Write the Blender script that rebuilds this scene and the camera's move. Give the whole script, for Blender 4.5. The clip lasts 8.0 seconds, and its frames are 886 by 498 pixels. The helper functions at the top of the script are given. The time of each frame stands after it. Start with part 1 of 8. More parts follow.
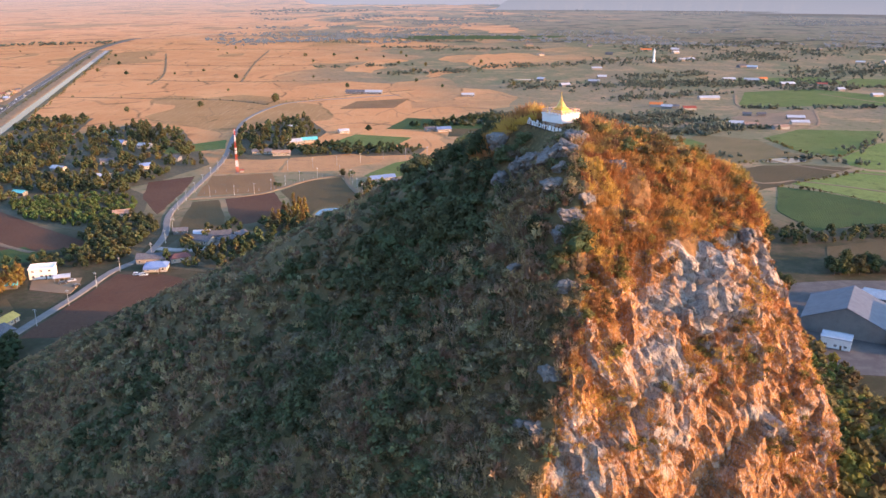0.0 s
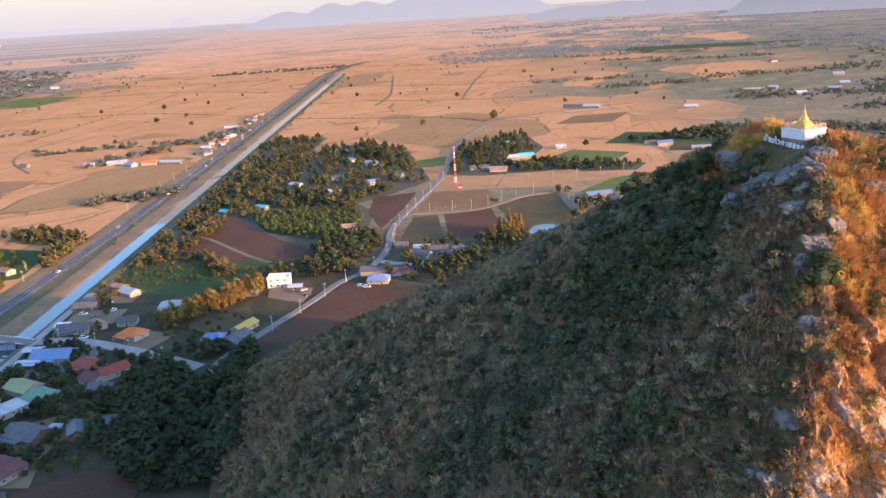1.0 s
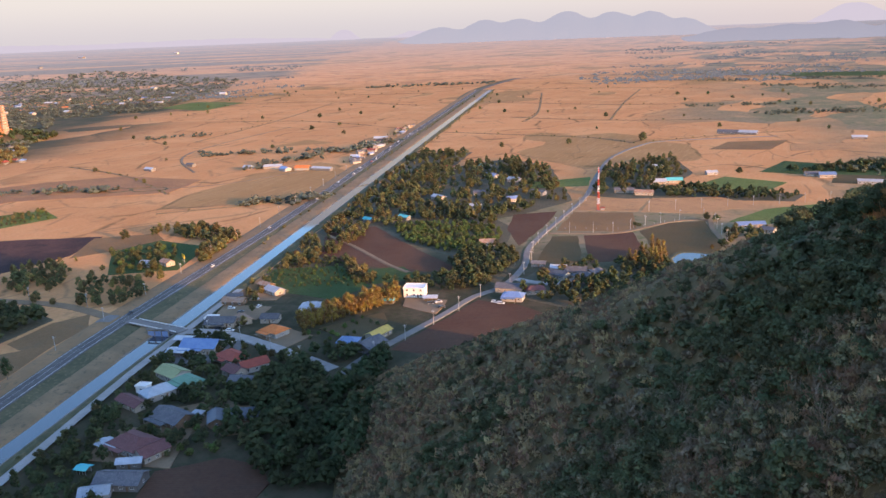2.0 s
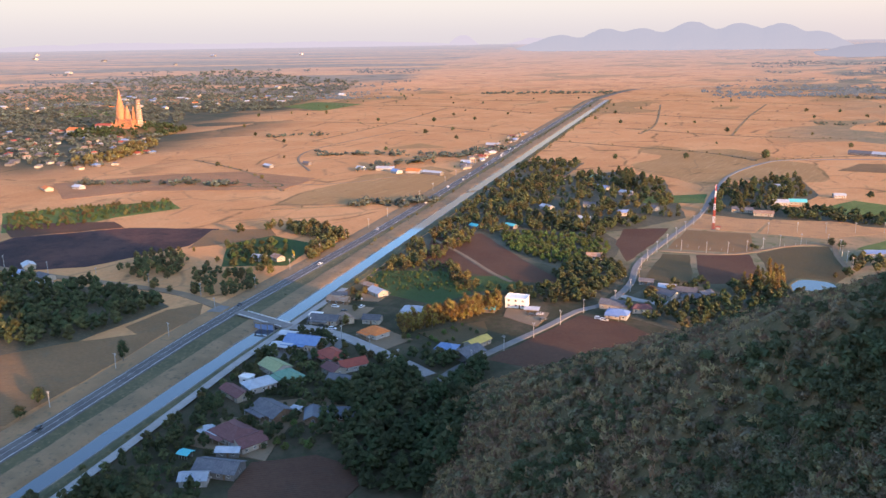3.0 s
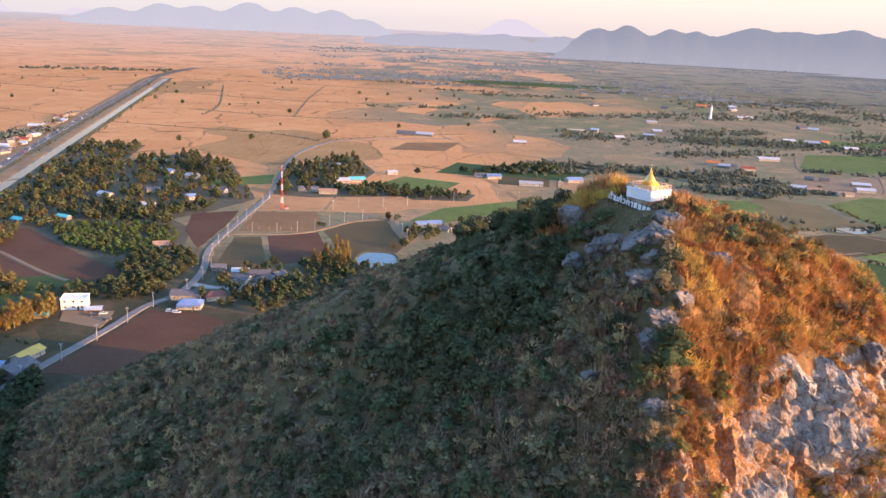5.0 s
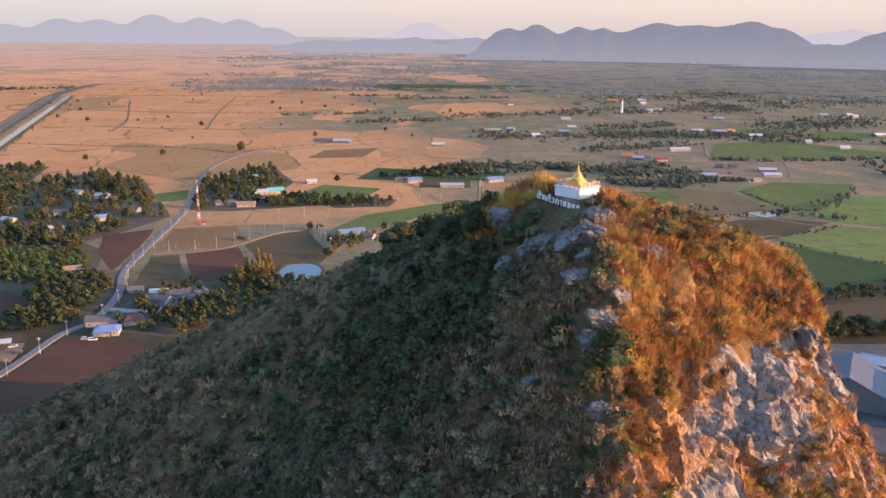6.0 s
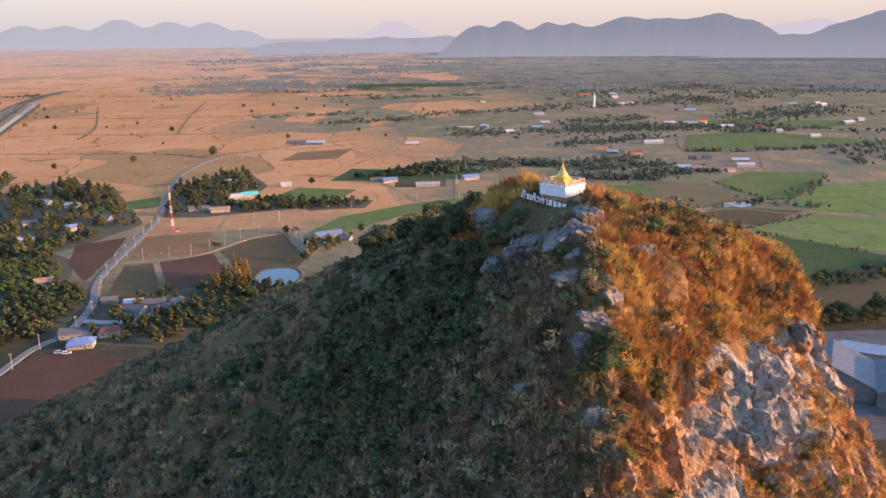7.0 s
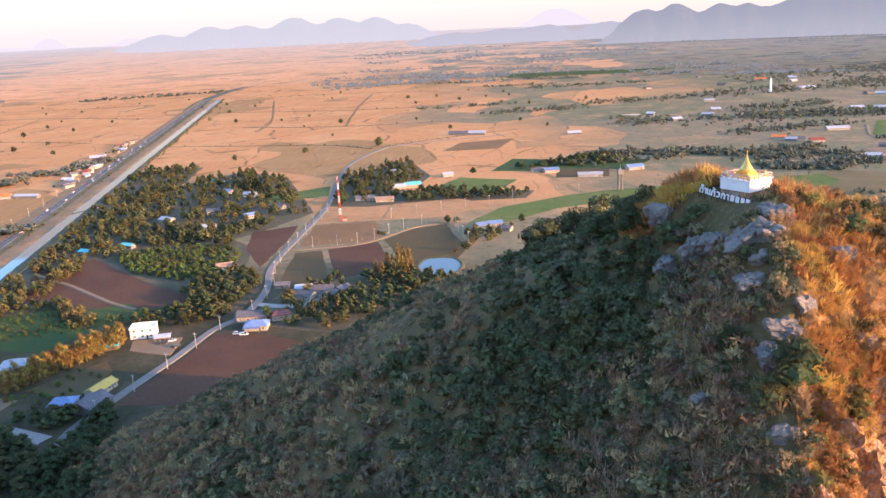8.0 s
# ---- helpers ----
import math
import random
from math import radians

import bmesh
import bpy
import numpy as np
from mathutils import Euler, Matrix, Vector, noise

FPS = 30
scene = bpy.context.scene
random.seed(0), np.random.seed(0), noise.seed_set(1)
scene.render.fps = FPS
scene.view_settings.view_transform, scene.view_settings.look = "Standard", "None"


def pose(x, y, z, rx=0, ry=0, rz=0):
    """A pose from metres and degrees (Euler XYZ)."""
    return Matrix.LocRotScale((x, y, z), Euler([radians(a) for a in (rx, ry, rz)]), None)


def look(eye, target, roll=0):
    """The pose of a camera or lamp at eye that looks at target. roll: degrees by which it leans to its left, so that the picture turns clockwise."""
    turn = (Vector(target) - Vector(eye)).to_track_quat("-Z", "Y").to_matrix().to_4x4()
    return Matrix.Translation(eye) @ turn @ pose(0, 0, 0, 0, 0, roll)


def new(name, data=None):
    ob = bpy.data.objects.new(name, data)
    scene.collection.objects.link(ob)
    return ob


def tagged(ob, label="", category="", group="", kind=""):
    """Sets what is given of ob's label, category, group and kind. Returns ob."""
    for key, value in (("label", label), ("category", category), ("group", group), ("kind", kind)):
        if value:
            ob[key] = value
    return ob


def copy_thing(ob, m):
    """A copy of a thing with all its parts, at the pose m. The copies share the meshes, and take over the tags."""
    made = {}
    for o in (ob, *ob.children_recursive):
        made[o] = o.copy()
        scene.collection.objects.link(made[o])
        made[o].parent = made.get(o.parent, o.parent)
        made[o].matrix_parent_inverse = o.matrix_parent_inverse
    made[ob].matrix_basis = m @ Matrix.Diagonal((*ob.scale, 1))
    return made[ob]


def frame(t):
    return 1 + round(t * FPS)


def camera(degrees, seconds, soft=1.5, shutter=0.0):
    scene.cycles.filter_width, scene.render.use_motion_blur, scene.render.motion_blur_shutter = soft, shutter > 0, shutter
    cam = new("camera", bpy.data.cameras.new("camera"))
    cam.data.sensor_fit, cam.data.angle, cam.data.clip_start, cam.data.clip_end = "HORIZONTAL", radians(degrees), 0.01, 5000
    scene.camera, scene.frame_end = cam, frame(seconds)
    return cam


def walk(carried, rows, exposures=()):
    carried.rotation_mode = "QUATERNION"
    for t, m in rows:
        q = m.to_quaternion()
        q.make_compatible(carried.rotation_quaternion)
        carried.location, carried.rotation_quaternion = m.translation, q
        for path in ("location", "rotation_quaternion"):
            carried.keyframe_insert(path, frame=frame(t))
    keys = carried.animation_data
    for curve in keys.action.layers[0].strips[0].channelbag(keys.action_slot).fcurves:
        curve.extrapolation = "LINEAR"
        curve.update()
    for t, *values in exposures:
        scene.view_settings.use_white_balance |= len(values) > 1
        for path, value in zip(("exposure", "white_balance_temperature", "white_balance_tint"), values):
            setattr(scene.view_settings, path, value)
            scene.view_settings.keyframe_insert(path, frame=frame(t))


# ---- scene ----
cam = camera(57.0, 8.0)
PATH = [
    (0, (0.547, -5.459, 153.411), (0.553, -3.556, 152.795), -0.0),
    (0.5, (0.036, -3.009, 153.456), (-0.158, -1.107, 152.869), -1.4),
    (1, (-0.276, -0.904, 153.789), (-0.787, 0.945, 153.221), -3.5),
    (1.5, (-0.525, 0.009, 154.143), (-1.219, 1.805, 153.602), -2.5),
    (2, (-0.747, 1.002, 153.916), (-1.575, 2.748, 153.402), -2.2),
    (2.2, (-0.87, 1.85, 154.08), (-1.772, 3.562, 153.576), -1.68),
    (3.3, (-1.6, 6.35, 154.85), (-2.667, 7.967, 154.354), -0.83),
    (3.5, (-1.749, 7.534, 154.902), (-2.807, 9.156, 154.402), -0.9),
    (4, (-2.187, 10.836, 154.423), (-3.1, 12.54, 153.91), -0.2),
    (4.5, (-2.432, 14.644, 153.983), (-2.974, 16.496, 153.458), 1.2),
    (5, (-2.899, 17.66, 153.738), (-2.996, 19.589, 153.216), 2.8),
    (5.2, (-3.06, 18.7, 153.66), (-3.079, 20.632, 153.142), 2.22),
    (6.3, (-3.98, 23.5, 153.23), (-3.874, 25.431, 152.724), 0.25),
    (6.5, (-4.128, 24.335, 153.188), (-4.006, 26.265, 152.679), -0.2),
    (7, (-4.618, 26.388, 153.095), (-4.473, 28.316, 152.584), -0.6),
    (7.5, (-5.215, 28.133, 153.169), (-5.153, 30.064, 152.653), -1.0),
    (8, (-5.681, 30.108, 153.142), (-5.924, 32.022, 152.617), -2.7),
]
walk(cam, [(t, look(eye, target, roll)) for t, eye, target, roll in PATH], [(0, 2.27, 6130, 16.5), (0.5, 2.14, 6130, 16.5), (1.0, 2.22, 6130, 16.5), (1.5, 2.1, 6130, 16.5), (2.0, 1.98, 6130, 16.5), (3.5, 2.26, 6130, 16.5), (4.0, 2.42, 6130, 16.5), (4.5, 2.46, 6130, 16.5), (5.0, 2.25, 6130, 16.5), (6.5, 1.92, 6130, 16.5), (7, 1.95, 6130, 16.5), (8, 2.45, 6130, 16.5)])

# ---- world, sun, exposure ----
SUN_DIR = Vector((0.945, -0.29, 0.165)).normalized()
sky_world = bpy.data.worlds.new("evening_sky")
scene.world = sky_world
sky_world.use_nodes = True
wt = sky_world.node_tree
wt.nodes.clear()
w_out = wt.nodes.new("ShaderNodeOutputWorld")
w_bg = wt.nodes.new("ShaderNodeBackground")
w_sky = wt.nodes.new("ShaderNodeTexSky")
w_sky.sky_type = "NISHITA"
w_sky.sun_disc = False
w_sky.sun_elevation = math.asin(SUN_DIR.z)
w_sky.sun_rotation = math.atan2(SUN_DIR.x, SUN_DIR.y)
w_sky.air_density, w_sky.dust_density, w_sky.ozone_density = 1.0, 1.5, 2.9
w_bg.inputs["Strength"].default_value = 0.15
wt.links.new(w_sky.outputs[0], w_bg.inputs[0])
wt.links.new(w_bg.outputs[0], w_out.inputs[0])

sun_data = bpy.data.lights.new("sun", "SUN")
sun_data.energy, sun_data.angle, sun_data.color = 2.45, radians(0.6), (1.0, 0.485, 0.165)
sun_ob = new("sun", sun_data)
sun_ob.matrix_world = look((300, -60, 300), Vector((300, -60, 300)) - SUN_DIR * 100)

rng = np.random.default_rng(7)
rnd = random.Random(11)


# ---- materials ----
def nodes_of(name):
    m = bpy.data.materials.new(name)
    m.use_nodes = True
    nt = m.node_tree
    return m, nt, nt.nodes["Principled BSDF"]


def ramp_mix(nt, fac, a, b):
    mx = nt.nodes.new("ShaderNodeMix")
    mx.data_type = "RGBA"
    if isinstance(fac, float):
        mx.inputs[0].default_value = fac
    else:
        nt.links.new(fac, mx.inputs[0])
    for k, v in ((6, a), (7, b)):
        if isinstance(v, tuple):
            mx.inputs[k].default_value = (*v, 1)
        else:
            nt.links.new(v, mx.inputs[k])
    return mx.outputs[2]


def math_node(nt, op, a, b=None, clamp=False):
    n = nt.nodes.new("ShaderNodeMath")
    n.operation, n.use_clamp = op, clamp
    for k, v in ((0, a), (1, b)):
        if v is None:
            continue
        if isinstance(v, (int, float)):
            n.inputs[k].default_value = v
        else:
            nt.links.new(v, n.inputs[k])
    return n.outputs[0]


def step_node(nt, value, lo, hi):
    n = nt.nodes.new("ShaderNodeMapRange")
    n.interpolation_type = "SMOOTHSTEP"
    nt.links.new(value, n.inputs[0])
    n.inputs[1].default_value, n.inputs[2].default_value = lo, hi
    return n.outputs[0]


def place_node(nt):
    return nt.nodes.new("ShaderNodeNewGeometry").outputs["Position"]


def noise_node(nt, scale, detail=4.0, rough=0.6, vec=None, distortion=0.0):
    n = nt.nodes.new("ShaderNodeTexNoise")
    n.inputs["Scale"].default_value = scale
    n.inputs["Detail"].default_value = detail
    n.inputs["Roughness"].default_value = rough
    n.inputs["Distortion"].default_value = distortion
    nt.links.new(vec if vec else place_node(nt), n.inputs["Vector"])
    return n.outputs["Fac"]


def scaled(nt, vec, sx, sy, sz, rz=0.0):
    n = nt.nodes.new("ShaderNodeMapping")
    n.inputs["Scale"].default_value = (sx, sy, sz)
    n.inputs["Rotation"].default_value = (0, 0, rz)
    nt.links.new(vec, n.inputs["Vector"])
    return n.outputs[0]


def bump_to(nt, bsdf, height, strength, distance):
    b = nt.nodes.new("ShaderNodeBump")
    b.inputs["Strength"].default_value, b.inputs["Distance"].default_value = strength, distance
    nt.links.new(height, b.inputs["Height"])
    nt.links.new(b.outputs[0], bsdf.inputs["Normal"])


def surf(name, c1, c2, scale=0.5, c3=None, scale3=4.0, rough=0.9, bump=0.0, metal=0.0, spec=0.3, random=0.0):
    m, nt, b = nodes_of(name)
    f1 = step_node(nt, noise_node(nt, scale), 0.35, 0.65)
    col = ramp_mix(nt, f1, c1, c2)
    f2 = noise_node(nt, scale3, 5.0)
    if c3:
        col = ramp_mix(nt, step_node(nt, f2, 0.5, 0.72), col, c3)
    hs = nt.nodes.new("ShaderNodeHueSaturation")
    nt.links.new(col, hs.inputs["Color"])
    v = math_node(nt, "ADD", math_node(nt, "MULTIPLY", f2, 0.5), 0.75)
    if random:
        oi = nt.nodes.new("ShaderNodeObjectInfo")
        v = math_node(nt, "ADD", v, math_node(nt, "MULTIPLY", math_node(nt, "SUBTRACT", oi.outputs["Random"], 0.5), random))
    nt.links.new(v, hs.inputs["Value"])
    nt.links.new(hs.outputs[0], b.inputs["Base Color"])
    b.inputs["Roughness"].default_value, b.inputs["Metallic"].default_value = rough, metal
    b.inputs["Specular IOR Level"].default_value = spec
    if bump:
        bump_to(nt, b, f2, 0.6, bump)
    return m


def leaf_mat(name, c1, c2, c3, patch=0.12, through_leaf=0.25, plant=0.0):
    """Leaves: per-leaf and per-plant variation, some light passing through."""
    m, nt, b = nodes_of(name)
    geo = nt.nodes.new("ShaderNodeNewGeometry")
    oi = nt.nodes.new("ShaderNodeObjectInfo")
    big = step_node(nt, noise_node(nt, patch, 2.0), 0.38, 0.62)
    one = oi.outputs["Random"]
    if plant:
        vo = nt.nodes.new("ShaderNodeTexVoronoi")
        vo.inputs["Scale"].default_value = plant
        nt.links.new(geo.outputs["Position"], vo.inputs["Vector"])
        sp = nt.nodes.new("ShaderNodeSeparateColor")
        nt.links.new(vo.outputs["Color"], sp.inputs[0])
        one = sp.outputs[1]
        big = math_node(nt, "ADD", math_node(nt, "MULTIPLY", big, 0.4), math_node(nt, "MULTIPLY", sp.outputs[0], 0.6))
    col = ramp_mix(nt, big, c1, c2)
    col = ramp_mix(nt, math_node(nt, "MULTIPLY", geo.outputs["Random Per Island"], 0.3), col, c3)
    hs = nt.nodes.new("ShaderNodeHueSaturation")
    nt.links.new(col, hs.inputs["Color"])
    v = math_node(nt, "ADD", math_node(nt, "MULTIPLY", geo.outputs["Random Per Island"], 0.18),
                  math_node(nt, "ADD", math_node(nt, "MULTIPLY", one, 0.6), 0.6))
    nt.links.new(v, hs.inputs["Value"])
    nt.links.new(math_node(nt, "ADD", math_node(nt, "MULTIPLY", one, 0.06), 0.47), hs.inputs["Hue"])
    nt.links.new(hs.outputs[0], b.inputs["Base Color"])
    b.inputs["Roughness"].default_value = 0.75
    b.inputs["Specular IOR Level"].default_value = 0.2
    tr = nt.nodes.new("ShaderNodeBsdfTranslucent")
    nt.links.new(hs.outputs[0], tr.inputs["Color"])
    mx = nt.nodes.new("ShaderNodeMixShader")
    mx.inputs[0].default_value = through_leaf
    nt.links.new(b.outputs[0], mx.inputs[1])
    nt.links.new(tr.outputs[0], mx.inputs[2])
    nt.links.new(mx.outputs[0], nt.nodes["Material Output"].inputs["Surface"])
    return m


def crop_mat(name, c1, c2, row, angle, soil=(0.16, 0.11, 0.06)):
    """A field with crop or plough rows along one direction."""
    m, nt, b = nodes_of(name)
    vec = scaled(nt, place_node(nt), 1, 1, 1, angle)
    wv = nt.nodes.new("ShaderNodeTexWave")
    wv.inputs["Scale"].default_value = row
    wv.inputs["Distortion"].default_value = 3.0
    wv.inputs["Detail"].default_value = 3.0
    nt.links.new(vec, wv.inputs["Vector"])
    big = step_node(nt, noise_node(nt, 0.02, 4.0), 0.35, 0.65)
    col = ramp_mix(nt, big, c1, c2)
    fine = noise_node(nt, 0.5, 5.0, 0.7)
    col = ramp_mix(nt, math_node(nt, "MULTIPLY", wv.outputs["Fac"], 0.45), col, soil)
    col = ramp_mix(nt, step_node(nt, noise_node(nt, 0.07, 6.0, 0.7), 0.5, 0.72), col, soil)
    hs = nt.nodes.new("ShaderNodeHueSaturation")
    nt.links.new(col, hs.inputs["Color"])
    nt.links.new(math_node(nt, "ADD", math_node(nt, "MULTIPLY", fine, 0.7), 0.65), hs.inputs["Value"])
    nt.links.new(hs.outputs[0], b.inputs["Base Color"])
    b.inputs["Roughness"].default_value = 0.95
    b.inputs["Specular IOR Level"].default_value = 0.1
    bump_to(nt, b, math_node(nt, "ADD", wv.outputs["Fac"], fine), 0.5, 0.3)
    return m


def make_ground_mat(name, glow=None):
    m, nt, b = nodes_of(name)
    here = pos = place_node(nt)
    if glow:
        away = nt.nodes.new("ShaderNodeVectorMath")
        away.operation = "LENGTH"
        nt.links.new(here, away.inputs[0])
        share = math_node(nt, "DIVIDE", math_node(nt, "SUBTRACT", away.outputs["Value"], 2700.0), 2150.0, True)
        true_r = math_node(nt, "MULTIPLY", math_node(nt, "POWER", 14.07, math_node(nt, "POWER", share, 1.25)), math_node(nt, "MINIMUM", away.outputs["Value"], 2700.0))
        stretch = nt.nodes.new("ShaderNodeVectorMath")
        stretch.operation = "SCALE"
        nt.links.new(here, stretch.inputs[0])
        nt.links.new(math_node(nt, "DIVIDE", true_r, away.outputs["Value"]), stretch.inputs["Scale"])
        pos = stretch.outputs[0]
    sep = nt.nodes.new("ShaderNodeSeparateXYZ")
    nt.links.new(pos, sep.inputs[0])
    vo = nt.nodes.new("ShaderNodeTexVoronoi")
    vo.feature = "F1"
    vo.distance = "MANHATTAN"
    vo.inputs["Scale"].default_value = 1.0
    wob = nt.nodes.new("ShaderNodeTexNoise")
    wob.inputs["Scale"].default_value = 0.006
    nt.links.new(pos, wob.inputs["Vector"])
    add = nt.nodes.new("ShaderNodeVectorMath")
    add.operation = "MULTIPLY_ADD"
    nt.links.new(wob.outputs["Color"], add.inputs[0])
    add.inputs[1].default_value = (60, 60, 0)
    nt.links.new(pos, add.inputs[2])
    cells = scaled(nt, add.outputs[0], 0.0075, 0.0042, 0.0, 0.29)
    nt.links.new(cells, vo.inputs["Vector"])
    cell = nt.nodes.new("ShaderNodeSeparateColor")
    nt.links.new(vo.outputs["Color"], cell.inputs[0])
    ve = nt.nodes.new("ShaderNodeTexVoronoi")
    ve.feature = "DISTANCE_TO_EDGE"
    nt.links.new(cells, ve.inputs["Vector"])
    ve.inputs["Scale"].default_value = 1.0
    straw = ramp_mix(nt, cell.outputs[0], (0.54, 0.265, 0.112), (0.46, 0.225, 0.093))
    straw = ramp_mix(nt, step_node(nt, noise_node(nt, 0.011, 6.0, 0.65, vec=pos), 0.42, 0.66), straw, (0.56, 0.30, 0.135))
    straw = ramp_mix(nt, step_node(nt, noise_node(nt, 0.045, 6.0, 0.7, vec=pos), 0.55, 0.75), straw, (0.27, 0.17, 0.085))
    some = math_node(nt, "GREATER_THAN", cell.outputs[1], 0.86)
    straw = ramp_mix(nt, math_node(nt, "MULTIPLY", some, 0.6), straw, (0.21, 0.155, 0.07))
    edge = math_node(nt, "SUBTRACT", 1.0, step_node(nt, ve.outputs["Distance"], 0.0, 0.022))
    broken = step_node(nt, noise_node(nt, 0.02, 3.0, vec=pos), 0.45, 0.6)
    straw = ramp_mix(nt, math_node(nt, "MULTIPLY", math_node(nt, "MULTIPLY", edge, broken), 0.8), straw, (0.10, 0.075, 0.04))
    vf = nt.nodes.new("ShaderNodeTexVoronoi")
    vf.feature = "DISTANCE_TO_EDGE"
    vf.inputs["Scale"].default_value = 2.7
    nt.links.new(cells, vf.inputs["Vector"])
    bund = math_node(nt, "SUBTRACT", 1.0, step_node(nt, vf.outputs["Distance"], 0.0, 0.035))
    bund = math_node(nt, "MULTIPLY", bund, step_node(nt, noise_node(nt, 0.013, 4.0, vec=pos), 0.46, 0.58))
    straw = ramp_mix(nt, math_node(nt, "MULTIPLY", bund, 0.6), straw, (0.22, 0.145, 0.075))
    faint = step_node(nt, noise_node(nt, 0.35, 3.0, 0.6, scaled(nt, pos, 1.0, 0.06, 1.0, 0.29)), 0.5, 0.7)
    straw = ramp_mix(nt, math_node(nt, "MULTIPLY", faint, 0.3), straw, (0.58, 0.36, 0.185))
    # greener, mixed farmland to the east and about the village
    meadow = ramp_mix(nt, cell.outputs[2], (0.24, 0.19, 0.118), (0.165, 0.165, 0.092))
    meadow = ramp_mix(nt, step_node(nt, noise_node(nt, 0.02, 5.0, vec=pos), 0.45, 0.68), meadow, (0.34, 0.235, 0.135))
    meadow = ramp_mix(nt, step_node(nt, noise_node(nt, 0.12, 5.0, vec=pos), 0.5, 0.7), meadow, (0.12, 0.13, 0.06))
    lean = math_node(nt, "SUBTRACT", sep.outputs[0], math_node(nt, "MULTIPLY", sep.outputs[1], 0.01))
    lean = math_node(nt, "ADD", lean, math_node(nt, "MULTIPLY", math_node(nt, "SUBTRACT", noise_node(nt, 0.0035, 4.0, vec=pos), 0.5), 380.0))
    mosaic = math_node(nt, "MULTIPLY", math_node(nt, "SUBTRACT", cell.outputs[0], 0.5), 420.0)
    spread_out = math_node(nt, "ADD", 1.0, math_node(nt, "MULTIPLY", math_node(nt, "MAXIMUM", math_node(nt, "SUBTRACT", sep.outputs[1], 1400.0), 0.0), 0.0012))
    lean = math_node(nt, "DIVIDE", math_node(nt, "ADD", lean, math_node(nt, "MULTIPLY", mosaic, spread_out)), spread_out)
    east = step_node(nt, lean, -150.0, 90.0)
    south = math_node(nt, "SUBTRACT", 1.0, step_node(nt, math_node(nt, "ADD", sep.outputs[1], math_node(nt, "MULTIPLY", noise_node(nt, 0.02, 3.0, vec=pos), 90.0)), 700.0, 840.0))
    yardy = ramp_mix(nt, step_node(nt, noise_node(nt, 0.05, 5.0, 0.65, vec=pos), 0.42, 0.6), (0.062, 0.058, 0.034), (0.098, 0.08, 0.05))
    yardy = ramp_mix(nt, step_node(nt, noise_node(nt, 0.3, 5.0, 0.7, vec=pos), 0.52, 0.66), yardy, (0.06, 0.066, 0.032))
    close_by = math_node(nt, "SUBTRACT", 1.0, step_node(nt, math_node(nt, "ADD", sep.outputs[1], math_node(nt, "MULTIPLY", noise_node(nt, 0.02, 3.0, vec=pos), 60.0)), 500.0, 640.0))
    meadow = ramp_mix(nt, close_by, meadow, yardy)
    near_x = step_node(nt, sep.outputs[0], -345.0, -315.0)
    green = math_node(nt, "MAXIMUM", east, math_node(nt, "MULTIPLY", south, near_x))
    west = math_node(nt, "SUBTRACT", math_node(nt, "MULTIPLY", sep.outputs[0], -1.0), math_node(nt, "MULTIPLY", sep.outputs[1], 0.5))
    west = math_node(nt, "ADD", west, math_node(nt, "MULTIPLY", math_node(nt, "SUBTRACT", noise_node(nt, 0.004, 5.0, vec=pos), 0.5), 260.0))
    west = math_node(nt, "ADD", west, math_node(nt, "MULTIPLY", mosaic, 0.35))
    woody = math_node(nt, "MULTIPLY", step_node(nt, west, 540.0, 760.0), step_node(nt, sep.outputs[1], 480.0, 640.0))
    floor_ = ramp_mix(nt, step_node(nt, noise_node(nt, 0.012, 5.0, vec=pos), 0.4, 0.65), (0.07, 0.076, 0.05), (0.115, 0.10, 0.065))
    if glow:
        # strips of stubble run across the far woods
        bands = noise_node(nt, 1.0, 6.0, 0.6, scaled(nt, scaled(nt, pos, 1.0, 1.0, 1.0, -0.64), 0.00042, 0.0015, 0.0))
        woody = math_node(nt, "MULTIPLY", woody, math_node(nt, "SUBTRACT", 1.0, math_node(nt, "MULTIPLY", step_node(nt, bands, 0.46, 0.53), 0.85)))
        # woods floor lifted paler, as haze put into the colour
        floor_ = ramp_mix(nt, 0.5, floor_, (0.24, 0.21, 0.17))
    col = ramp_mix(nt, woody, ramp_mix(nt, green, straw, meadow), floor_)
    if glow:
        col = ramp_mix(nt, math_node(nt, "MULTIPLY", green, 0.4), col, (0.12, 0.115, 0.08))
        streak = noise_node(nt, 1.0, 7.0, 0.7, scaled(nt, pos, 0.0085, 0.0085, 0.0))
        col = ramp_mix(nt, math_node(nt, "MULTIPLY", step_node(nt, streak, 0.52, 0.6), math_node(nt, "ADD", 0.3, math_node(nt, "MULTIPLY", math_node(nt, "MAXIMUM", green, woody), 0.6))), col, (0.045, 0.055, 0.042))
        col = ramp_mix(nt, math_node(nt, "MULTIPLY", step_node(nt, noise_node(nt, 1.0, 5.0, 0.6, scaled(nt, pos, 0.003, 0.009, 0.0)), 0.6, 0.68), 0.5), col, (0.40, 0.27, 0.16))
    fine = noise_node(nt, 0.35, 6.0, 0.7, vec=pos)
    hs = nt.nodes.new("ShaderNodeHueSaturation")
    nt.links.new(col, hs.inputs["Color"])
    nt.links.new(math_node(nt, "ADD", math_node(nt, "MULTIPLY", fine, 0.6), 0.7), hs.inputs["Value"])
    nt.links.new(hs.outputs[0], b.inputs["Base Color"])
    b.inputs["Roughness"].default_value = 1.0
    b.inputs["Specular IOR Level"].default_value = 0.05
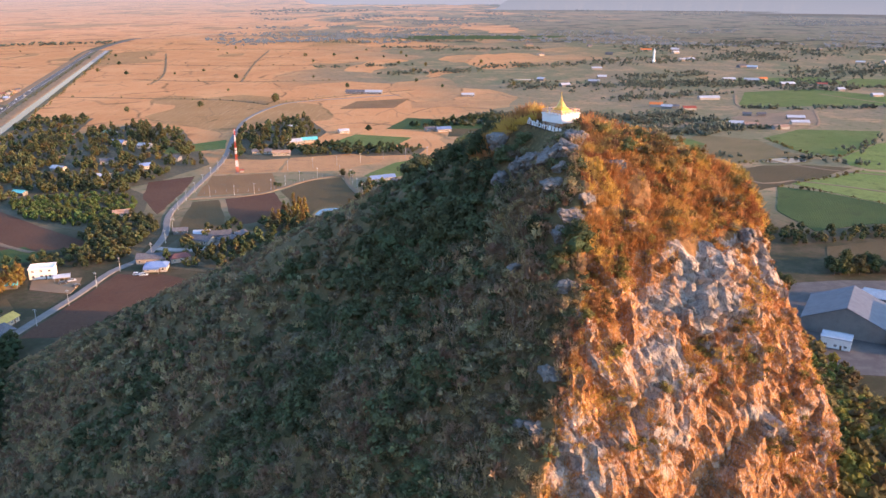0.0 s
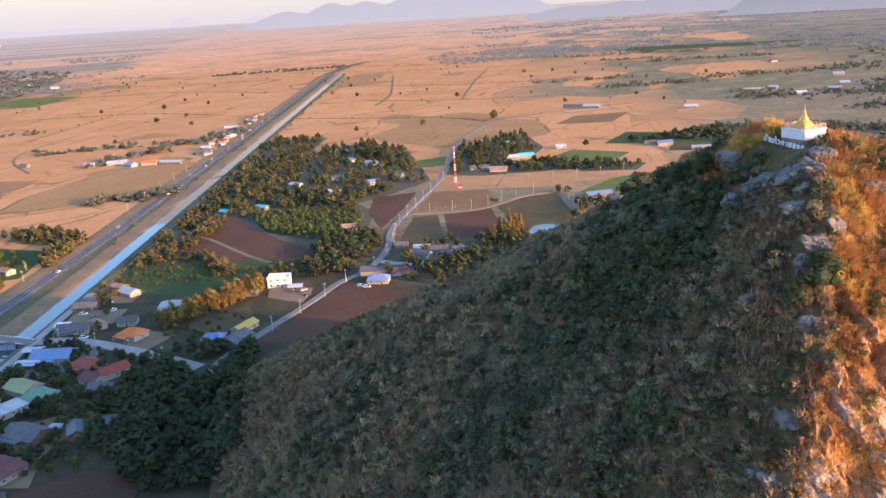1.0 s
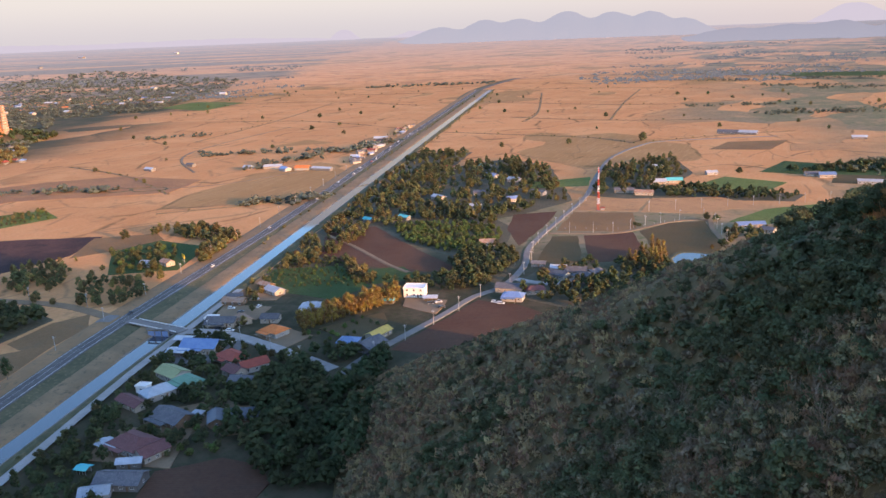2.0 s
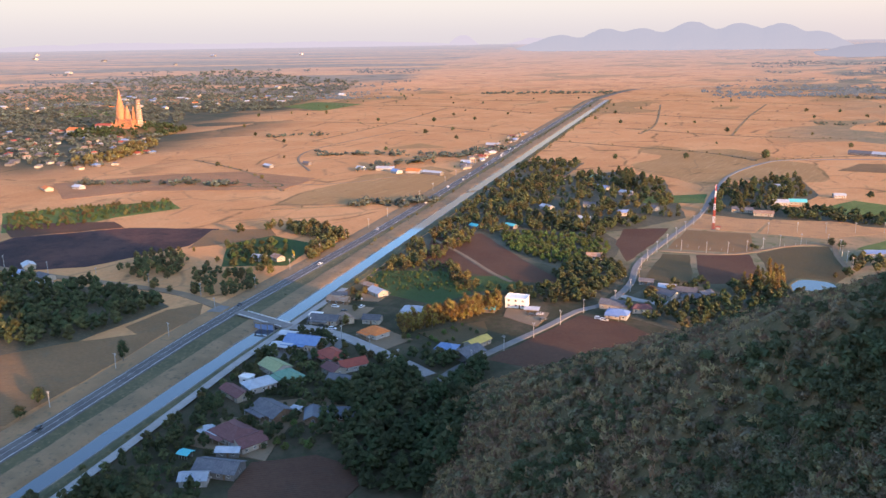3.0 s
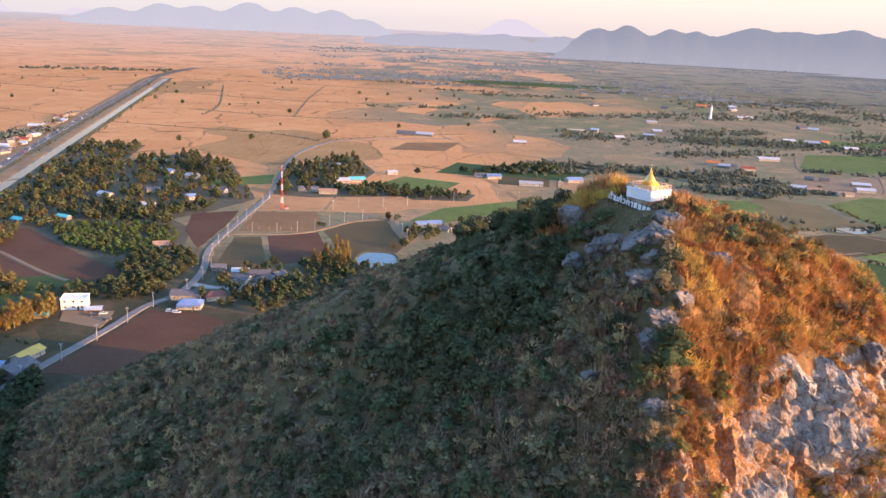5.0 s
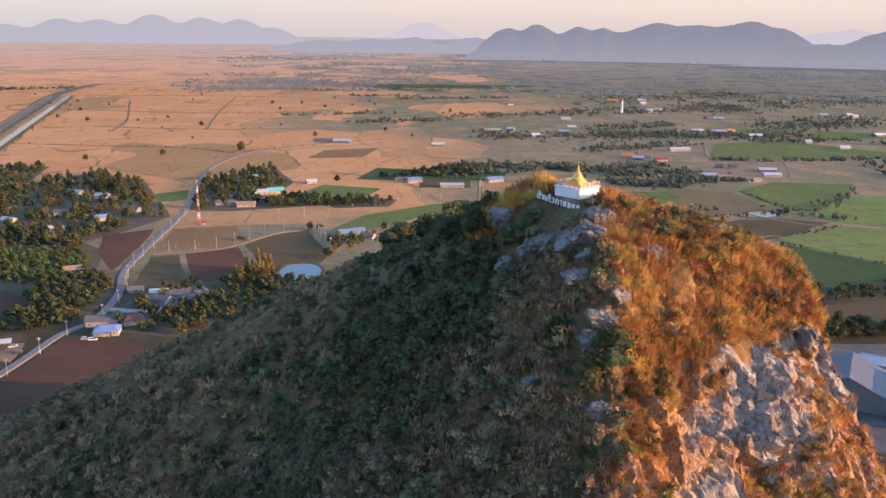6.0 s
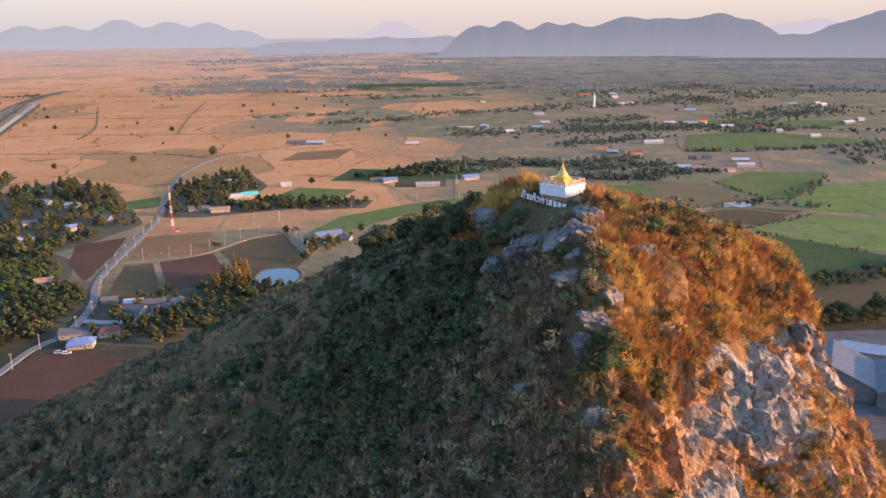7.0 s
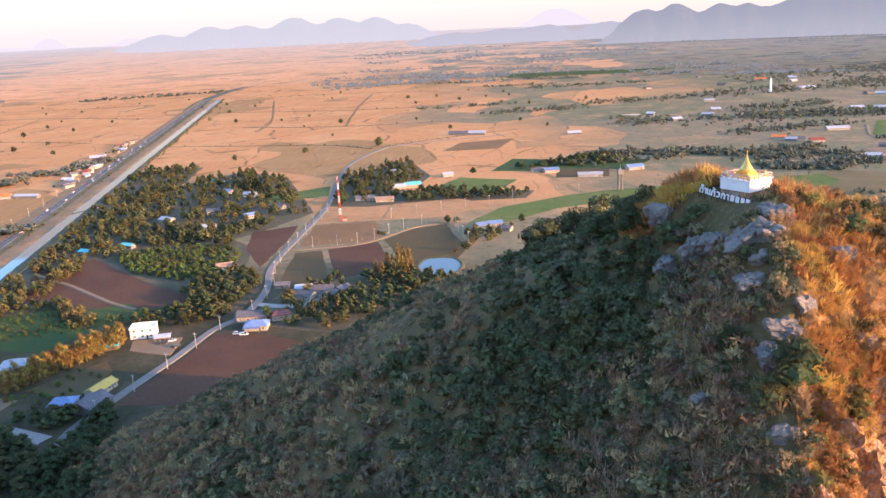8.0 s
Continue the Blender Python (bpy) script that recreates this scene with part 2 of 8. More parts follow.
    bump_to(nt, b, fine, 0.5, 0.35)
    # haze painted in: a pale glow mixed over the ground with distance
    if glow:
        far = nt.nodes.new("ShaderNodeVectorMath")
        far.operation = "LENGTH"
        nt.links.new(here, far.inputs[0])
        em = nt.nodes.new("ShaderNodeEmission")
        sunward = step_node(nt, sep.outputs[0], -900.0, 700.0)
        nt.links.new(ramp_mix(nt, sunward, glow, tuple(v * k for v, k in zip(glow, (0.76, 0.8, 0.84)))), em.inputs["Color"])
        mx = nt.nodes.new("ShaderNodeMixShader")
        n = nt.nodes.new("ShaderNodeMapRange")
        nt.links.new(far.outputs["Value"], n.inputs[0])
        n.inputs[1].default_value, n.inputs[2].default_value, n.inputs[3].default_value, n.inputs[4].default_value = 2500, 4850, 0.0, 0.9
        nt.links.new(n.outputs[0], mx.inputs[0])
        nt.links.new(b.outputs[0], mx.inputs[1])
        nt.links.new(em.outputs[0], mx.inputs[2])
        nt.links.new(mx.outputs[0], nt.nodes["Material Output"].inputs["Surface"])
    return m


def make_rock_mat():
    """Fractured limestone: pale facets, rust and ochre patches, dark joints."""
    m, nt, b = nodes_of("limestone")
    tall = scaled(nt, place_node(nt), 1.0, 1.0, 0.45)
    n1 = noise_node(nt, 0.55, 8.0, 0.72, tall)
    grey = ramp_mix(nt, step_node(nt, n1, 0.36, 0.62), (0.29, 0.25, 0.212), (0.47, 0.41, 0.335))
    vo = nt.nodes.new("ShaderNodeTexVoronoi")
    vo.inputs["Scale"].default_value = 1.1
    nt.links.new(tall, vo.inputs["Vector"])
    sp = nt.nodes.new("ShaderNodeSeparateColor")
    nt.links.new(vo.outputs["Color"], sp.inputs[0])
    grey = ramp_mix(nt, math_node(nt, "MULTIPLY", sp.outputs[0], 0.4), grey, (0.38, 0.335, 0.295))
    grey = ramp_mix(nt, math_node(nt, "MULTIPLY", math_node(nt, "GREATER_THAN", sp.outputs[1], 0.8), 0.45), grey, (0.11, 0.107, 0.107))
    rust = step_node(nt, noise_node(nt, 0.06, 9.0, 0.7, distortion=0.7), 0.42, 0.52)
    rust2 = step_node(nt, noise_node(nt, 0.9, 8.0, 0.75), 0.47, 0.60)
    ochre = ramp_mix(nt, rust2, (0.37, 0.155, 0.04), (0.5, 0.25, 0.08))
    col = ramp_mix(nt, math_node(nt, "MULTIPLY", rust, 0.88), grey, ochre)
    col = ramp_mix(nt, math_node(nt, "MULTIPLY", rust2, 0.16), col, (0.38, 0.185, 0.075))
    v3 = nt.nodes.new("ShaderNodeTexVoronoi")
    v3.inputs["Scale"].default_value = 3.8
    nt.links.new(scaled(nt, place_node(nt), 1.0, 1.0, 0.6, 0.7), v3.inputs["Vector"])
    s3 = nt.nodes.new("ShaderNodeSeparateColor")
    nt.links.new(v3.outputs["Color"], s3.inputs[0])
    col = ramp_mix(nt, math_node(nt, "MULTIPLY", math_node(nt, "GREATER_THAN", s3.outputs[0], 0.76), 0.4), col, (0.12, 0.10, 0.085))
    col = ramp_mix(nt, math_node(nt, "MULTIPLY", math_node(nt, "GREATER_THAN", s3.outputs[1], 0.8), 0.45), col, (0.43, 0.385, 0.35))
    joints = []
    for sc in (0.45, 1.3):
        ve = nt.nodes.new("ShaderNodeTexVoronoi")
        ve.feature = "DISTANCE_TO_EDGE"
        ve.inputs["Scale"].default_value = sc
        wob = nt.nodes.new("ShaderNodeVectorMath")
        wob.operation = "ADD"
        nz = nt.nodes.new("ShaderNodeTexNoise")
        nz.inputs["Scale"].default_value = 1.2
        nt.links.new(tall, nz.inputs["Vector"])
        nt.links.new(tall, wob.inputs[0])
        nt.links.new(nz.outputs["Color"], wob.inputs[1])
        nt.links.new(wob.outputs[0], ve.inputs["Vector"])
        joints.append(step_node(nt, ve.outputs["Distance"], 0.0, 0.055))
    gap = math_node(nt, "MULTIPLY", math_node(nt, "SUBTRACT", 1.0, joints[0]), step_node(nt, noise_node(nt, 0.5, 4.0), 0.45, 0.6))
    col = ramp_mix(nt, math_node(nt, "MULTIPLY", gap, 0.7), col, (0.08, 0.065, 0.055))
    nt.links.new(col, b.inputs["Base Color"])
    b.inputs["Roughness"].default_value = 0.95
    b.inputs["Specular IOR Level"].default_value = 0.2
    h = math_node(nt, "ADD", math_node(nt, "MULTIPLY", noise_node(nt, 4.5, 6.0, 0.62, tall), 0.55), math_node(nt, "ADD", math_node(nt, "MULTIPLY", joints[0], 0.45), math_node(nt, "MULTIPLY", joints[1], 0.35)))
    h = math_node(nt, "ADD", h, math_node(nt, "ADD", math_node(nt, "MULTIPLY", sp.outputs[2], 0.5), math_node(nt, "MULTIPLY", s3.outputs[2], 0.3)))
    bump_to(nt, b, h, 1.0, 0.3)
    return m


def make_water_mat():
    m, nt, b = nodes_of("canal_water")
    b.inputs["Base Color"].default_value = (0.05, 0.05, 0.055, 1)
    b.inputs["Roughness"].default_value = 0.03
    b.inputs["Specular IOR Level"].default_value = 0.7
    b.inputs["IOR"].default_value = 1.45
    bump_to(nt, b, noise_node(nt, 0.9, 3.0), 0.03, 0.02)
    return m


def make_road_mat():
    m, nt, b = nodes_of("asphalt")
    col = ramp_mix(nt, step_node(nt, noise_node(nt, 0.15, 5.0), 0.4, 0.65), (0.098, 0.092, 0.088), (0.135, 0.126, 0.118))
    col = ramp_mix(nt, step_node(nt, noise_node(nt, 1.6, 4.0), 0.6, 0.75), col, (0.06, 0.06, 0.062))
    nt.links.new(col, b.inputs["Base Color"])
    b.inputs["Roughness"].default_value = 0.85
    b.inputs["Specular IOR Level"].default_value = 0.2
    return m


M_GROUND = make_ground_mat("stubble_plain")
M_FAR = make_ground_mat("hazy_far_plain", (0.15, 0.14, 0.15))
M_ROCK = make_rock_mat()
M_GREY = surf("grey_limestone", (0.15, 0.135, 0.12), (0.225, 0.20, 0.178), 0.5, (0.085, 0.073, 0.062), 1.8, bump=0.35)
M_WATER = make_water_mat()
M_ROAD = make_road_mat()
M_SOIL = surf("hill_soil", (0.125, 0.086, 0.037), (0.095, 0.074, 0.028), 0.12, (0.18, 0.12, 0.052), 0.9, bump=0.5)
M_DIRT = surf("bare_dirt", (0.25, 0.17, 0.10), (0.20, 0.138, 0.082), 0.06, (0.15, 0.115, 0.064), 0.5, bump=0.1)
M_FRONT = surf("trodden_orange_dirt", (0.32, 0.185, 0.085), (0.25, 0.15, 0.07), 0.05, (0.14, 0.105, 0.055), 0.35, bump=0.15)
M_BANK = surf("pale_bank_dirt", (0.26, 0.17, 0.088), (0.2, 0.135, 0.07), 0.06, (0.10, 0.08, 0.046), 0.4, bump=0.12)
M_VERGE = surf("dry_verge", (0.105, 0.095, 0.045), (0.068, 0.072, 0.033), 0.08, (0.16, 0.12, 0.062), 0.6, bump=0.25)
M_BUND = surf("dry_bund", (0.24, 0.155, 0.08), (0.17, 0.12, 0.06), 0.05, (0.11, 0.09, 0.045), 0.4, bump=0.2)
M_UNDER = surf("undergrowth_with_shade", (0.07, 0.068, 0.038), (0.098, 0.084, 0.048), 0.08, (0.14, 0.105, 0.062), 0.5, bump=0.3)
M_CONC = surf("pale_concrete", (0.21, 0.195, 0.178), (0.175, 0.162, 0.148), 0.2, (0.14, 0.13, 0.118), 1.4, bump=0.02)
M_LANE = surf("worn_concrete_lane", (0.36, 0.335, 0.31), (0.30, 0.28, 0.258), 0.15, (0.23, 0.212, 0.19), 1.1, bump=0.02)
M_WALL = surf("stained_render", (0.42, 0.395, 0.36), (0.35, 0.33, 0.30), 0.5, (0.25, 0.235, 0.21), 1.6, rough=0.85)
M_PAINT = surf("white_road_paint", (0.72, 0.71, 0.68), (0.60, 0.59, 0.56), 0.6, (0.35, 0.34, 0.33), 3.0)
M_WHITE = surf("white_render", (0.80, 0.79, 0.77), (0.74, 0.73, 0.70), 0.6, (0.62, 0.60, 0.56), 1.8, rough=0.8)
M_CREAM = surf("cream_render", (0.42, 0.37, 0.30), (0.36, 0.315, 0.255), 0.6, (0.28, 0.245, 0.20), 1.8, rough=0.85)
M_GOLD = surf("gilded_stucco", (0.83, 0.56, 0.16), (0.74, 0.46, 0.11), 1.2, (0.55, 0.33, 0.09), 6.0, rough=0.36, metal=0.55)
M_GLASS_DARK = surf("window_glass", (0.03, 0.035, 0.04), (0.05, 0.055, 0.06), 1.0, rough=0.15, spec=0.6)
M_WOOD = surf("weathered_wood", (0.19, 0.12, 0.075), (0.13, 0.085, 0.055), 0.8, (0.26, 0.19, 0.13), 5.0)
M_BARK = surf("bark", (0.15, 0.115, 0.085), (0.22, 0.18, 0.14), 2.0, (0.09, 0.07, 0.05), 8.0)
M_POLE = surf("concrete_pole", (0.45, 0.43, 0.40), (0.38, 0.36, 0.33), 1.0, (0.30, 0.28, 0.26), 5.0)
M_STEEL_R = surf("red_painted_steel", (0.62, 0.09, 0.05), (0.52, 0.07, 0.04), 1.0, (0.40, 0.08, 0.05), 5.0, rough=0.5)
M_STEEL_W = surf("white_painted_steel", (0.80, 0.78, 0.75), (0.72, 0.70, 0.67), 1.0, (0.58, 0.52, 0.46), 5.0, rough=0.5)
M_YELLOW = surf("yellow_panel", (0.75, 0.47, 0.04), (0.68, 0.41, 0.03), 0.8, rough=0.5)
M_LEAF = {
    "green": leaf_mat("broad_leaves", (0.072, 0.092, 0.038), (0.122, 0.122, 0.052), (0.15, 0.138, 0.062), 0.05, 0.42, 0.14),
    "dark": leaf_mat("dark_leaves", (0.046, 0.068, 0.03), (0.074, 0.092, 0.039), (0.098, 0.106, 0.046), 0.05, 0.42, 0.14),
    "gold": leaf_mat("olive_gold_leaves", (0.13, 0.118, 0.047), (0.185, 0.15, 0.058), (0.225, 0.175, 0.074), 0.05, 0.42, 0.14),
    # amber: golden sunlight put into the leaf colour of row and pond trees
    "amber": leaf_mat("sun_amber_leaves", (0.20, 0.15, 0.045), (0.26, 0.185, 0.054), (0.30, 0.21, 0.068), 0.05, 0.42, 0.3),
    "lush": leaf_mat("lush_leaves", (0.082, 0.125, 0.033), (0.118, 0.152, 0.043), (0.145, 0.163, 0.055), 0.05, 0.4, 0.16),
    "lime": leaf_mat("yellow_green_leaves", (0.17, 0.165, 0.04), (0.23, 0.20, 0.05), (0.28, 0.225, 0.06), 0.05, 0.5, 0.2),
    # far leaves made paler and bluer: haze put into their colour
    "wood": leaf_mat("hazed_far_leaves", (0.085, 0.10, 0.07), (0.12, 0.13, 0.088), (0.15, 0.15, 0.10), 0.02, 0.2, 0.08),
    "hazewood": leaf_mat("hazed_pale_leaves", (0.09, 0.11, 0.085), (0.125, 0.138, 0.105), (0.155, 0.158, 0.12), 0.02, 0.3, 0.08),
}
M_SHRUB = leaf_mat("hill_shrub_leaves", (0.148, 0.132, 0.068), (0.248, 0.20, 0.115), (0.272, 0.215, 0.13), 0.05, 0.25, 0.3)
M_SHRUB_D = leaf_mat("dark_shrub_leaves", (0.068, 0.084, 0.037), (0.114, 0.123, 0.056), (0.15, 0.146, 0.07), 0.06, 0.25, 0.28)
M_DRY = leaf_mat("dry_scrub", (0.31, 0.21, 0.115), (0.43, 0.295, 0.165), (0.23, 0.16, 0.092), 0.08, 0.3, 0.35)
M_TWIG = surf("bare_twigs", (0.29, 0.21, 0.135), (0.24, 0.175, 0.115), 1.0, (0.35, 0.26, 0.165), 4.0)
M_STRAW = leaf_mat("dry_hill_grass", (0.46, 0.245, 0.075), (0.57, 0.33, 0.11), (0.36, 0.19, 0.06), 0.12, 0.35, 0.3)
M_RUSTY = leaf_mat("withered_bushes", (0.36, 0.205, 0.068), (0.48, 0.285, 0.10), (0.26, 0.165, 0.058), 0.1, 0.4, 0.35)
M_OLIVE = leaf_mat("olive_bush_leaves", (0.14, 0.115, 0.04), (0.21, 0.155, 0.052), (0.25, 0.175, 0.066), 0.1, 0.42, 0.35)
M_SUNSOIL = surf("sunward_dry_grassy_soil", (0.21, 0.11, 0.042), (0.16, 0.09, 0.036), 0.15, (0.28, 0.15, 0.06), 0.9, bump=0.5)
ROOF = {
    "blue": surf("blue_metal_roof", (0.13, 0.21, 0.40), (0.17, 0.255, 0.43), 0.5, (0.24, 0.30, 0.40), 2.5, rough=0.45, random=0.3),
    "pale": surf("pale_metal_roof", (0.44, 0.47, 0.51), (0.37, 0.40, 0.44), 0.4, (0.28, 0.27, 0.26), 2.5, rough=0.45, random=0.3),
    "grey": surf("fibre_cement_roof", (0.095, 0.095, 0.108), (0.13, 0.128, 0.135), 0.4, (0.18, 0.17, 0.165), 2.0, random=0.3),
    "red": surf("red_tile_roof", (0.33, 0.085, 0.055), (0.27, 0.07, 0.05), 0.5, (0.28, 0.08, 0.06), 2.5, random=0.2),
    "orange": surf("orange_tile_roof", (0.68, 0.22, 0.06), (0.60, 0.18, 0.05), 0.5, (0.48, 0.15, 0.06), 2.5),
    "yellow": surf("yellow_metal_roof", (0.60, 0.44, 0.12), (0.52, 0.38, 0.10), 0.5, (0.40, 0.28, 0.10), 2.5),
    "green": surf("green_metal_roof", (0.14, 0.26, 0.18), (0.16, 0.29, 0.20), 0.5, (0.22, 0.33, 0.22), 2.5),
    "lime": surf("pale_green_roof", (0.30, 0.33, 0.17), (0.27, 0.30, 0.15), 0.5, (0.35, 0.38, 0.20), 2.5),
    "brown": surf("maroon_tile_roof", (0.17, 0.075, 0.07), (0.14, 0.065, 0.06), 0.5, (0.22, 0.12, 0.11), 2.5),
    "dark": surf("dark_sheet_roof", (0.10, 0.105, 0.128), (0.13, 0.137, 0.16), 0.3, (0.15, 0.145, 0.15), 2.0, rough=0.5, metal=0.3, random=0.2),
    "rust": surf("rusty_metal_roof", (0.30, 0.17, 0.10), (0.36, 0.27, 0.21), 0.5, (0.22, 0.13, 0.08), 2.5),
    "teal": surf("teal_sheet_roof", (0.10, 0.48, 0.50), (0.12, 0.52, 0.54), 0.6, (0.2, 0.42, 0.42), 2.5),
}
WALLS = [M_WHITE, M_CREAM, M_CONC]


# ---- mesh helpers ----
def mesh_np(name, verts, faces, material, smooth=False):
    me = bpy.data.meshes.new(name)
    me.from_pydata(np.asarray(verts, float), [], np.asarray(faces, int) if not isinstance(faces, list) else faces)
    if material:
        me.materials.append(material)
    if smooth:
        me.polygons.foreach_set("use_smooth", np.ones(len(me.polygons), bool))
    me.update()
    return me


def bm_mesh(name, bm, material, smooth=False):
    me = bpy.data.meshes.new(name)
    bmesh.ops.recalc_face_normals(bm, faces=bm.faces)
    bm.to_mesh(me)
    bm.free()
    if material:
        me.materials.append(material)
    if smooth:
        me.polygons.foreach_set("use_smooth", np.ones(len(me.polygons), bool))
    return me


def part(name, data, parent, label="", m=None, material=None):
    """Links a bmesh or a mesh as one object under a thing or a part."""
    if isinstance(data, bmesh.types.BMesh):
        data = bm_mesh(name, data, material)
    ob = new(name, data)
    ob.parent = parent
    if m is not None:
        ob.matrix_basis = m
    return tagged(ob, label)


def thing(name, m, label, category, group="", kind=""):
    ob = new(name)
    ob.empty_display_size = 0.5
    ob.matrix_basis = m
    return tagged(ob, label, category, group, kind)


def box(bm, x0, x1, y0, y1, z0, z1, bevel=0.0):
    vs = [bm.verts.new((x, y, z)) for x in (x0, x1) for y in (y0, y1) for z in (z0, z1)]
    fs = [bm.faces.new([vs[i] for i in q]) for q in ((0, 1, 3, 2), (4, 6, 7, 5), (0, 4, 5, 1), (2, 3, 7, 6), (0, 2, 6, 4), (1, 5, 7, 3))]
    if bevel:
        bmesh.ops.bevel(bm, geom=list({e for f in fs for e in f.edges}), offset=bevel, segments=1, affect="EDGES")
    return fs


def rod(bm, a, b, r0, r1, seg=6):
    a, b = Vector(a), Vector(b)
    q = (b - a).to_track_quat("Z", "Y")
    rings = []
    for p, r in ((a, r0), (b, r1)):
        rings.append([bm.verts.new(p + q @ Vector((r * math.cos(k * math.tau / seg), r * math.sin(k * math.tau / seg), 0))) for k in range(seg)])
    for k in range(seg):
        bm.faces.new((rings[0][k], rings[0][(k + 1) % seg], rings[1][(k + 1) % seg], rings[1][k]))
    bm.faces.new(rings[0][::-1])
    bm.faces.new(rings[1])


def lathe(bm, profile, seg=24, square=False):
    """Turns (radius, height) pairs round the z axis; square: a four-sided stepped form."""
    n = 4 if square else seg
    turn = math.pi / 4 if square else 0
    k2 = math.sqrt(2) if square else 1
    rings = [[bm.verts.new((r * k2 * math.cos(turn + k * math.tau / n), r * k2 * math.sin(turn + k * math.tau / n), z)) for k in range(n)] for r, z in profile]
    for a, b in zip(rings, rings[1:]):
        for k in range(n):
            bm.faces.new((a[k], a[(k + 1) % n], b[(k + 1) % n], b[k]))
    bm.faces.new(rings[0][::-1])
    bm.faces.new(rings[-1])


def inside(poly, x, y):
    hit = False
    for (x0, y0), (x1, y1) in zip(poly, poly[1:] + poly[:1]):
        if (y0 > y) != (y1 > y) and x < (x1 - x0) * (y - y0) / (y1 - y0) + x0:
            hit = not hit
    return hit


def scatter(poly, n, gap, r):
    """Up to n random places in a polygon, no two nearer than gap."""
    xs, ys = [p[0] for p in poly], [p[1] for p in poly]
    out = []
    for _ in range(n * 12):
        if len(out) >= n:
            break
        x, y = r.uniform(min(xs), max(xs)), r.uniform(min(ys), max(ys))
        if inside(poly, x, y) and all((x - a) ** 2 + (y - b) ** 2 > gap * gap for a, b in out):
            out.append((x, y))
    return out


# ---- the hill's form: slopes that meet in ridges ----
def hill_base(x, y):
    def slope(x0, y0, z0, towards, fall):
        a = math.radians(towards)
        return z0 - fall * ((x - x0) * math.cos(a) + (y - y0) * math.sin(a))

    # the flank bulges below the sunlit ridge
    swell = 8.0 * np.exp(-((x - 21) / 8.0) ** 2 - ((y - 131) / 12.0) ** 2)
    forms = np.stack([
        slope(20, 148, 128.3, 155.7, 0.52),
        slope(-60, 235, 85.6, 123.5, 0.62),
        slope(26, 156, 128.0, 45.0, 0.70),
        slope(10, 225, 104.0, 75.0, 1.0),
        slope(28, 146, 128.6, -45.0, 0.22),
        slope(36, 124, 112.7, -60.4, 1.53),
        slope(38, 114, 99.0, -66.0, 2.6),
        slope(58.5, 137, 115.0, -4.0, 3.2),
        slope(62, 126, 104.0, -20.0, 1.5),
        slope(-60, 190, 70.9, 208.0, 1.07) + swell,
        slope(24.5, 118.1, 116.6, 229.0, 1.52),
    ])
    low = forms.min(0)
    z = low - 1.6 * np.log(np.exp(-(forms - low) / 1.6).sum(0))
    # talus apron round the cliff's foot
    apron = 62.0 - 0.62 * np.hypot((x - 40) * 0.9, (y - 140) * 0.8)
    # a knob of the summit beside the shrine
    z = z + 4.4 * np.exp(-((x - 16) ** 2 + (y - 157.5) ** 2) / 46.0)
    # unseen spur added to the south, to cast shade over the highway and canal
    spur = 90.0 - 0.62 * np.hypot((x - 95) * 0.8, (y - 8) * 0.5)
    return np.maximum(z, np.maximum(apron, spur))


def hill_z(x, y):
    """Height with the undulations of the slopes."""
    x, y = np.asarray(x, float), np.asarray(y, float)
    z = hill_base(x, y)
    wave = 1.5 * np.sin(x * 0.083 + 1.3 * np.sin(y * 0.045)) * np.cos(y * 0.071 + 0.8) + 0.8 * np.sin(x * 0.21 + y * 0.13 + 2.0)
    return z + wave * np.clip((z - 4) / 20, 0, 1) * np.clip((130 - z) / 14, 0.15, 1)

# ---- ground sheet and distance ----
EYE_LEVEL = 153.0
FLAT_TO, END_AT = 2700.0, 4850.0


def rise(r):
    """The valley floor climbs gently towards the far hills."""
    s = np.clip((r - FLAT_TO) / (END_AT - FLAT_TO), 0, 1)
    seen_at = FLAT_TO * (38000.0 / FLAT_TO) ** (s ** 1.25) + (r - FLAT_TO) * (s > 0) * 0.3
    return np.where(r > FLAT_TO, EYE_LEVEL - r * EYE_LEVEL / np.maximum(seen_at, r), 0.0)


def ring_sheet(name, radii, angles, material, lift=0.0):
    R, A = np.meshgrid(radii, angles, indexing="ij")
    V = np.stack([R * np.sin(A), R * np.cos(A), rise(R) + lift], -1).reshape(-1, 3)
    n, k = len(radii), len(angles)
    i = np.arange((n - 1) * k).reshape(n - 1, k)
    j = np.roll(i, -1, 1)
    F = np.stack([i, i + k, j + k, j], -1).reshape(-1, 4)
    return new(name, mesh_np(name, V, F, material, True))


ANG = np.linspace(0, math.tau, 240, endpoint=False)
ground = ring_sheet("ground", np.r_[0.5, 60, np.linspace(120, 2350, 60)], ANG, M_GROUND, 0.0)
tagged(ground, "wide flat plain of harvested orange stubble fields", "ground", kind="structure")


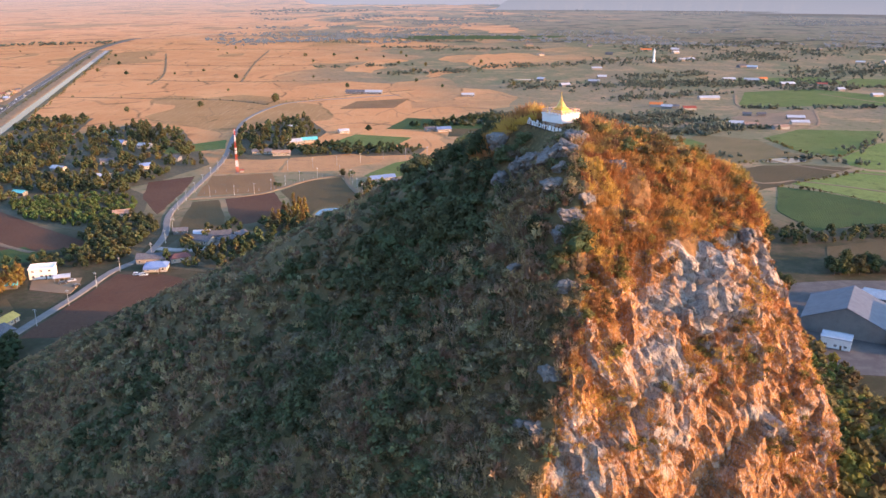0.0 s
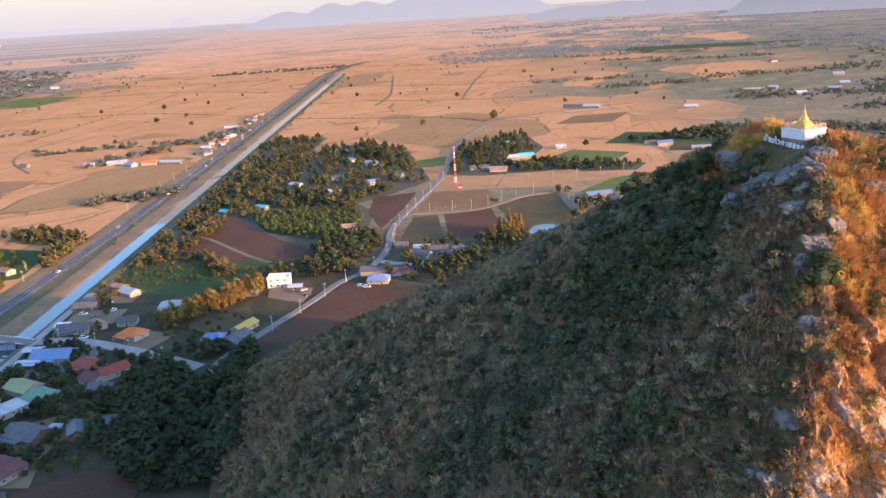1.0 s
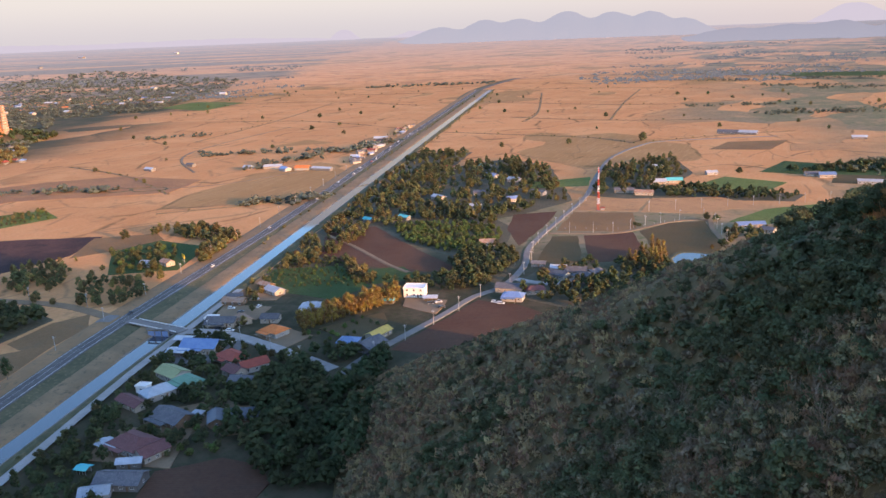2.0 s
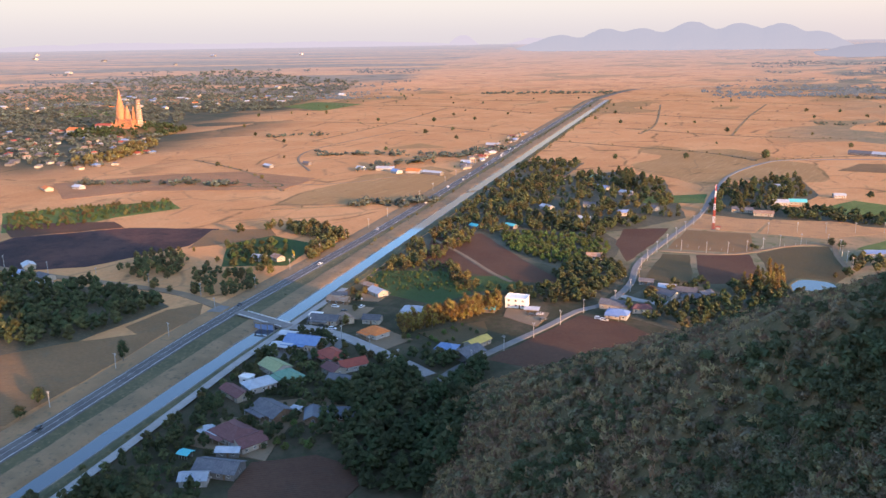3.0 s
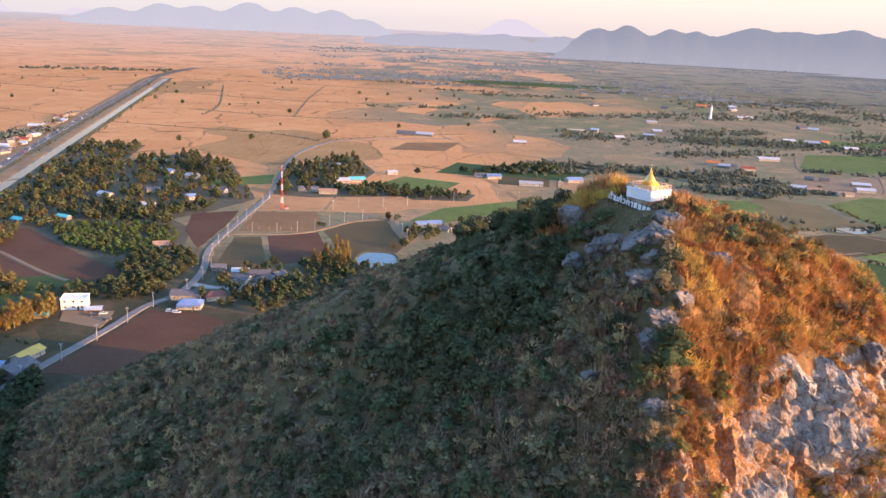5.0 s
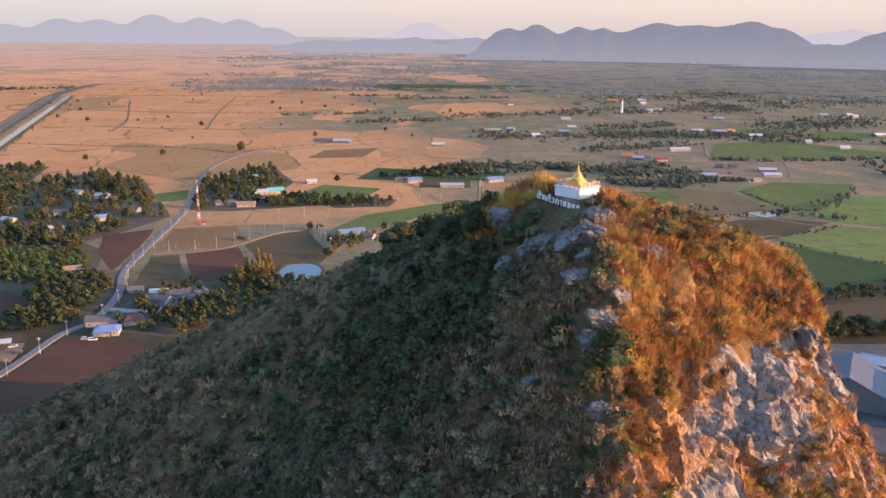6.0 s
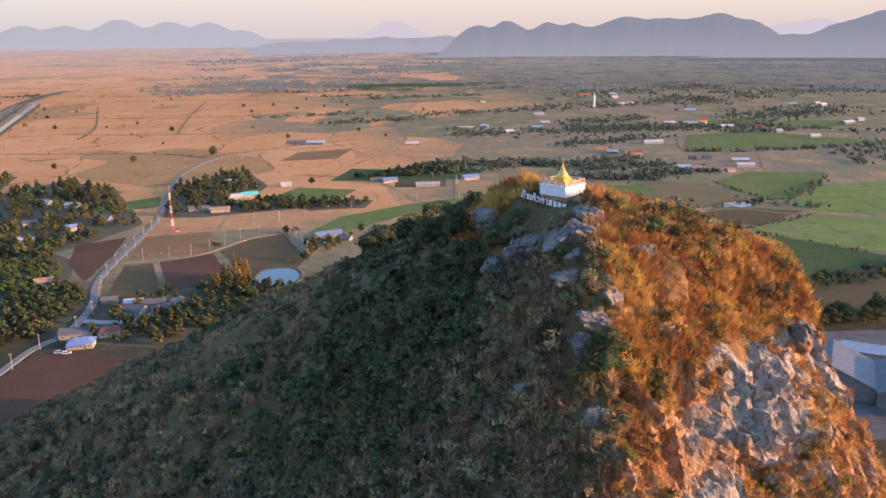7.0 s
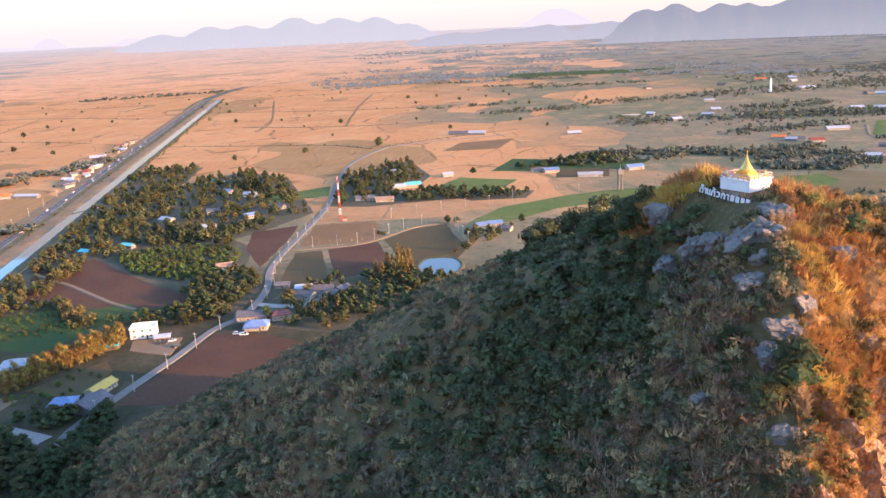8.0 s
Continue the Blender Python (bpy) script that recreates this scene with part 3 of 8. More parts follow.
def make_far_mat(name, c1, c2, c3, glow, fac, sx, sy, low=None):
    """Distance with evening haze put into its colour: a plain backdrop that glows faintly."""
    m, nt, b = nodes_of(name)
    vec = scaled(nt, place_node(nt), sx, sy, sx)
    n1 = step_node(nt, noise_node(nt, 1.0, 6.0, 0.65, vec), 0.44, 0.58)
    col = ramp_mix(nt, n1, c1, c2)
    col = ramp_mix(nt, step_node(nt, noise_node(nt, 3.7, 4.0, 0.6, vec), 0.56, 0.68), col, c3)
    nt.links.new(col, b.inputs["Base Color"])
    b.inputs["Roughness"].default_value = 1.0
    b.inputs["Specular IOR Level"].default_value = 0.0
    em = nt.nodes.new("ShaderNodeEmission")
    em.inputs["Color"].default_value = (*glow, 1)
    # the painted haze takes its own tone near the foot
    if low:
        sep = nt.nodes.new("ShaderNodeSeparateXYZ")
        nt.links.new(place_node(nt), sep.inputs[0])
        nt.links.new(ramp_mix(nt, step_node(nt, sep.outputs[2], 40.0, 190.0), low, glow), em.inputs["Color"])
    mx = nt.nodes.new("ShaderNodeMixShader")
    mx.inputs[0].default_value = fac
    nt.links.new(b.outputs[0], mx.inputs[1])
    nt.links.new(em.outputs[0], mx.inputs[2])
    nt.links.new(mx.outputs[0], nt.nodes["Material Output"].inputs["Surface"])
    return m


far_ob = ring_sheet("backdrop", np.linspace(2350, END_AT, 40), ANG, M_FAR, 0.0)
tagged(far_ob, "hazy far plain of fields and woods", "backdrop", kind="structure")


def make_sky_rim():
    """The hazy band of evening sky above the horizon."""
    m, nt, b = nodes_of("horizon_haze")
    sep = nt.nodes.new("ShaderNodeSeparateXYZ")
    nt.links.new(place_node(nt), sep.inputs[0])
    low = ramp_mix(nt, step_node(nt, sep.outputs[2], 120.0, 420.0), (0.18, 0.164, 0.156), (0.226, 0.205, 0.174))
    warm = ramp_mix(nt, step_node(nt, sep.outputs[2], 120.0, 420.0), (0.195, 0.162, 0.145), (0.25, 0.208, 0.165))
    low = ramp_mix(nt, step_node(nt, sep.outputs[0], -2200.0, 1500.0), low, warm)
    low = ramp_mix(nt, step_node(nt, sep.outputs[2], 420.0, 1500.0), low, (0.19, 0.195, 0.215))
    em = nt.nodes.new("ShaderNodeEmission")
    nt.links.new(low, em.inputs["Color"])
    nt.links.new(em.outputs[0], nt.nodes["Material Output"].inputs["Surface"])
    return m


# glowing rim: raised opposite the sun for pale water reflections, kept low sunward
HIGH = [540 + 420 * max(0.0, min(1.0, (0.45 - (math.sin(a) * SUN_DIR.x + math.cos(a) * SUN_DIR.y)) / 0.5)) for a in ANG]
V = [(4900 * math.sin(a), 4900 * math.cos(a), z + (top - 540) * k) for z, k in ((60, 0), (300, 0.1), (540, 1)) for a, top in zip(ANG, HIGH)]
nA = len(ANG)
F = [(r * nA + i, r * nA + (i + 1) % nA, (r + 1) * nA + (i + 1) % nA, (r + 1) * nA + i) for r in range(2) for i in range(nA)]
tagged(new("backdrop_sky", mesh_np("backdrop_sky", V, F, make_sky_rim(), True)), "pale pink evening haze above the horizon", "sky", kind="structure")


def mountain(name, at, peaks, deep, material, label, foot=-1.05):
    """A far range: soft peaks of (azimuth, elevation, half-width in degrees) at one distance, its foot at one elevation."""
    lo, hi = min(a - 3.2 * w for a, e, w in peaks), max(a + 3.2 * w for a, e, w in peaks)
    az = np.linspace(lo, hi, int((hi - lo) * 12) + 2)
    top = np.zeros_like(az)
    for a, e, w in peaks:
        top += ((e - foot) * np.exp(-np.abs((az - a) / (1.75 * w)) ** 1.9)) ** 5
    top = top ** 0.2
    jag = np.array([noise.fractal((a * 0.5, at * 0.01, 3.0), 0.85, 2.1, 6) for a in az])
    top = np.clip(top + 0.13 * jag * np.clip(top * 1.5, 0, 1), 0, None)
    V, F = [], []
    rows = 14
    for i, a in enumerate(az):
        for j in range(rows):
            t = j / (rows - 1)
            r = at + deep * (t - 1)
            spur = noise.fractal((a * 0.8, t * 1.2, at * 0.01), 0.8, 2.0, 5)
            r += 30 * spur * (1 - t) * min(1.0, top[i])
            e = math.radians(top[i] * min(1.0, max(0.0, t ** 0.9 + 0.05 * spur * t * (1 - t) * 4)) + foot)
            V.append((r * math.sin(math.radians(a)), r * math.cos(math.radians(a)), EYE_LEVEL + r * math.tan(e)))
    for i in range(len(az) - 1):
        for j in range(rows - 1):
            q = i * rows + j
            F.append((q, q + rows, q + rows + 1, q + 1))
    ob = new(name, mesh_np(name, V, F, material, True))
    return tagged(ob, label, "mountain range", kind="structure")


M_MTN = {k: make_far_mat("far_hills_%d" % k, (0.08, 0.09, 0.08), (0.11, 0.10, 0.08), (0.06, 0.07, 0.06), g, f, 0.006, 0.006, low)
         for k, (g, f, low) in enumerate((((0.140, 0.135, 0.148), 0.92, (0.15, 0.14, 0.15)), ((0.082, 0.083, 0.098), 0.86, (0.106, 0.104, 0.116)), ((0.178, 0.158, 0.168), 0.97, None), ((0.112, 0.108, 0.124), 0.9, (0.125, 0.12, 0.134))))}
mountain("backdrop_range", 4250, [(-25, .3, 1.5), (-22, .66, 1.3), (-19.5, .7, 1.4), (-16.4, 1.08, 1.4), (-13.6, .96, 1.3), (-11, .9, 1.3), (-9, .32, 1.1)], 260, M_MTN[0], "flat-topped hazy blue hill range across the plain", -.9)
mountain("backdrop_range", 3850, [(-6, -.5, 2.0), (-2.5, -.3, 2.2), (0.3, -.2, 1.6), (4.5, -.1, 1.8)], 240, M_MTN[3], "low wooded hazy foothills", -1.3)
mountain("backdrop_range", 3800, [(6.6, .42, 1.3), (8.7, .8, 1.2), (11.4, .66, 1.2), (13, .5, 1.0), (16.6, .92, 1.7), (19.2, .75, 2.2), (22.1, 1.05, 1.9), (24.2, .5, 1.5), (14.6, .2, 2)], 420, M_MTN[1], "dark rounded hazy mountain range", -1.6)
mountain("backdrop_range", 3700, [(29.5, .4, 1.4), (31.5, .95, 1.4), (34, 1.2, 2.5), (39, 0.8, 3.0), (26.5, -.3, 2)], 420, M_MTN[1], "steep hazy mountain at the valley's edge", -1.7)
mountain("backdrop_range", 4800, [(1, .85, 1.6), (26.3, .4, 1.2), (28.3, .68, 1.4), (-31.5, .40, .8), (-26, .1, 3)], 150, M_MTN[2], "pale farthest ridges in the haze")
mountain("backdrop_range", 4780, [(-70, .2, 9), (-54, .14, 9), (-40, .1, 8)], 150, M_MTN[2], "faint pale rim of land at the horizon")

# ---- the hill ----
hx = np.r_[np.arange(-236, 4, 2.4), np.arange(4, 76, 0.62), np.arange(76, 190, 3.0), np.arange(190, 300, 10.0)]
hy = np.r_[np.arange(-300, -60, 12.0), np.arange(-60, 78, 3.0), np.arange(78, 94, 0.8), np.arange(94, 136, 0.36), np.arange(136, 146, 0.7), np.arange(146, 348, 2.4)]
HX, HY = np.meshgrid(hx, hy, indexing="ij")
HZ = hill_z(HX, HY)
gx, gy = np.gradient(HZ, hx, hy)
steep = np.hypot(gx, gy)
crag = np.clip((steep - 0.75) / 0.5, 0, 1) * np.clip((0.25 - gx) / 0.2, 0, 1) * (HX > 4) * (HY < 158) * np.clip((HZ - 30) / 20, 0, 1)
lip = 113.0 + 2.6 * np.sin(HX * 0.31 + 1.0) * np.cos(HY * 0.23) + 1.3 * np.sin(HX * 0.83)
crag = crag * np.clip((lip - HZ) / 1.6, 0.3, 1)
P = np.stack([HX, HY, HZ], -1).reshape(-1, 3)
N = np.stack([-gx, -gy, np.ones_like(gx)], -1).reshape(-1, 3)
N /= np.linalg.norm(N, axis=1)[:, None]
cf = crag.reshape(-1)


def block(p, scale, tall, amount):
    """Tilted planar blocks, one for each cell: fractured rock with sharp joints."""
    q = Vector((p.x * scale, p.y * scale, p.z * scale * tall))
    dist, pts = noise.voronoi(q)
    tilt = noise.cell_vector(pts[0] * 7.3 + Vector((3, 5, 7))) * 2 - Vector((1, 1, 1))
    crack = min(1.0, (dist[1] - dist[0]) * 5.0)
    return amount * ((q - pts[0]).dot(tilt) * 1.3 + (tilt.x + tilt.z) * 0.3) - amount * 0.12 * (1 - crack)


def slab(p, scale, tall, amount):
    """Stepped slabs with flat faces, one depth for each cell: broken rock faces."""
    q = Vector((p.x * scale, p.y * scale, p.z * scale * tall))
    dist, pts = noise.voronoi(q, distance_metric="CHEBYCHEV")
    c = noise.cell_vector(pts[0] * 9.1 + Vector((1, 2, 3)))
    return amount * ((c.x - 0.5) + ((q - pts[0]).dot(c - Vector((0.5, 0.5, 0.5)))) * 0.9)


for i in np.nonzero(cf > 0.02)[0]:
    p = Vector(P[i])
    w = p + 0.5 * noise.noise_vector(p * 0.12)
    slow = Vector((p.x, p.y, p.z * 0.4))
    fissure = abs(noise.noise(slow * 0.3 + Vector((0, 9, 0)) + 0.5 * noise.noise_vector(p * 0.25)))
    push = 2.6 * noise.fractal(slow * 0.05, 0.9, 2.0, 3) - 1.3 * max(0.0, 1 - fissure * 8) + slab(w, 0.07, 0.75, 4.6) + slab(w, 0.16, 0.6, 2.0) + slab(w + 0.5 * noise.noise_vector(p * 0.5), 0.45, 0.5, 0.55)
    P[i] += (N[i] * (push + rng.uniform(-.13, .13)) + rng.uniform(-1, 1, 3) * (0.16, 0.1, 0.16)) * cf[i]
small = np.array([noise.fractal(Vector(p) * 0.22, 0.9, 2.0, 3) for p in P])
P[:, 2] += small * 0.2 * (1 - cf) * np.clip(P[:, 2] / 12, 0, 1)
P[:, 2] = np.where(HZ.reshape(-1) < -3, -3.0, P[:, 2])
ny = len(hy)
ii = (np.arange(len(hx) - 1)[:, None] * ny + np.arange(ny - 1)[None, :])
HF = np.stack([ii, ii + ny, ii + ny + 1, ii + 1], -1).reshape(-1, 4)
keep = (HZ.reshape(-1)[HF] > -2.5).any(1)
HF, rocky = HF[keep], (cf[HF].mean(1) > 0.35)[keep]
cut = rng.uniform(size=len(HF)) < 0.5
T1 = np.where(cut[:, None], HF[:, [0, 1, 2]], HF[:, [0, 1, 3]])
T2 = np.where(cut[:, None], HF[:, [0, 2, 3]], HF[:, [1, 2, 3]])
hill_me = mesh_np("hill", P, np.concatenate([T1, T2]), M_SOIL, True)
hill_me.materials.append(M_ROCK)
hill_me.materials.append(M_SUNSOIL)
# faces turned to the sun get a lighter, more orange soil
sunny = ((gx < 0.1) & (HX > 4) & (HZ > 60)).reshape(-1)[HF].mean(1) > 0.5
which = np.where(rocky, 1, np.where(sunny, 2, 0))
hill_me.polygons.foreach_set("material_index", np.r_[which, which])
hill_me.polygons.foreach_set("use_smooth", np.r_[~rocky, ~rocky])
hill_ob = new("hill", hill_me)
tagged(hill_ob, "steep scrub-covered limestone hill with a craggy sunlit cliff", "hill", kind="structure")

# ---- roads, canal and banks: strips along lines ----
CANAL_A = Vector((-327.0, 344.0))
ALONG = Vector((-0.2754, 0.9613))
ACROSS = Vector((0.9613, 0.2754))


def canal_at(s, off):
    """A place s metres along the canal from the bridge, off metres to its east."""
    p = CANAL_A + ALONG * s + ACROSS * off
    return p.x, p.y


def strip(name, line, profile, material, label, category, kind="structure"):
    """Sweeps a cross profile of (offset, height) pairs along a ground line."""
    V, F = [], []
    k = len(profile)
    for i, (x, y) in enumerate(line):
        a, b = Vector(line[max(i - 1, 0)]), Vector(line[min(i + 1, len(line) - 1)])
        d = (b - a).normalized()
        for off, z in profile:
            V.append((x + d.y * off, y - d.x * off, z))
    for i in range(len(line) - 1):
        for j in range(k - 1):
            q = i * k + j
            F.append((q, q + 1, q + k + 1, q + k))
    ob = new(name, mesh_np(name, V, F, material))
    return tagged(ob, label, category, kind=kind)


def smooth_line(points, step=8.0):
    """A rounded line through the points, as short steps."""
    pts = [Vector(p) for p in points]
    out = []
    for i in range(len(pts) - 1):
        p0, p1, p2, p3 = pts[max(i - 1, 0)], pts[i], pts[i + 1], pts[min(i + 2, len(pts) - 1)]
        n = max(2, int((p2 - p1).length / step))
        for k in range(n):
            t = k / n
            q = 0.5 * ((2 * p1) + (p2 - p0) * t + (2 * p0 - 5 * p1 + 4 * p2 - p3) * t * t + (3 * p1 - p0 - 3 * p2 + p3) * t ** 3)
            out.append((q.x, q.y))
    out.append(tuple(pts[-1]))
    return out


def along(off, s0=-480, s1=1790, step=20):
    return [canal_at(s, off + 0.5 * math.sin(s * 0.021) + 0.35 * math.sin(s * 0.13)) for s in np.arange(s0, s1, step)]


def highway_off(s):
    """The highway swings away from the canal at the bridge crossing."""
    return float(np.interp(s, (-480, -175, -60, 0, 200, 345, 760, 1800), (-27, -30, -34.5, -34.5, -28.5, -28.5, -31.5, -33)))


def beside_highway(off, s0=-480, s1=1790, step=16):
    """A line off metres east of the highway's middle."""
    return [canal_at(s, highway_off(s) + off) for s in np.arange(s0, s1, step)]


def basin(s):
    """The canal lies a little farther west below the sluice gate."""
    return -1.6 * max(0.0, min(1.0, (-8 - s) / 60.0))


bend = smooth_line([canal_at(1500, -31), canal_at(1790, -29), (-905, 2430), (-890, 2560), (-800, 2660), (-640, 2700)], 30)
strip("verge", beside_highway(-9), [(-9, .02), (-7, .5), (-2, 1.0), (4.5, 1.2)], M_FRONT, "trodden orange dirt frontage along the highway", "verge")
strip("verge", beside_highway(9.5), [(-5, 1.2), (-3, .95), (1, .75), (5, .85), (7.5, .95)], M_VERGE, "dry grassy verge between highway and canal", "verge")
strip("verge", along(-12.2), [(-6.4, .96), (-4.6, 1.1), (2.2, 1.15), (4.6, .9), (7.6, .05)], M_BANK, "bare pale dirt bank road beside the canal", "verge")
strip("road", beside_highway(0), [(-4.9, 1.2), (-4.7, 1.36), (0, 1.42), (4.7, 1.36), (4.9, 1.2)], M_ROAD, "straight grey asphalt highway beside the canal", "road")
for off, wide in ((-3.7, .12), (3.7, .14), (0.0, .06)):
    strip("trim", beside_highway(off), [(-wide, 1.46), (wide, 1.46)], M_PAINT, "worn white painted line on the highway", "road marking")
strip("water", [canal_at(s, basin(s)) for s in np.arange(-480, 1790, 12)], [(-5.3, .28), (5.3, .28)], M_WATER, "still reflecting canal water", "water")
for a in (-5.6, 5.2):
    strip("trim", [canal_at(s, basin(s) + a + .2 * math.sin(s * .31)) for s in np.arange(-480, 620, 8)], [(-.35, .1), (-.2, .5), (.3, .62), (.6, .3)], M_CONC, "stained concrete lip of the canal lining", "canal lining")
strip("verge", [canal_at(s, 7.9 + basin(s) + .4 * math.sin(s * .09)) for s in np.arange(-480, 1790, 12)], [(-3.0, .1), (-1.4, .8), (1.5, 1.0), (4.5, .02)], M_VERGE, "weedy east bank of the canal", "verge")


def lane_off(s):
    return float(np.interp(s, (-480, -175, -80, 60), (15, 12.6, 9.2, 10.5)))


strip("road", [canal_at(s, lane_off(s)) for s in np.arange(-480, 60, 12)], [(-2.3, 1.0), (-2.1, 1.1), (2.1, 1.1), (2.3, 1.0)], M_LANE, "narrow pale concrete road beside the canal", "road")
strip("road", bend, [(-7, .3), (-6, .6), (6, .6), (7, .3)], M_ROAD, "far bend of the highway", "road")
strip("verge", [(x - 14, y) for x, y in bend], [(-9, .1), (-7, .4), (7, .4), (9, .1)], M_VERGE, "grey verge of the far bend", "verge")
strip("road", [canal_at(-11, -38.5), canal_at(-10, -44), canal_at(-9, -50)], [(-6.6, .4), (-5.4, 1.12), (5.4, 1.12), (6.6, .4)], M_CONC, "worn paved crossing at the bridge", "road")
ROADS = {
    "west": [canal_at(-12, -36), (-413, 332), (-461, 326), (-520, 315), (-577, 307), (-700, 290)],
    "east": [(-318, 319), (-300, 326), (-281, 326), (-258, 321), (-229, 313), (-205, 305)],
    "village": [(-198, 300), (-199, 316), (-195, 348), (-188, 392), (-184, 428), (-175, 452), (-177, 497), (-188, 538), (-192, 571), (-195, 640), (-200, 738), (-219, 856), (-232, 972), (-220, 1079), (-190, 1130), (-60, 1200)],
    "branch": [(-189, 590), (-165, 597), (-138, 607), (-108, 653), (-82, 668), (-74, 640), (-57, 589)],
    "hamlet": [(-172, 470), (-150, 466), (-132, 486)],
}
for key, width, mt, label in (("west", 3.4, M_DIRT, "side road leading west from the bridge"), ("east", 3.4, M_LANE, "concrete lane into the village"),
                              ("village", 2.0, M_CONC, "pale concrete village road"), ("branch", 1.6, M_DIRT, "dirt track between the fields"), ("hamlet", 2.4, M_LANE, "short pale lane to the hamlet")):
    strip("road", smooth_line(ROADS[key]), [(-width - .4, .03), (-width, .46), (width, .46), (width + .4, .03)], mt, label, "road")
TRACKS = [
    [(-356, 536), (-318, 512), (-268, 475), (-245, 462)], [(210, 735), (262, 640), (291, 650), (360, 600)], [(433, 1201), (400, 1100), (398, 1060)], [(484, 1055), (446, 954), (421, 916), (364, 904)], [(648, 1046), (680, 1161)],
    [(-1850, 1600), (-1500, 1680), (-1290, 1600)], [(300, 735), (338, 690), (420, 650)], [(560, 1210), (620, 1090), (700, 1050)], [(-683, 648), (-600, 705), (-560, 812)],
    [(-700, 640), (-870, 548)], [(-866, 1210), (-820, 900), (-690, 760)],
]
for line in TRACKS:
    strip("road", smooth_line(line, 15), [(-1.9, .05), (-1.2, .45), (1.2, .45), (1.9, .05)], M_DIRT, "narrow dirt farm track", "track")

DITCHES = [
    [canal_at(260, 16), (-340, 800), (-262, 830)], [(-560, 1180), (-400, 1160), (-300, 1145), (-232, 1100)], [(-220, 1110), (-140, 1190), (-40, 1260)], [(-520, 1400), (-330, 1370), (-150, 1400)],
    [(-700, 1700), (-400, 1650), (-200, 1680)], [(-640, 1950), (-500, 1500), (-470, 1330)], [(-330, 1370), (-380, 1700), (-420, 2050)], [(-850, 2050), (-500, 2100), (-250, 2060)],
    [(-720, 1250), (-900, 1300), (-1100, 1260)], [(-820, 1620), (-1100, 1700), (-1350, 1640)], [(-960, 1950), (-1250, 1900), (-1500, 1960)], [(-900, 1000), (-960, 1300), (-1060, 1650)], [(-620, 640), (-760, 720), (-900, 760)], [(-560, 560), (-480, 640), (-430, 760)],
]
for line in DITCHES:
    strip("verge", smooth_line(line, 20), [(-2.2, .02), (-1.2, .5), (0, .25), (1.2, .5), (2.2, .02)], M_BUND, "low weedy bund between stubble fields", "bund")


# ---- fields ----
def field(points, material, label, lift=0.05):
    """A field laid on the plain, with an uneven edge."""
    edge = []
    for (x0, y0), (x1, y1) in zip(points, points[1:] + points[:1]):
        n = max(1, int(math.hypot(x1 - x0, y1 - y0) / 12))
        for k in range(n):
            t = k / n
            edge.append((x0 + (x1 - x0) * t + rnd.uniform(-.8, .8), y0 + (y1 - y0) * t + rnd.uniform(-.8, .8), lift))
    bm = bmesh.new()
    f = bm.faces.new([bm.verts.new(p) for p in edge])
    low = bmesh.ops.extrude_face_region(bm, geom=[f])
    for v in low["geom"]:
        if isinstance(v, bmesh.types.BMVert):
            v.co.z = -0.2
    ob = new("field", bm_mesh("field", bm, material))
    return tagged(ob, label, "field", kind="structure")


C_BROWN = crop_mat("ploughed_red_soil", (0.10, 0.05, 0.031), (0.125, 0.066, 0.041), 0.25, 1.2, (0.095, 0.056, 0.038))
C_BURNT = crop_mat("burnt_stubble", (0.055, 0.035, 0.034), (0.12, 0.062, 0.05), 0.2, 0.4, (0.03, 0.025, 0.025))
C_REDDISH = crop_mat("reddish_fallow", (0.33, 0.17, 0.085), (0.25, 0.13, 0.07), 0.12, 0.4, (0.36, 0.21, 0.10))
C_OLIVE = crop_mat("olive_pasture", (0.118, 0.085, 0.042), (0.098, 0.075, 0.036), 0.22, 1.3, (0.10, 0.08, 0.045))
C_TAN = crop_mat("tan_stubble", (0.50, 0.27, 0.12), (0.42, 0.225, 0.10), 0.2, 1.1, (0.26, 0.165, 0.09))
C_DULL = crop_mat("dull_fallow", (0.25, 0.142, 0.066), (0.20, 0.118, 0.055), 0.2, 1.1, (0.18, 0.125, 0.07))
C_FALLOW = crop_mat("olive_tan_fallow", (0.20, 0.15, 0.075), (0.155, 0.13, 0.062), 0.2, 0.8, (0.13, 0.11, 0.055))
C_GREEN = crop_mat("green_crop", (0.105, 0.155, 0.044), (0.145, 0.178, 0.058), 0.33, 0.35, (0.075, 0.095, 0.03))
C_DEEP = crop_mat("deep_green_crop", (0.05, 0.085, 0.028), (0.068, 0.102, 0.034), 0.3, 0.5, (0.05, 0.07, 0.028))
C_BRIGHT = crop_mat("bright_cane_rows", (0.155, 0.215, 0.055), (0.20, 0.245, 0.07), 0.12, 2.0, (0.09, 0.11, 0.035))
FIELD_LIFT = 0.05
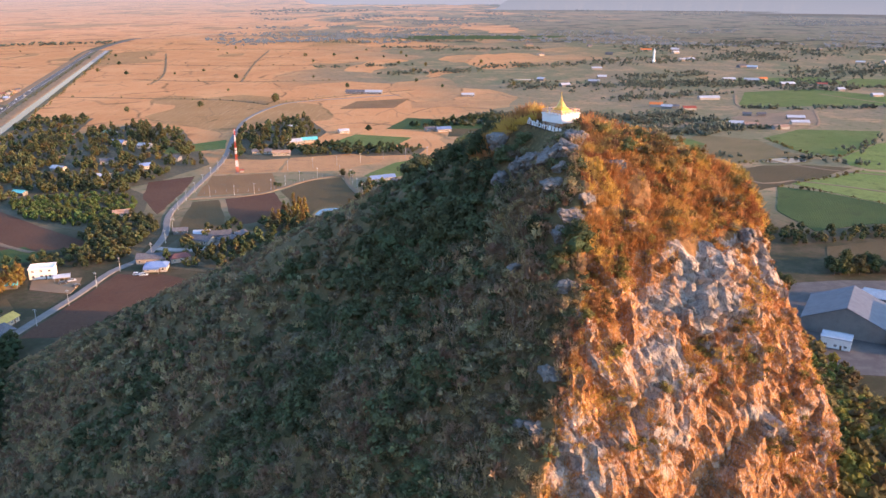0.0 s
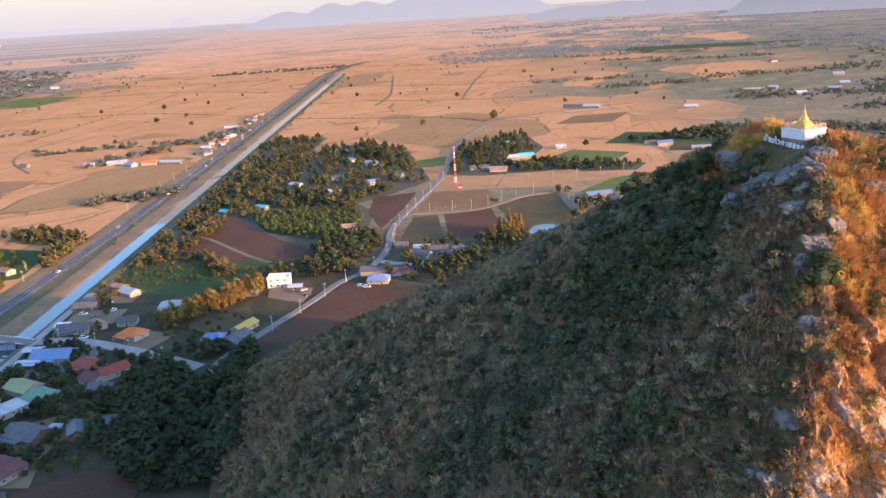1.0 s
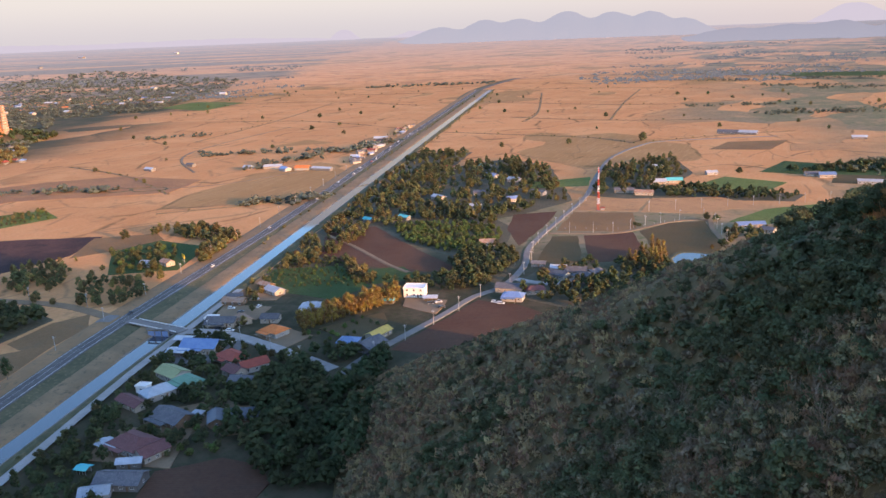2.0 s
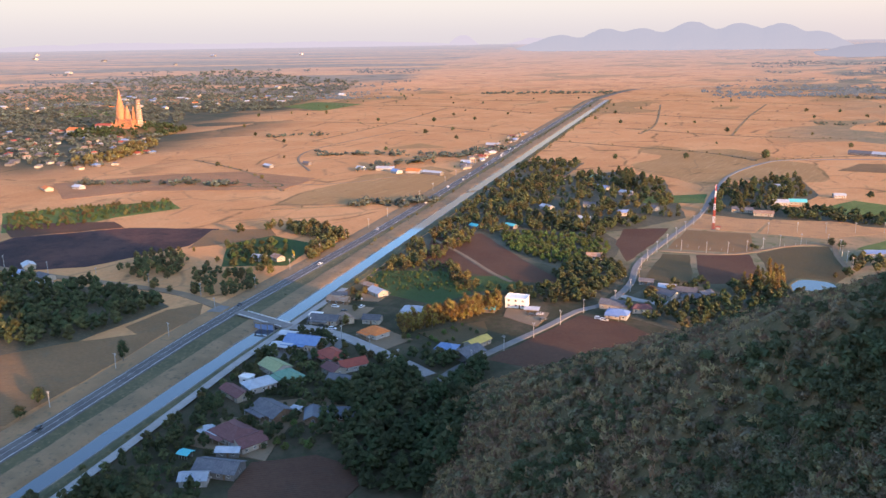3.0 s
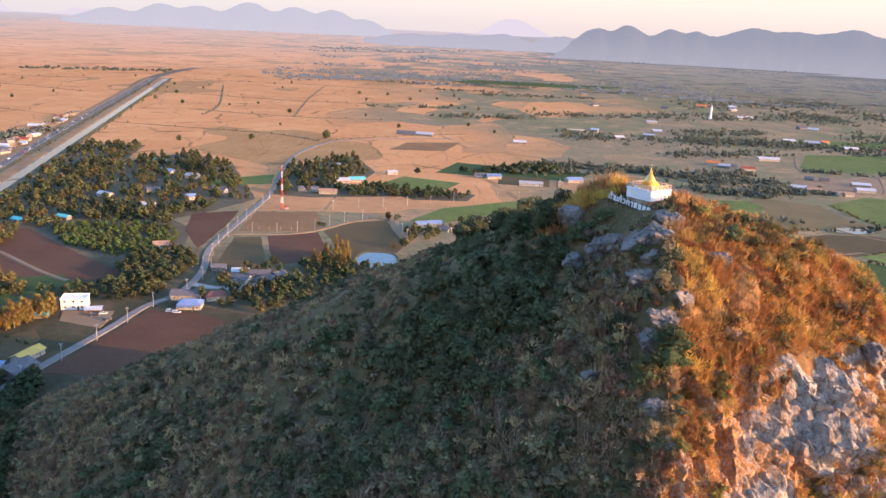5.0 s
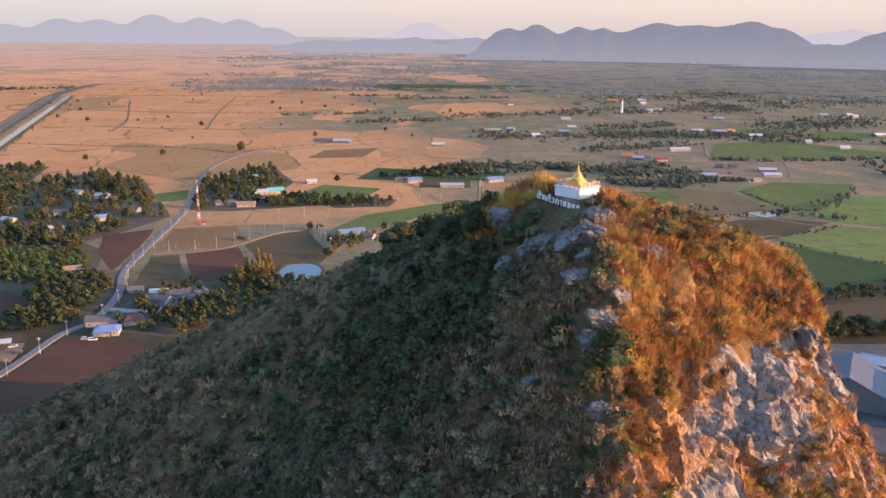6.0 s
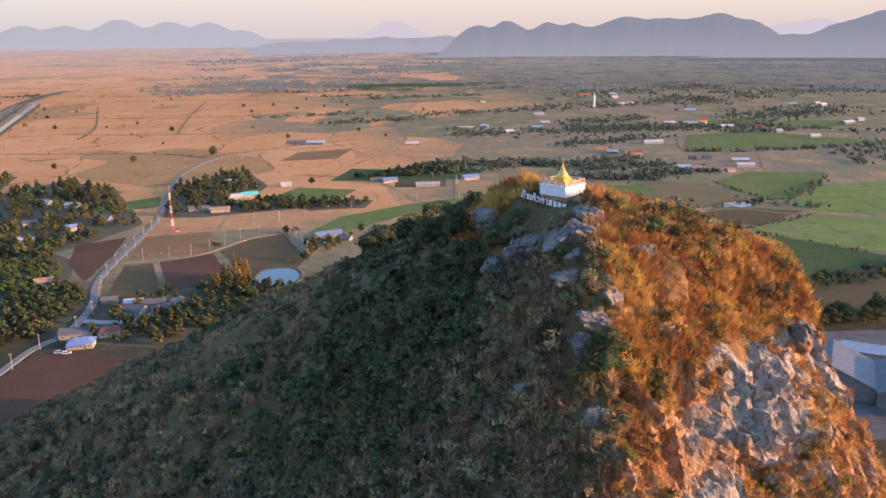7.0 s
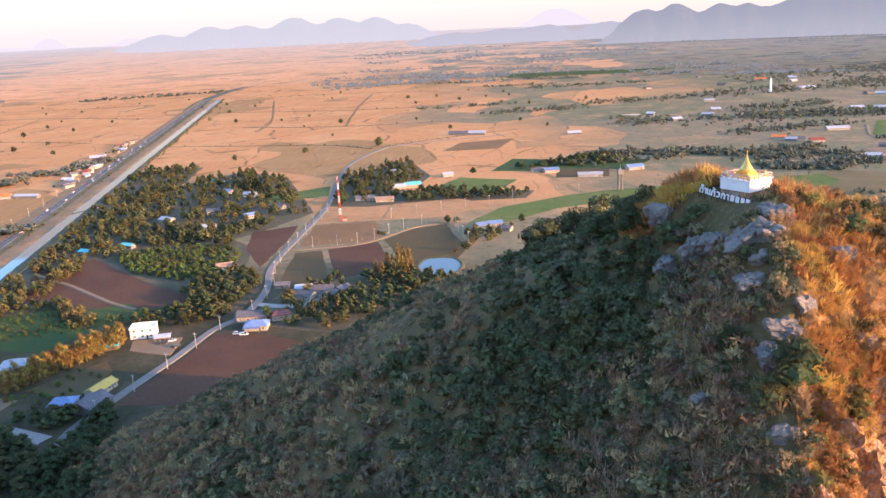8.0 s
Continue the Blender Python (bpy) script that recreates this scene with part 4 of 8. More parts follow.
# undergrowth sheets, darkened so that tree shade is put into the ground
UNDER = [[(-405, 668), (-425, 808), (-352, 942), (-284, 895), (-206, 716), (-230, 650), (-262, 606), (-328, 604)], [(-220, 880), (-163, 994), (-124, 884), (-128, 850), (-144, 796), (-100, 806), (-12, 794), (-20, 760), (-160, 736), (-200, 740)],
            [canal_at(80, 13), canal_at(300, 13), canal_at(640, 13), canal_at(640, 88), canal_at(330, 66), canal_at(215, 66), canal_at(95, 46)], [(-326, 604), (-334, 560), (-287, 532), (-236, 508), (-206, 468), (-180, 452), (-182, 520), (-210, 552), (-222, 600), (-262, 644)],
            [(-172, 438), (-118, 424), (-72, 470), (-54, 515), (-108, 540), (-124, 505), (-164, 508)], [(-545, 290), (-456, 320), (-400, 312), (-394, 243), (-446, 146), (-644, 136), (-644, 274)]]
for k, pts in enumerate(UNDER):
    field(pts, M_UNDER, "undergrowth and leaf litter beneath trees, darkened to stand for shade", 0.015 + 0.006 * k)
for pts, mt, label in (
    ([(-360, 541), (-334, 574), (-268, 518), (-213, 476), (-250, 463), (-281, 468), (-325, 477)], C_BROWN, "ploughed reddish brown field by the canal trees"),
    ([(-322, 400), (-262, 396), (-256, 428), (-298, 462), (-338, 440)], C_DEEP, "overgrown dark green garden behind the houses"),
    ([(-276, 460), (-255, 474), (-233, 451), (-255, 431)], C_DEEP, "small green vegetable plot"),
    ([(-192, 336), (-183, 400), (-180, 424), (-154, 423), (-125, 408), (-120, 380), (-150, 341)], C_BROWN, "ploughed red field beside the village road"),
    ([(-224, 592), (-238, 646), (-206, 668), (-200, 609), (-198, 549)], C_BROWN, "reddish brown field across the road"),
    ([(-172, 505), (-184, 582), (-165, 589), (-143, 519)], C_OLIVE, "olive pasture plot"),
    ([(-161, 591), (-128, 611), (-102, 540), (-139, 520)], C_BROWN, "square ploughed reddish plot"),
    ([(-186, 600), (-192, 668), (-143, 680), (-128, 622), (-140, 611)], C_DULL, "fallow tan plot below the mast"),
    ([(-125, 616), (-108, 650), (-83, 664), (-60, 590), (-64, 560), (-95, 545)], C_OLIVE, "olive meadow beside the pond"),
    ([(-191, 676), (-196, 726), (-142, 742), (-140, 684)], C_TAN, "tan stubble strip behind the mast"),
    ([(-138, 684), (-139, 744), (-83, 764), (-51, 734), (-90, 690)], C_TAN, "tan stubble strip with dry bunds"),
    ([(-666, 367), (-611, 441), (-538, 477), (-514, 422), (-528, 341), (-570, 303), (-640, 310)], C_BURNT, "burnt dark field with ash streaks"),
    ([(-420, 190), (-396, 242), (-366, 282), (-351, 240), (-330, 168), (-360, 120)], C_DULL, "bare tan field beside the highway"),
    ([(-392, 273), (-396, 306), (-387, 326), (-369, 308), (-364, 268)], C_DULL, "rough dirt lot with dry grass"),
    ([(-491, 441), (-480, 481), (-427, 477), (-404, 418), (-443, 392)], C_DEEP, "green orchard plot west of the highway"),
    ([(-540, 470), (-500, 500), (-478, 484), (-494, 440), (-508, 415)], C_DULL, "grey-tan fallow field"),
    ([(-776, 419), (-738, 471), (-684, 543), (-641, 520), (-662, 461), (-658, 408), (-692, 371)], C_GREEN, "yellowish green crop strip"),
    ([(-277, 790), (-222, 838), (-211, 790), (-262, 762)], C_GREEN, "bright green paddy plot"),
    ([(-65, 668), (-42, 721), (18, 769), (62, 790), (110, 800), (100, 760), (7, 715), (-41, 660)], C_GREEN, "green vegetable field behind the pond"),
    ([(-120, 800), (-90, 870), (-30, 850), (-50, 790)], C_GREEN, "green plot beside farm sheds"),
    ([(-60, 905), (-40, 985), (50, 960), (60, 890)], C_DEEP, "deep green plot beyond the hill"),
    ([(403, 1100), (457, 1231), (577, 1271), (663, 1164), (705, 1125), (684, 1091), (500, 1085), (402, 1072)], C_GREEN, "wide green crop field"),
    ([(648, 1341), (717, 1422), (796, 1379), (780, 1318), (651, 1291)], C_GREEN, "distant bright green field"),
    ([(340, 846), (400, 899), (486, 887), (439, 813), (377, 750), (351, 753), (345, 800)], C_GREEN, "green crop field beyond the pond"),
    ([(285, 641), (334, 664), (366, 688), (415, 662), (470, 640), (420, 590), (351, 559), (320, 586), (301, 616)], C_BRIGHT, "bright green sugar cane rows"),
    ([(376, 744), (445, 815), (519, 828), (560, 790), (423, 675), (375, 694), (365, 710)], C_BRIGHT, "bright green cane field with tracks"),
    ([(270, 629), (298, 611), (345, 551), (330, 527), (280, 520), (246, 505), (240, 555)], C_DEEP, "deep green field at the hill's foot"),
    ([(214, 660), (224, 673), (287, 708), (327, 712), (361, 698), (324, 665), (271, 631), (246, 614), (228, 600)], C_OLIVE, "olive grass field"),
    ([(278, 868), (329, 834), (334, 775), (345, 751), (299, 738), (261, 716), (222, 736), (200, 745)], C_FALLOW, "olive tan fallow field with worn tracks"),
    ([(353, 990), (486, 1054), (442, 946), (403, 918), (359, 924)], M_DIRT, "dusty bare yard round white sheds"),
    ([(218, 836), (261, 843), (269, 813), (253, 783), (205, 785)], C_GREEN, "small green plot behind the hill"),
    ([(51, 960), (116, 959), (90, 894), (54, 906)], C_DEEP, "dark green plot between tree belts"),
    ([(10, 904), (66, 908), (62, 857), (9, 857)], C_OLIVE, "olive plot beside the poultry shed"),
    ([(238, 472), (301, 489), (330, 460), (272, 436), (227, 442)], C_OLIVE, "olive field by the tree row"),
    ([(-237, 2640), (100, 2680), (420, 2660), (300, 2500), (97, 2480), (-100, 2500)], C_DEEP, "far green paddy"),
    ([(480, 1420), (660, 1440), (680, 1350), (520, 1330)], C_GREEN, "distant green field"),
    ([(-1469, 1529), (-1506, 1700), (-1336, 1680), (-1291, 1475)], C_GREEN, "pale green paddy in the stubble"),
    ([(-1900, 1180), (-1830, 1260), (-1640, 1180), (-1700, 1110)], C_GREEN, "green clearing near the temple"),
    ([(-116, 1130), (-44, 1160), (-60, 1070), (-130, 1060)], C_DULL, "grey-tan fallow square"),
    ([(-40, 1125), (40, 1150), (50, 1085), (-36, 1065)], C_TAN, "tan square field"),
    ([(-895, 546), (-827, 660), (-762, 719), (-644, 722), (-626, 647), (-700, 600), (-758, 565), (-790, 492)], C_REDDISH, "reddish fallow field west of the road"),
    ([(-726, 390), (-645, 449), (-617, 438), (-668, 366)], C_BROWN, "strip of bare reddish soil beside the burnt field"),
):
    field(pts, mt, label, FIELD_LIFT)
    FIELD_LIFT += 0.006


def pond(points, label):
    c = Vector((sum(p[0] for p in points) / len(points), sum(p[1] for p in points) / len(points)))
    line = smooth_line(points + points[:1], 4)[:-1]
    bm = bmesh.new()
    bm.faces.new([bm.verts.new((x, y, 0.16)) for x, y in line])
    tagged(new("water", bm_mesh("water", bm, M_WATER)), label, "water", kind="structure")
    V = [(c.x + (x - c.x) * k, c.y + (y - c.y) * k, z) for k, z in ((0.985, .14), (1.06, .6), (1.12, .62), (1.22, .02)) for x, y in line]
    n = len(line)
    F = [(r * n + i, r * n + (i + 1) % n, (r + 1) * n + (i + 1) % n, (r + 1) * n + i) for r in range(3) for i in range(n)]
    tagged(new("verge", mesh_np("verge", V, F, M_VERGE)), "raised grassy rim of a pond", "verge", kind="structure")


pond([(-88, 545), (-84, 562), (-67, 563), (-60, 545), (-66, 524), (-80, 526)], "small round blue-grey farm pond")
pond([(296, 721), (299, 733), (320, 744), (333, 737), (335, 727), (314, 718)], "small pale pond between green fields")
pond([(120, 1406), (136, 1420), (161, 1416), (148, 1388)], "distant white-shining pond")
pond([(-712, 640), (-701, 655), (-680, 650), (-690, 634)], "long narrow pond in a dry field")
pond([(-687, 656), (-659, 671), (-645, 660), (-668, 645)], "long narrow pond in a dry field")
pond([(-1860, 1560), (-1820, 1600), (-1760, 1570), (-1790, 1530)], "far pale reservoir")


# ---- foliage ----
def leaf_cloud(r, lobes, n, size, long=1.6, spread=0.6, inner=0.5, strand=False):
    """Leaf triangles over lobes of (centre, radii): arrays of vertices and faces."""
    c = np.array([l[0] for l in lobes], float)
    q = np.array([l[1] for l in lobes], float)
    vol = q.prod(1) ** 0.67
    k = r.choice(len(lobes), n, p=vol / vol.sum())
    d = r.normal(size=(n, 3))
    d[:, 2] = np.where(d[:, 2] < -0.5, -d[:, 2], d[:, 2])
    d /= np.linalg.norm(d, axis=1)[:, None]
    at = c[k] + d * q[k] * r.uniform(inner, 1.08, (n, 1))
    nrm = d + r.normal(size=(n, 3)) * spread
    nrm /= np.linalg.norm(nrm, axis=1)[:, None]
    u = np.cross(nrm, r.normal(size=(n, 3)))
    u /= np.linalg.norm(u, axis=1)[:, None]
    if strand:
        u = d * 0.6 + r.normal(size=(n, 3)) * 0.5 + np.array((0, 0, 0.55))
        u /= np.linalg.norm(u, axis=1)[:, None]
        nrm = np.cross(u, r.normal(size=(n, 3)))
        nrm /= np.linalg.norm(nrm, axis=1)[:, None]
    v = np.cross(nrm, u)
    s = size * r.uniform(0.6, 1.3, (n, 1))
    a, b = u * s * 0.5 * long, v * s * 0.5
    V = np.stack([at - a * 0.7 - b, at + b - a * 0.5, at + a + nrm * s * 0.15], 1).reshape(-1, 3)
    return V, np.arange(3 * n).reshape(-1, 3)


CORE = np.array([(1, 0, 0), (-1, 0, 0), (0, 1, 0), (0, -1, 0), (0, 0, 1), (0, 0, -1)], float)
CORE_F = np.array([(0, 2, 4), (2, 1, 4), (1, 3, 4), (3, 0, 4), (2, 0, 5), (1, 2, 5), (3, 1, 5), (0, 3, 5)])


def dense_cloud(r, lobes, n, size, long=1.4, spread=0.5, core=0.82):
    """A leaf cloud round dense cores of leaf mass, one for each lobe."""
    V, F = leaf_cloud(r, lobes, n, size, long, spread, 0.78)
    Vs, Fs, base = [V], [F], len(V)
    for c, q in lobes:
        a = r.uniform(0, 6.28)
        turn = np.array([(math.cos(a), -math.sin(a), 0), (math.sin(a), math.cos(a), 0), (0, 0, 1)])
        Vs.append((CORE * r.uniform(0.8, 1.15, (6, 1))) @ turn.T * np.array(q) * core + np.array(c))
        Fs.append(CORE_F + base)
        base += 6
    return np.concatenate(Vs), np.concatenate(Fs)


def sliver_cloud(r, n, height, spread, width):
    """Thin upright blades or twigs from one root: one triangle each."""
    a = r.uniform(0, math.tau, n)
    lean = r.uniform(0.1, 1.0, n) * spread
    h = height * r.uniform(0.55, 1.1, n)
    root = np.stack([np.cos(a) * spread * 0.35 * r.uniform(0, 1, n), np.sin(a) * spread * 0.35 * r.uniform(0, 1, n), np.zeros(n)], 1)
    tip = root + np.stack([np.cos(a) * lean, np.sin(a) * lean, h], 1)
    side = np.stack([-np.sin(a + 0.6), np.cos(a + 0.6), np.zeros(n)], 1) * width * r.uniform(0.6, 1.4, (n, 1))
    low = root * 0.75 + tip * 0.25
    V = np.stack([low - side, low + side, tip], 1).reshape(-1, 3)
    return V, np.arange(3 * n).reshape(-1, 3)


def spread_copies(templates, places, which, scales, turns, stretch=None):
    """Joins copies of templates at many places into one array of vertices and faces."""
    Vs, Fs, base = [], [], 0
    for k, (V, F) in enumerate(templates):
        sel = np.nonzero(which == k)[0]
        if not len(sel):
            continue
        c, s = np.cos(turns[sel])[:, None], np.sin(turns[sel])[:, None]
        x, y, z = V[:, 0][None], V[:, 1][None], V[:, 2][None]
        sc = scales[sel][:, None]
        up = sc if stretch is None else sc * stretch[sel][:, None]
        W = np.stack([(x * c - y * s) * sc, (x * s + y * c) * sc, z * up], -1) + places[sel][:, None, :]
        n = len(V)
        off = base + np.arange(len(sel)) * n
        Vs.append(W.reshape(-1, 3))
        Fs.append((F[None] + off[:, None, None]).reshape(-1, F.shape[1]))
        base += len(sel) * n
    return np.concatenate(Vs), np.concatenate(Fs)


def bush_template(r, n, leaf, tall=1.0, wide=1.0, count=6):
    """A rounded bush: leaf lobes round dense cores, uneven in outline."""
    lobes = []
    for k in range(count):
        a, d = k * 2.4 + r.uniform(-.5, .5), r.uniform(.15, .55) * wide
        q = r.uniform(.28, .46)
        lobes.append(((math.cos(a) * d, math.sin(a) * d, r.uniform(.35, .95) * tall), (q, q, q * r.uniform(.75, 1.15))))
    return dense_cloud(r, lobes, n, leaf, 1.5, 0.55, 0.62)


def bare_template(r, stems, twigs, height=1.2, spread=0.6, width=0.016):
    """A leafless bush: leaning stems that fork into thin twigs."""
    V = []
    for k in range(stems):
        a = r.uniform(0, math.tau)
        root = np.array((math.cos(a) * .12, math.sin(a) * .12, 0.0))
        tip = root + np.array((math.cos(a) * spread * r.uniform(.3, 1.1), math.sin(a) * spread * r.uniform(.3, 1.1), height * r.uniform(.7, 1.1)))
        side = np.array((-math.sin(a), math.cos(a), 0.0))
        V += [root - side * width * 1.4, root + side * width * 1.4, tip]
        for _ in range(twigs):
            f = root + (tip - root) * r.uniform(.3, .9)
            b = a + r.normal() * 1.1
            out = f + np.array((math.cos(b) * .34, math.sin(b) * .34, r.uniform(.1, .5))) * r.uniform(.5, 1.1)
            w = np.array((-math.sin(b), math.cos(b), 0.3)) * width
            V += [f - w, f + w, out]
    V = np.array(V)
    return V, np.arange(len(V)).reshape(-1, 3)


def joined(a, b):
    return np.concatenate([a[0], b[0]]), np.concatenate([a[1], b[1] + len(a[0])])


def wispy_template(r, n, leaf):
    """Withered leaves and stalks that stand loosely upright."""
    lobes = [((r.uniform(-.45, .45), r.uniform(-.45, .45), r.uniform(.35, .95)), (r.uniform(.26, .42),) * 3) for _ in range(6)]
    return leaf_cloud(r, lobes, n, leaf, 3.0, 0.6, 0.35, True)


# ---- scrub on the hill ----
def hill_kind(x, y):
    """0 west slopes, 1 summit and east shoulders, 2 cliff, from the form of the hill."""
    h = 0.6
    fx = (hill_base(x + h, y) - hill_base(x - h, y)) / (2 * h)
    fy = (hill_base(x, y + h) - hill_base(x, y - h)) / (2 * h)
    s = np.hypot(fx, fy)
    west = fx > 0.02
    cliff = (~west) & (s > 1.05) & (x > 4)
    return np.where(cliff, 2, np.where(west, 0, 1)), s


def stuff(name, V, F, material, label, category):
    ob = new(name, mesh_np(name, V, F, material))
    return tagged(ob, label, category, kind="stuff")


ROCKS = [
    (12.3, 146.2, 3.0, .8, "large smooth grey limestone outcrop on the shaded slope"), (15.4, 144.1, 3.2, .75, "broad grey limestone slab on the shaded slope"), (17.6, 141.1, 3.0, .8, "grey limestone outcrop below the terrace"),
    (19.5, 134.4, 2.6, .8, "grey boulder below the summit"), (22.1, 133.4, 2.5, .9, "fractured grey boulder near the sign"), (25.3, 138.5, 2.2, .8, "sunlit broken boulder near the summit"), (23.9, 140.3, 1.8, .9, "angular grey boulder under the terrace"),
    (19.5, 128.9, 2.0, .8, "grey boulder on the sunlit edge"), (21.1, 130.2, 1.3, .8, "small cracked boulder on the ridge"), (20.1, 121.7, 2.6, .7, "pale boulder at the cliff's top corner"), (22.1, 123.0, 2.2, .8, "grey slab leaning on the ridge"),
    (20.5, 114.9, 1.8, .8, "small grey boulder on the ridge"), (24.8, 124.7, 1.5, .8, "orange-stained boulder in dry grass"), (30.9, 130.8, 1.3, .8, "sunlit boulder in dry grass"), (55.0, 133.0, 2.2, .8, "boulder at the cliff's outer corner"),
    (9.9, 127.0, 1.1, .8, "small grey rock among shrubs"), (13.3, 122.8, 1.2, .8, "upright pale rock among shrubs"), (17.0, 107.0, 1.9, .8, "pale grey rock low on the slope"), (15.0, 103.0, 1.7, .8, "pale grey rock in brown scrub"), (12.5, 105.0, 1.2, .8, "broken pale rock in brown scrub"), (12.0, 154.0, 2.2, .9, "grey limestone outcrop among shrubs"),
]


def off_rocks(x, y, k=0.8):
    ok_ = np.ones(len(x), bool)
    for a, b, q, _, _ in ROCKS:
        ok_ &= (x - a) ** 2 + (y - b) ** 2 > (q * k) ** 2
    return ok_


gx_, gy_ = np.meshgrid(np.arange(-222, 72, 1.72), np.arange(46, 318, 1.72))
n_try = gx_.size
sx, sy = gx_.ravel() + rng.uniform(-.85, .85, n_try), gy_.ravel() + rng.uniform(-.85, .85, n_try)
sz = hill_z(sx, sy)
kind_, _ = hill_kind(sx, sy)
near = np.hypot(sx + 2, sy - 15)
# thin out the side that is turned away
away = (hill_base(sx, sy + 1) - hill_base(sx, sy - 1)) / 2 < -0.3
want = (sz > 2.5) & (kind_ == 0) & (~away | (rng.uniform(size=n_try) < 0.18)) & ((near < 142) | (rng.uniform(size=n_try) < 0.64)) & off_rocks(sx, sy, 0.75)
want &= ~((np.abs(sx - 22.9) + np.abs(sy - 150.4)) < 4.6)
# keep the slope in front of the letters low
want &= ~((np.abs((sx - 17.3) * 0.78 + (sy - 151.8) * 0.62) < 1.1) & (sx > 15.6) & (sx < 25))
want &= ~((sx > 17.5) & (sx < 23.5) & (sy > 139) & (sy < 149))
want &= ~((sx - 16) ** 2 + (sy - 157.5) ** 2 < 40)
idx = np.nonzero(want)[0]
# plants keep low where the slope breaks over into the sunlit side
brink = (hill_kind(sx + 6, sy - 2)[0] != 0) | (hill_kind(sx + 3, sy - 5)[0] != 0)
crest = (hill_base(sx - 1, sy + 12) - hill_base(sx, sy)) < 0.8
low_here = np.where(brink, 0.68, np.where(crest, 0.62, 1.0))
tone = np.array([0.62 * noise.noise((x * 0.03, y * 0.03, 0.3)) + 0.6 * noise.noise((x * 0.1, y * 0.1, 4.0)) for x, y in zip(sx[idx], sy[idx])])
clump = np.array([noise.noise((x * 0.16, y * 0.16, 9.0)) for x, y in zip(sx[idx], sy[idx])])
ridge = np.clip((sx[idx] + 14) / 30, 0, 1) * np.clip((150 - sy[idx]) / 25, 0, 1)
brow = np.clip((-40 - sx[idx]) / 40, 0, 1) * np.clip((sy[idx] - 165) / 30, 0, 1)
pick = 0.1 + 0.62 * rng.uniform(size=len(idx)) + 0.8 * tone + 0.3 * ridge + 0.16 * brow - 0.45 * np.clip((sx[idx] + 20) / 12, 0, 1) * np.clip((sy[idx] - 136) / 10, 0, 1)
T_NEAR = [bush_template(rng, 145, 0.16, rng.uniform(.8, 1.15)) for _ in range(7)]
T_FAR = [bush_template(rng, 44, 0.33, rng.uniform(.8, 1.15), 1.0, 4) for _ in range(6)]
T_TALL = [bush_template(rng, 300, 0.14, 1.35, 0.8) for _ in range(4)]
T_BARE = [bare_template(rng, 12, 5, width=0.019) for _ in range(5)]
T_DRYF = [joined(bare_template(rng, 5, 3, width=0.02), wispy_template(rng, 74, 0.13)) for _ in range(5)]
T_DRYFAR = [wispy_template(rng, 40, 0.19) for _ in range(5)]
T_GRASS = [sliver_cloud(rng, 17, 1.0, 0.7, 0.055) for _ in range(4)]


def plant_set(sel, templates, lo, hi, up=1.0, sink=0.25, size=None):
    n = len(sel)
    pl = np.stack([sx[sel], sy[sel], sz[sel] - sink], 1)
    sc = rng.uniform(lo, hi, n) * rng.choice([.65, 1, 1, 1.3], n)
    if size is not None:
        sc = sc * size[sel]
    return spread_copies(templates, pl, rng.integers(0, len(templates), n), sc, rng.uniform(0, math.tau, n), rng.uniform(0.7, 1.15, n) * up)


close = near[idx] < 142
green, mid, dry = pick < 0.21, (pick >= 0.21) & (pick < 0.48), pick >= 0.48
some = rng.uniform(size=len(idx))
for mask, mt, label, a, b in (
    (green, M_SHRUB_D, "dense dark green shrubs on the shaded slope", 1.7, 3.0),
    (mid & (some < .85), M_SHRUB, "olive green scrub on the shaded slope", 1.4, 2.6),
    (dry & (some < .22), M_SHRUB, "dusty olive bushes among the dry scrub", 1.1, 2.0),
):
    for cm, tpl in ((close, T_NEAR), (~close, T_FAR)):
        V, F = plant_set(idx[mask & cm], tpl, a, b, size=low_here)
        stuff("scrub", V, F, mt, label, "scrub")
tall_at = idx[(clump > 0.28) & (pick < 0.42) & (some < 0.3) & (near[idx] < 200) & ~brink[idx] & ~crest[idx]]
V, F = plant_set(tall_at, T_TALL, 2.4, 3.9)
stuff("small_trees", V, F, M_SHRUB_D, "small bushy trees standing over the scrub", "trees")
# taller growth along the crest beside the summit
keep = sx, sy, sz
sx = np.r_[rng.uniform(-9, 9, 46), rng.uniform(1, 13, 40), rng.uniform(8.5, 12.5, 10)]
sy = np.r_[rng.uniform(211, 229, 46), rng.uniform(166, 188, 40), rng.uniform(160, 169, 10)]
sz = hill_z(sx, sy)
V, F = plant_set(np.arange(96), T_TALL, 1.0, 1.15, size=np.r_[rng.uniform(2.5, 3.5, 46), rng.uniform(1.5, 2.1, 40), rng.uniform(1.6, 2.2, 10)])
stuff("small_trees", V, F, M_SHRUB_D, "bushy dark trees on the crest beside the summit", "trees")
sx, sy, sz = keep
V, F = plant_set(idx[dry & close & (some > .45) | mid & close & (some > .88)], T_BARE, 1.7, 3.2, size=low_here)
stuff("dry_scrub", V, F, M_TWIG, "leafless grey-brown bushes on the slope", "scrub")
V, F = plant_set(idx[dry & close & (some < .85) | close & brink[idx] & (some > .3)], T_DRYF, 1.5, 2.6, size=low_here)
stuff("dry_scrub", V, F, M_DRY, "dry brown scrub with withered leaves", "scrub")
V, F = plant_set(np.r_[np.repeat(idx[brink[idx]], 3), idx[(dry | mid & (some > .6)) & close]], T_GRASS, 0.9, 1.8)
stuff("dry_grass", V, F, M_DRY, "dry grass between the scrub of the slope", "grass")
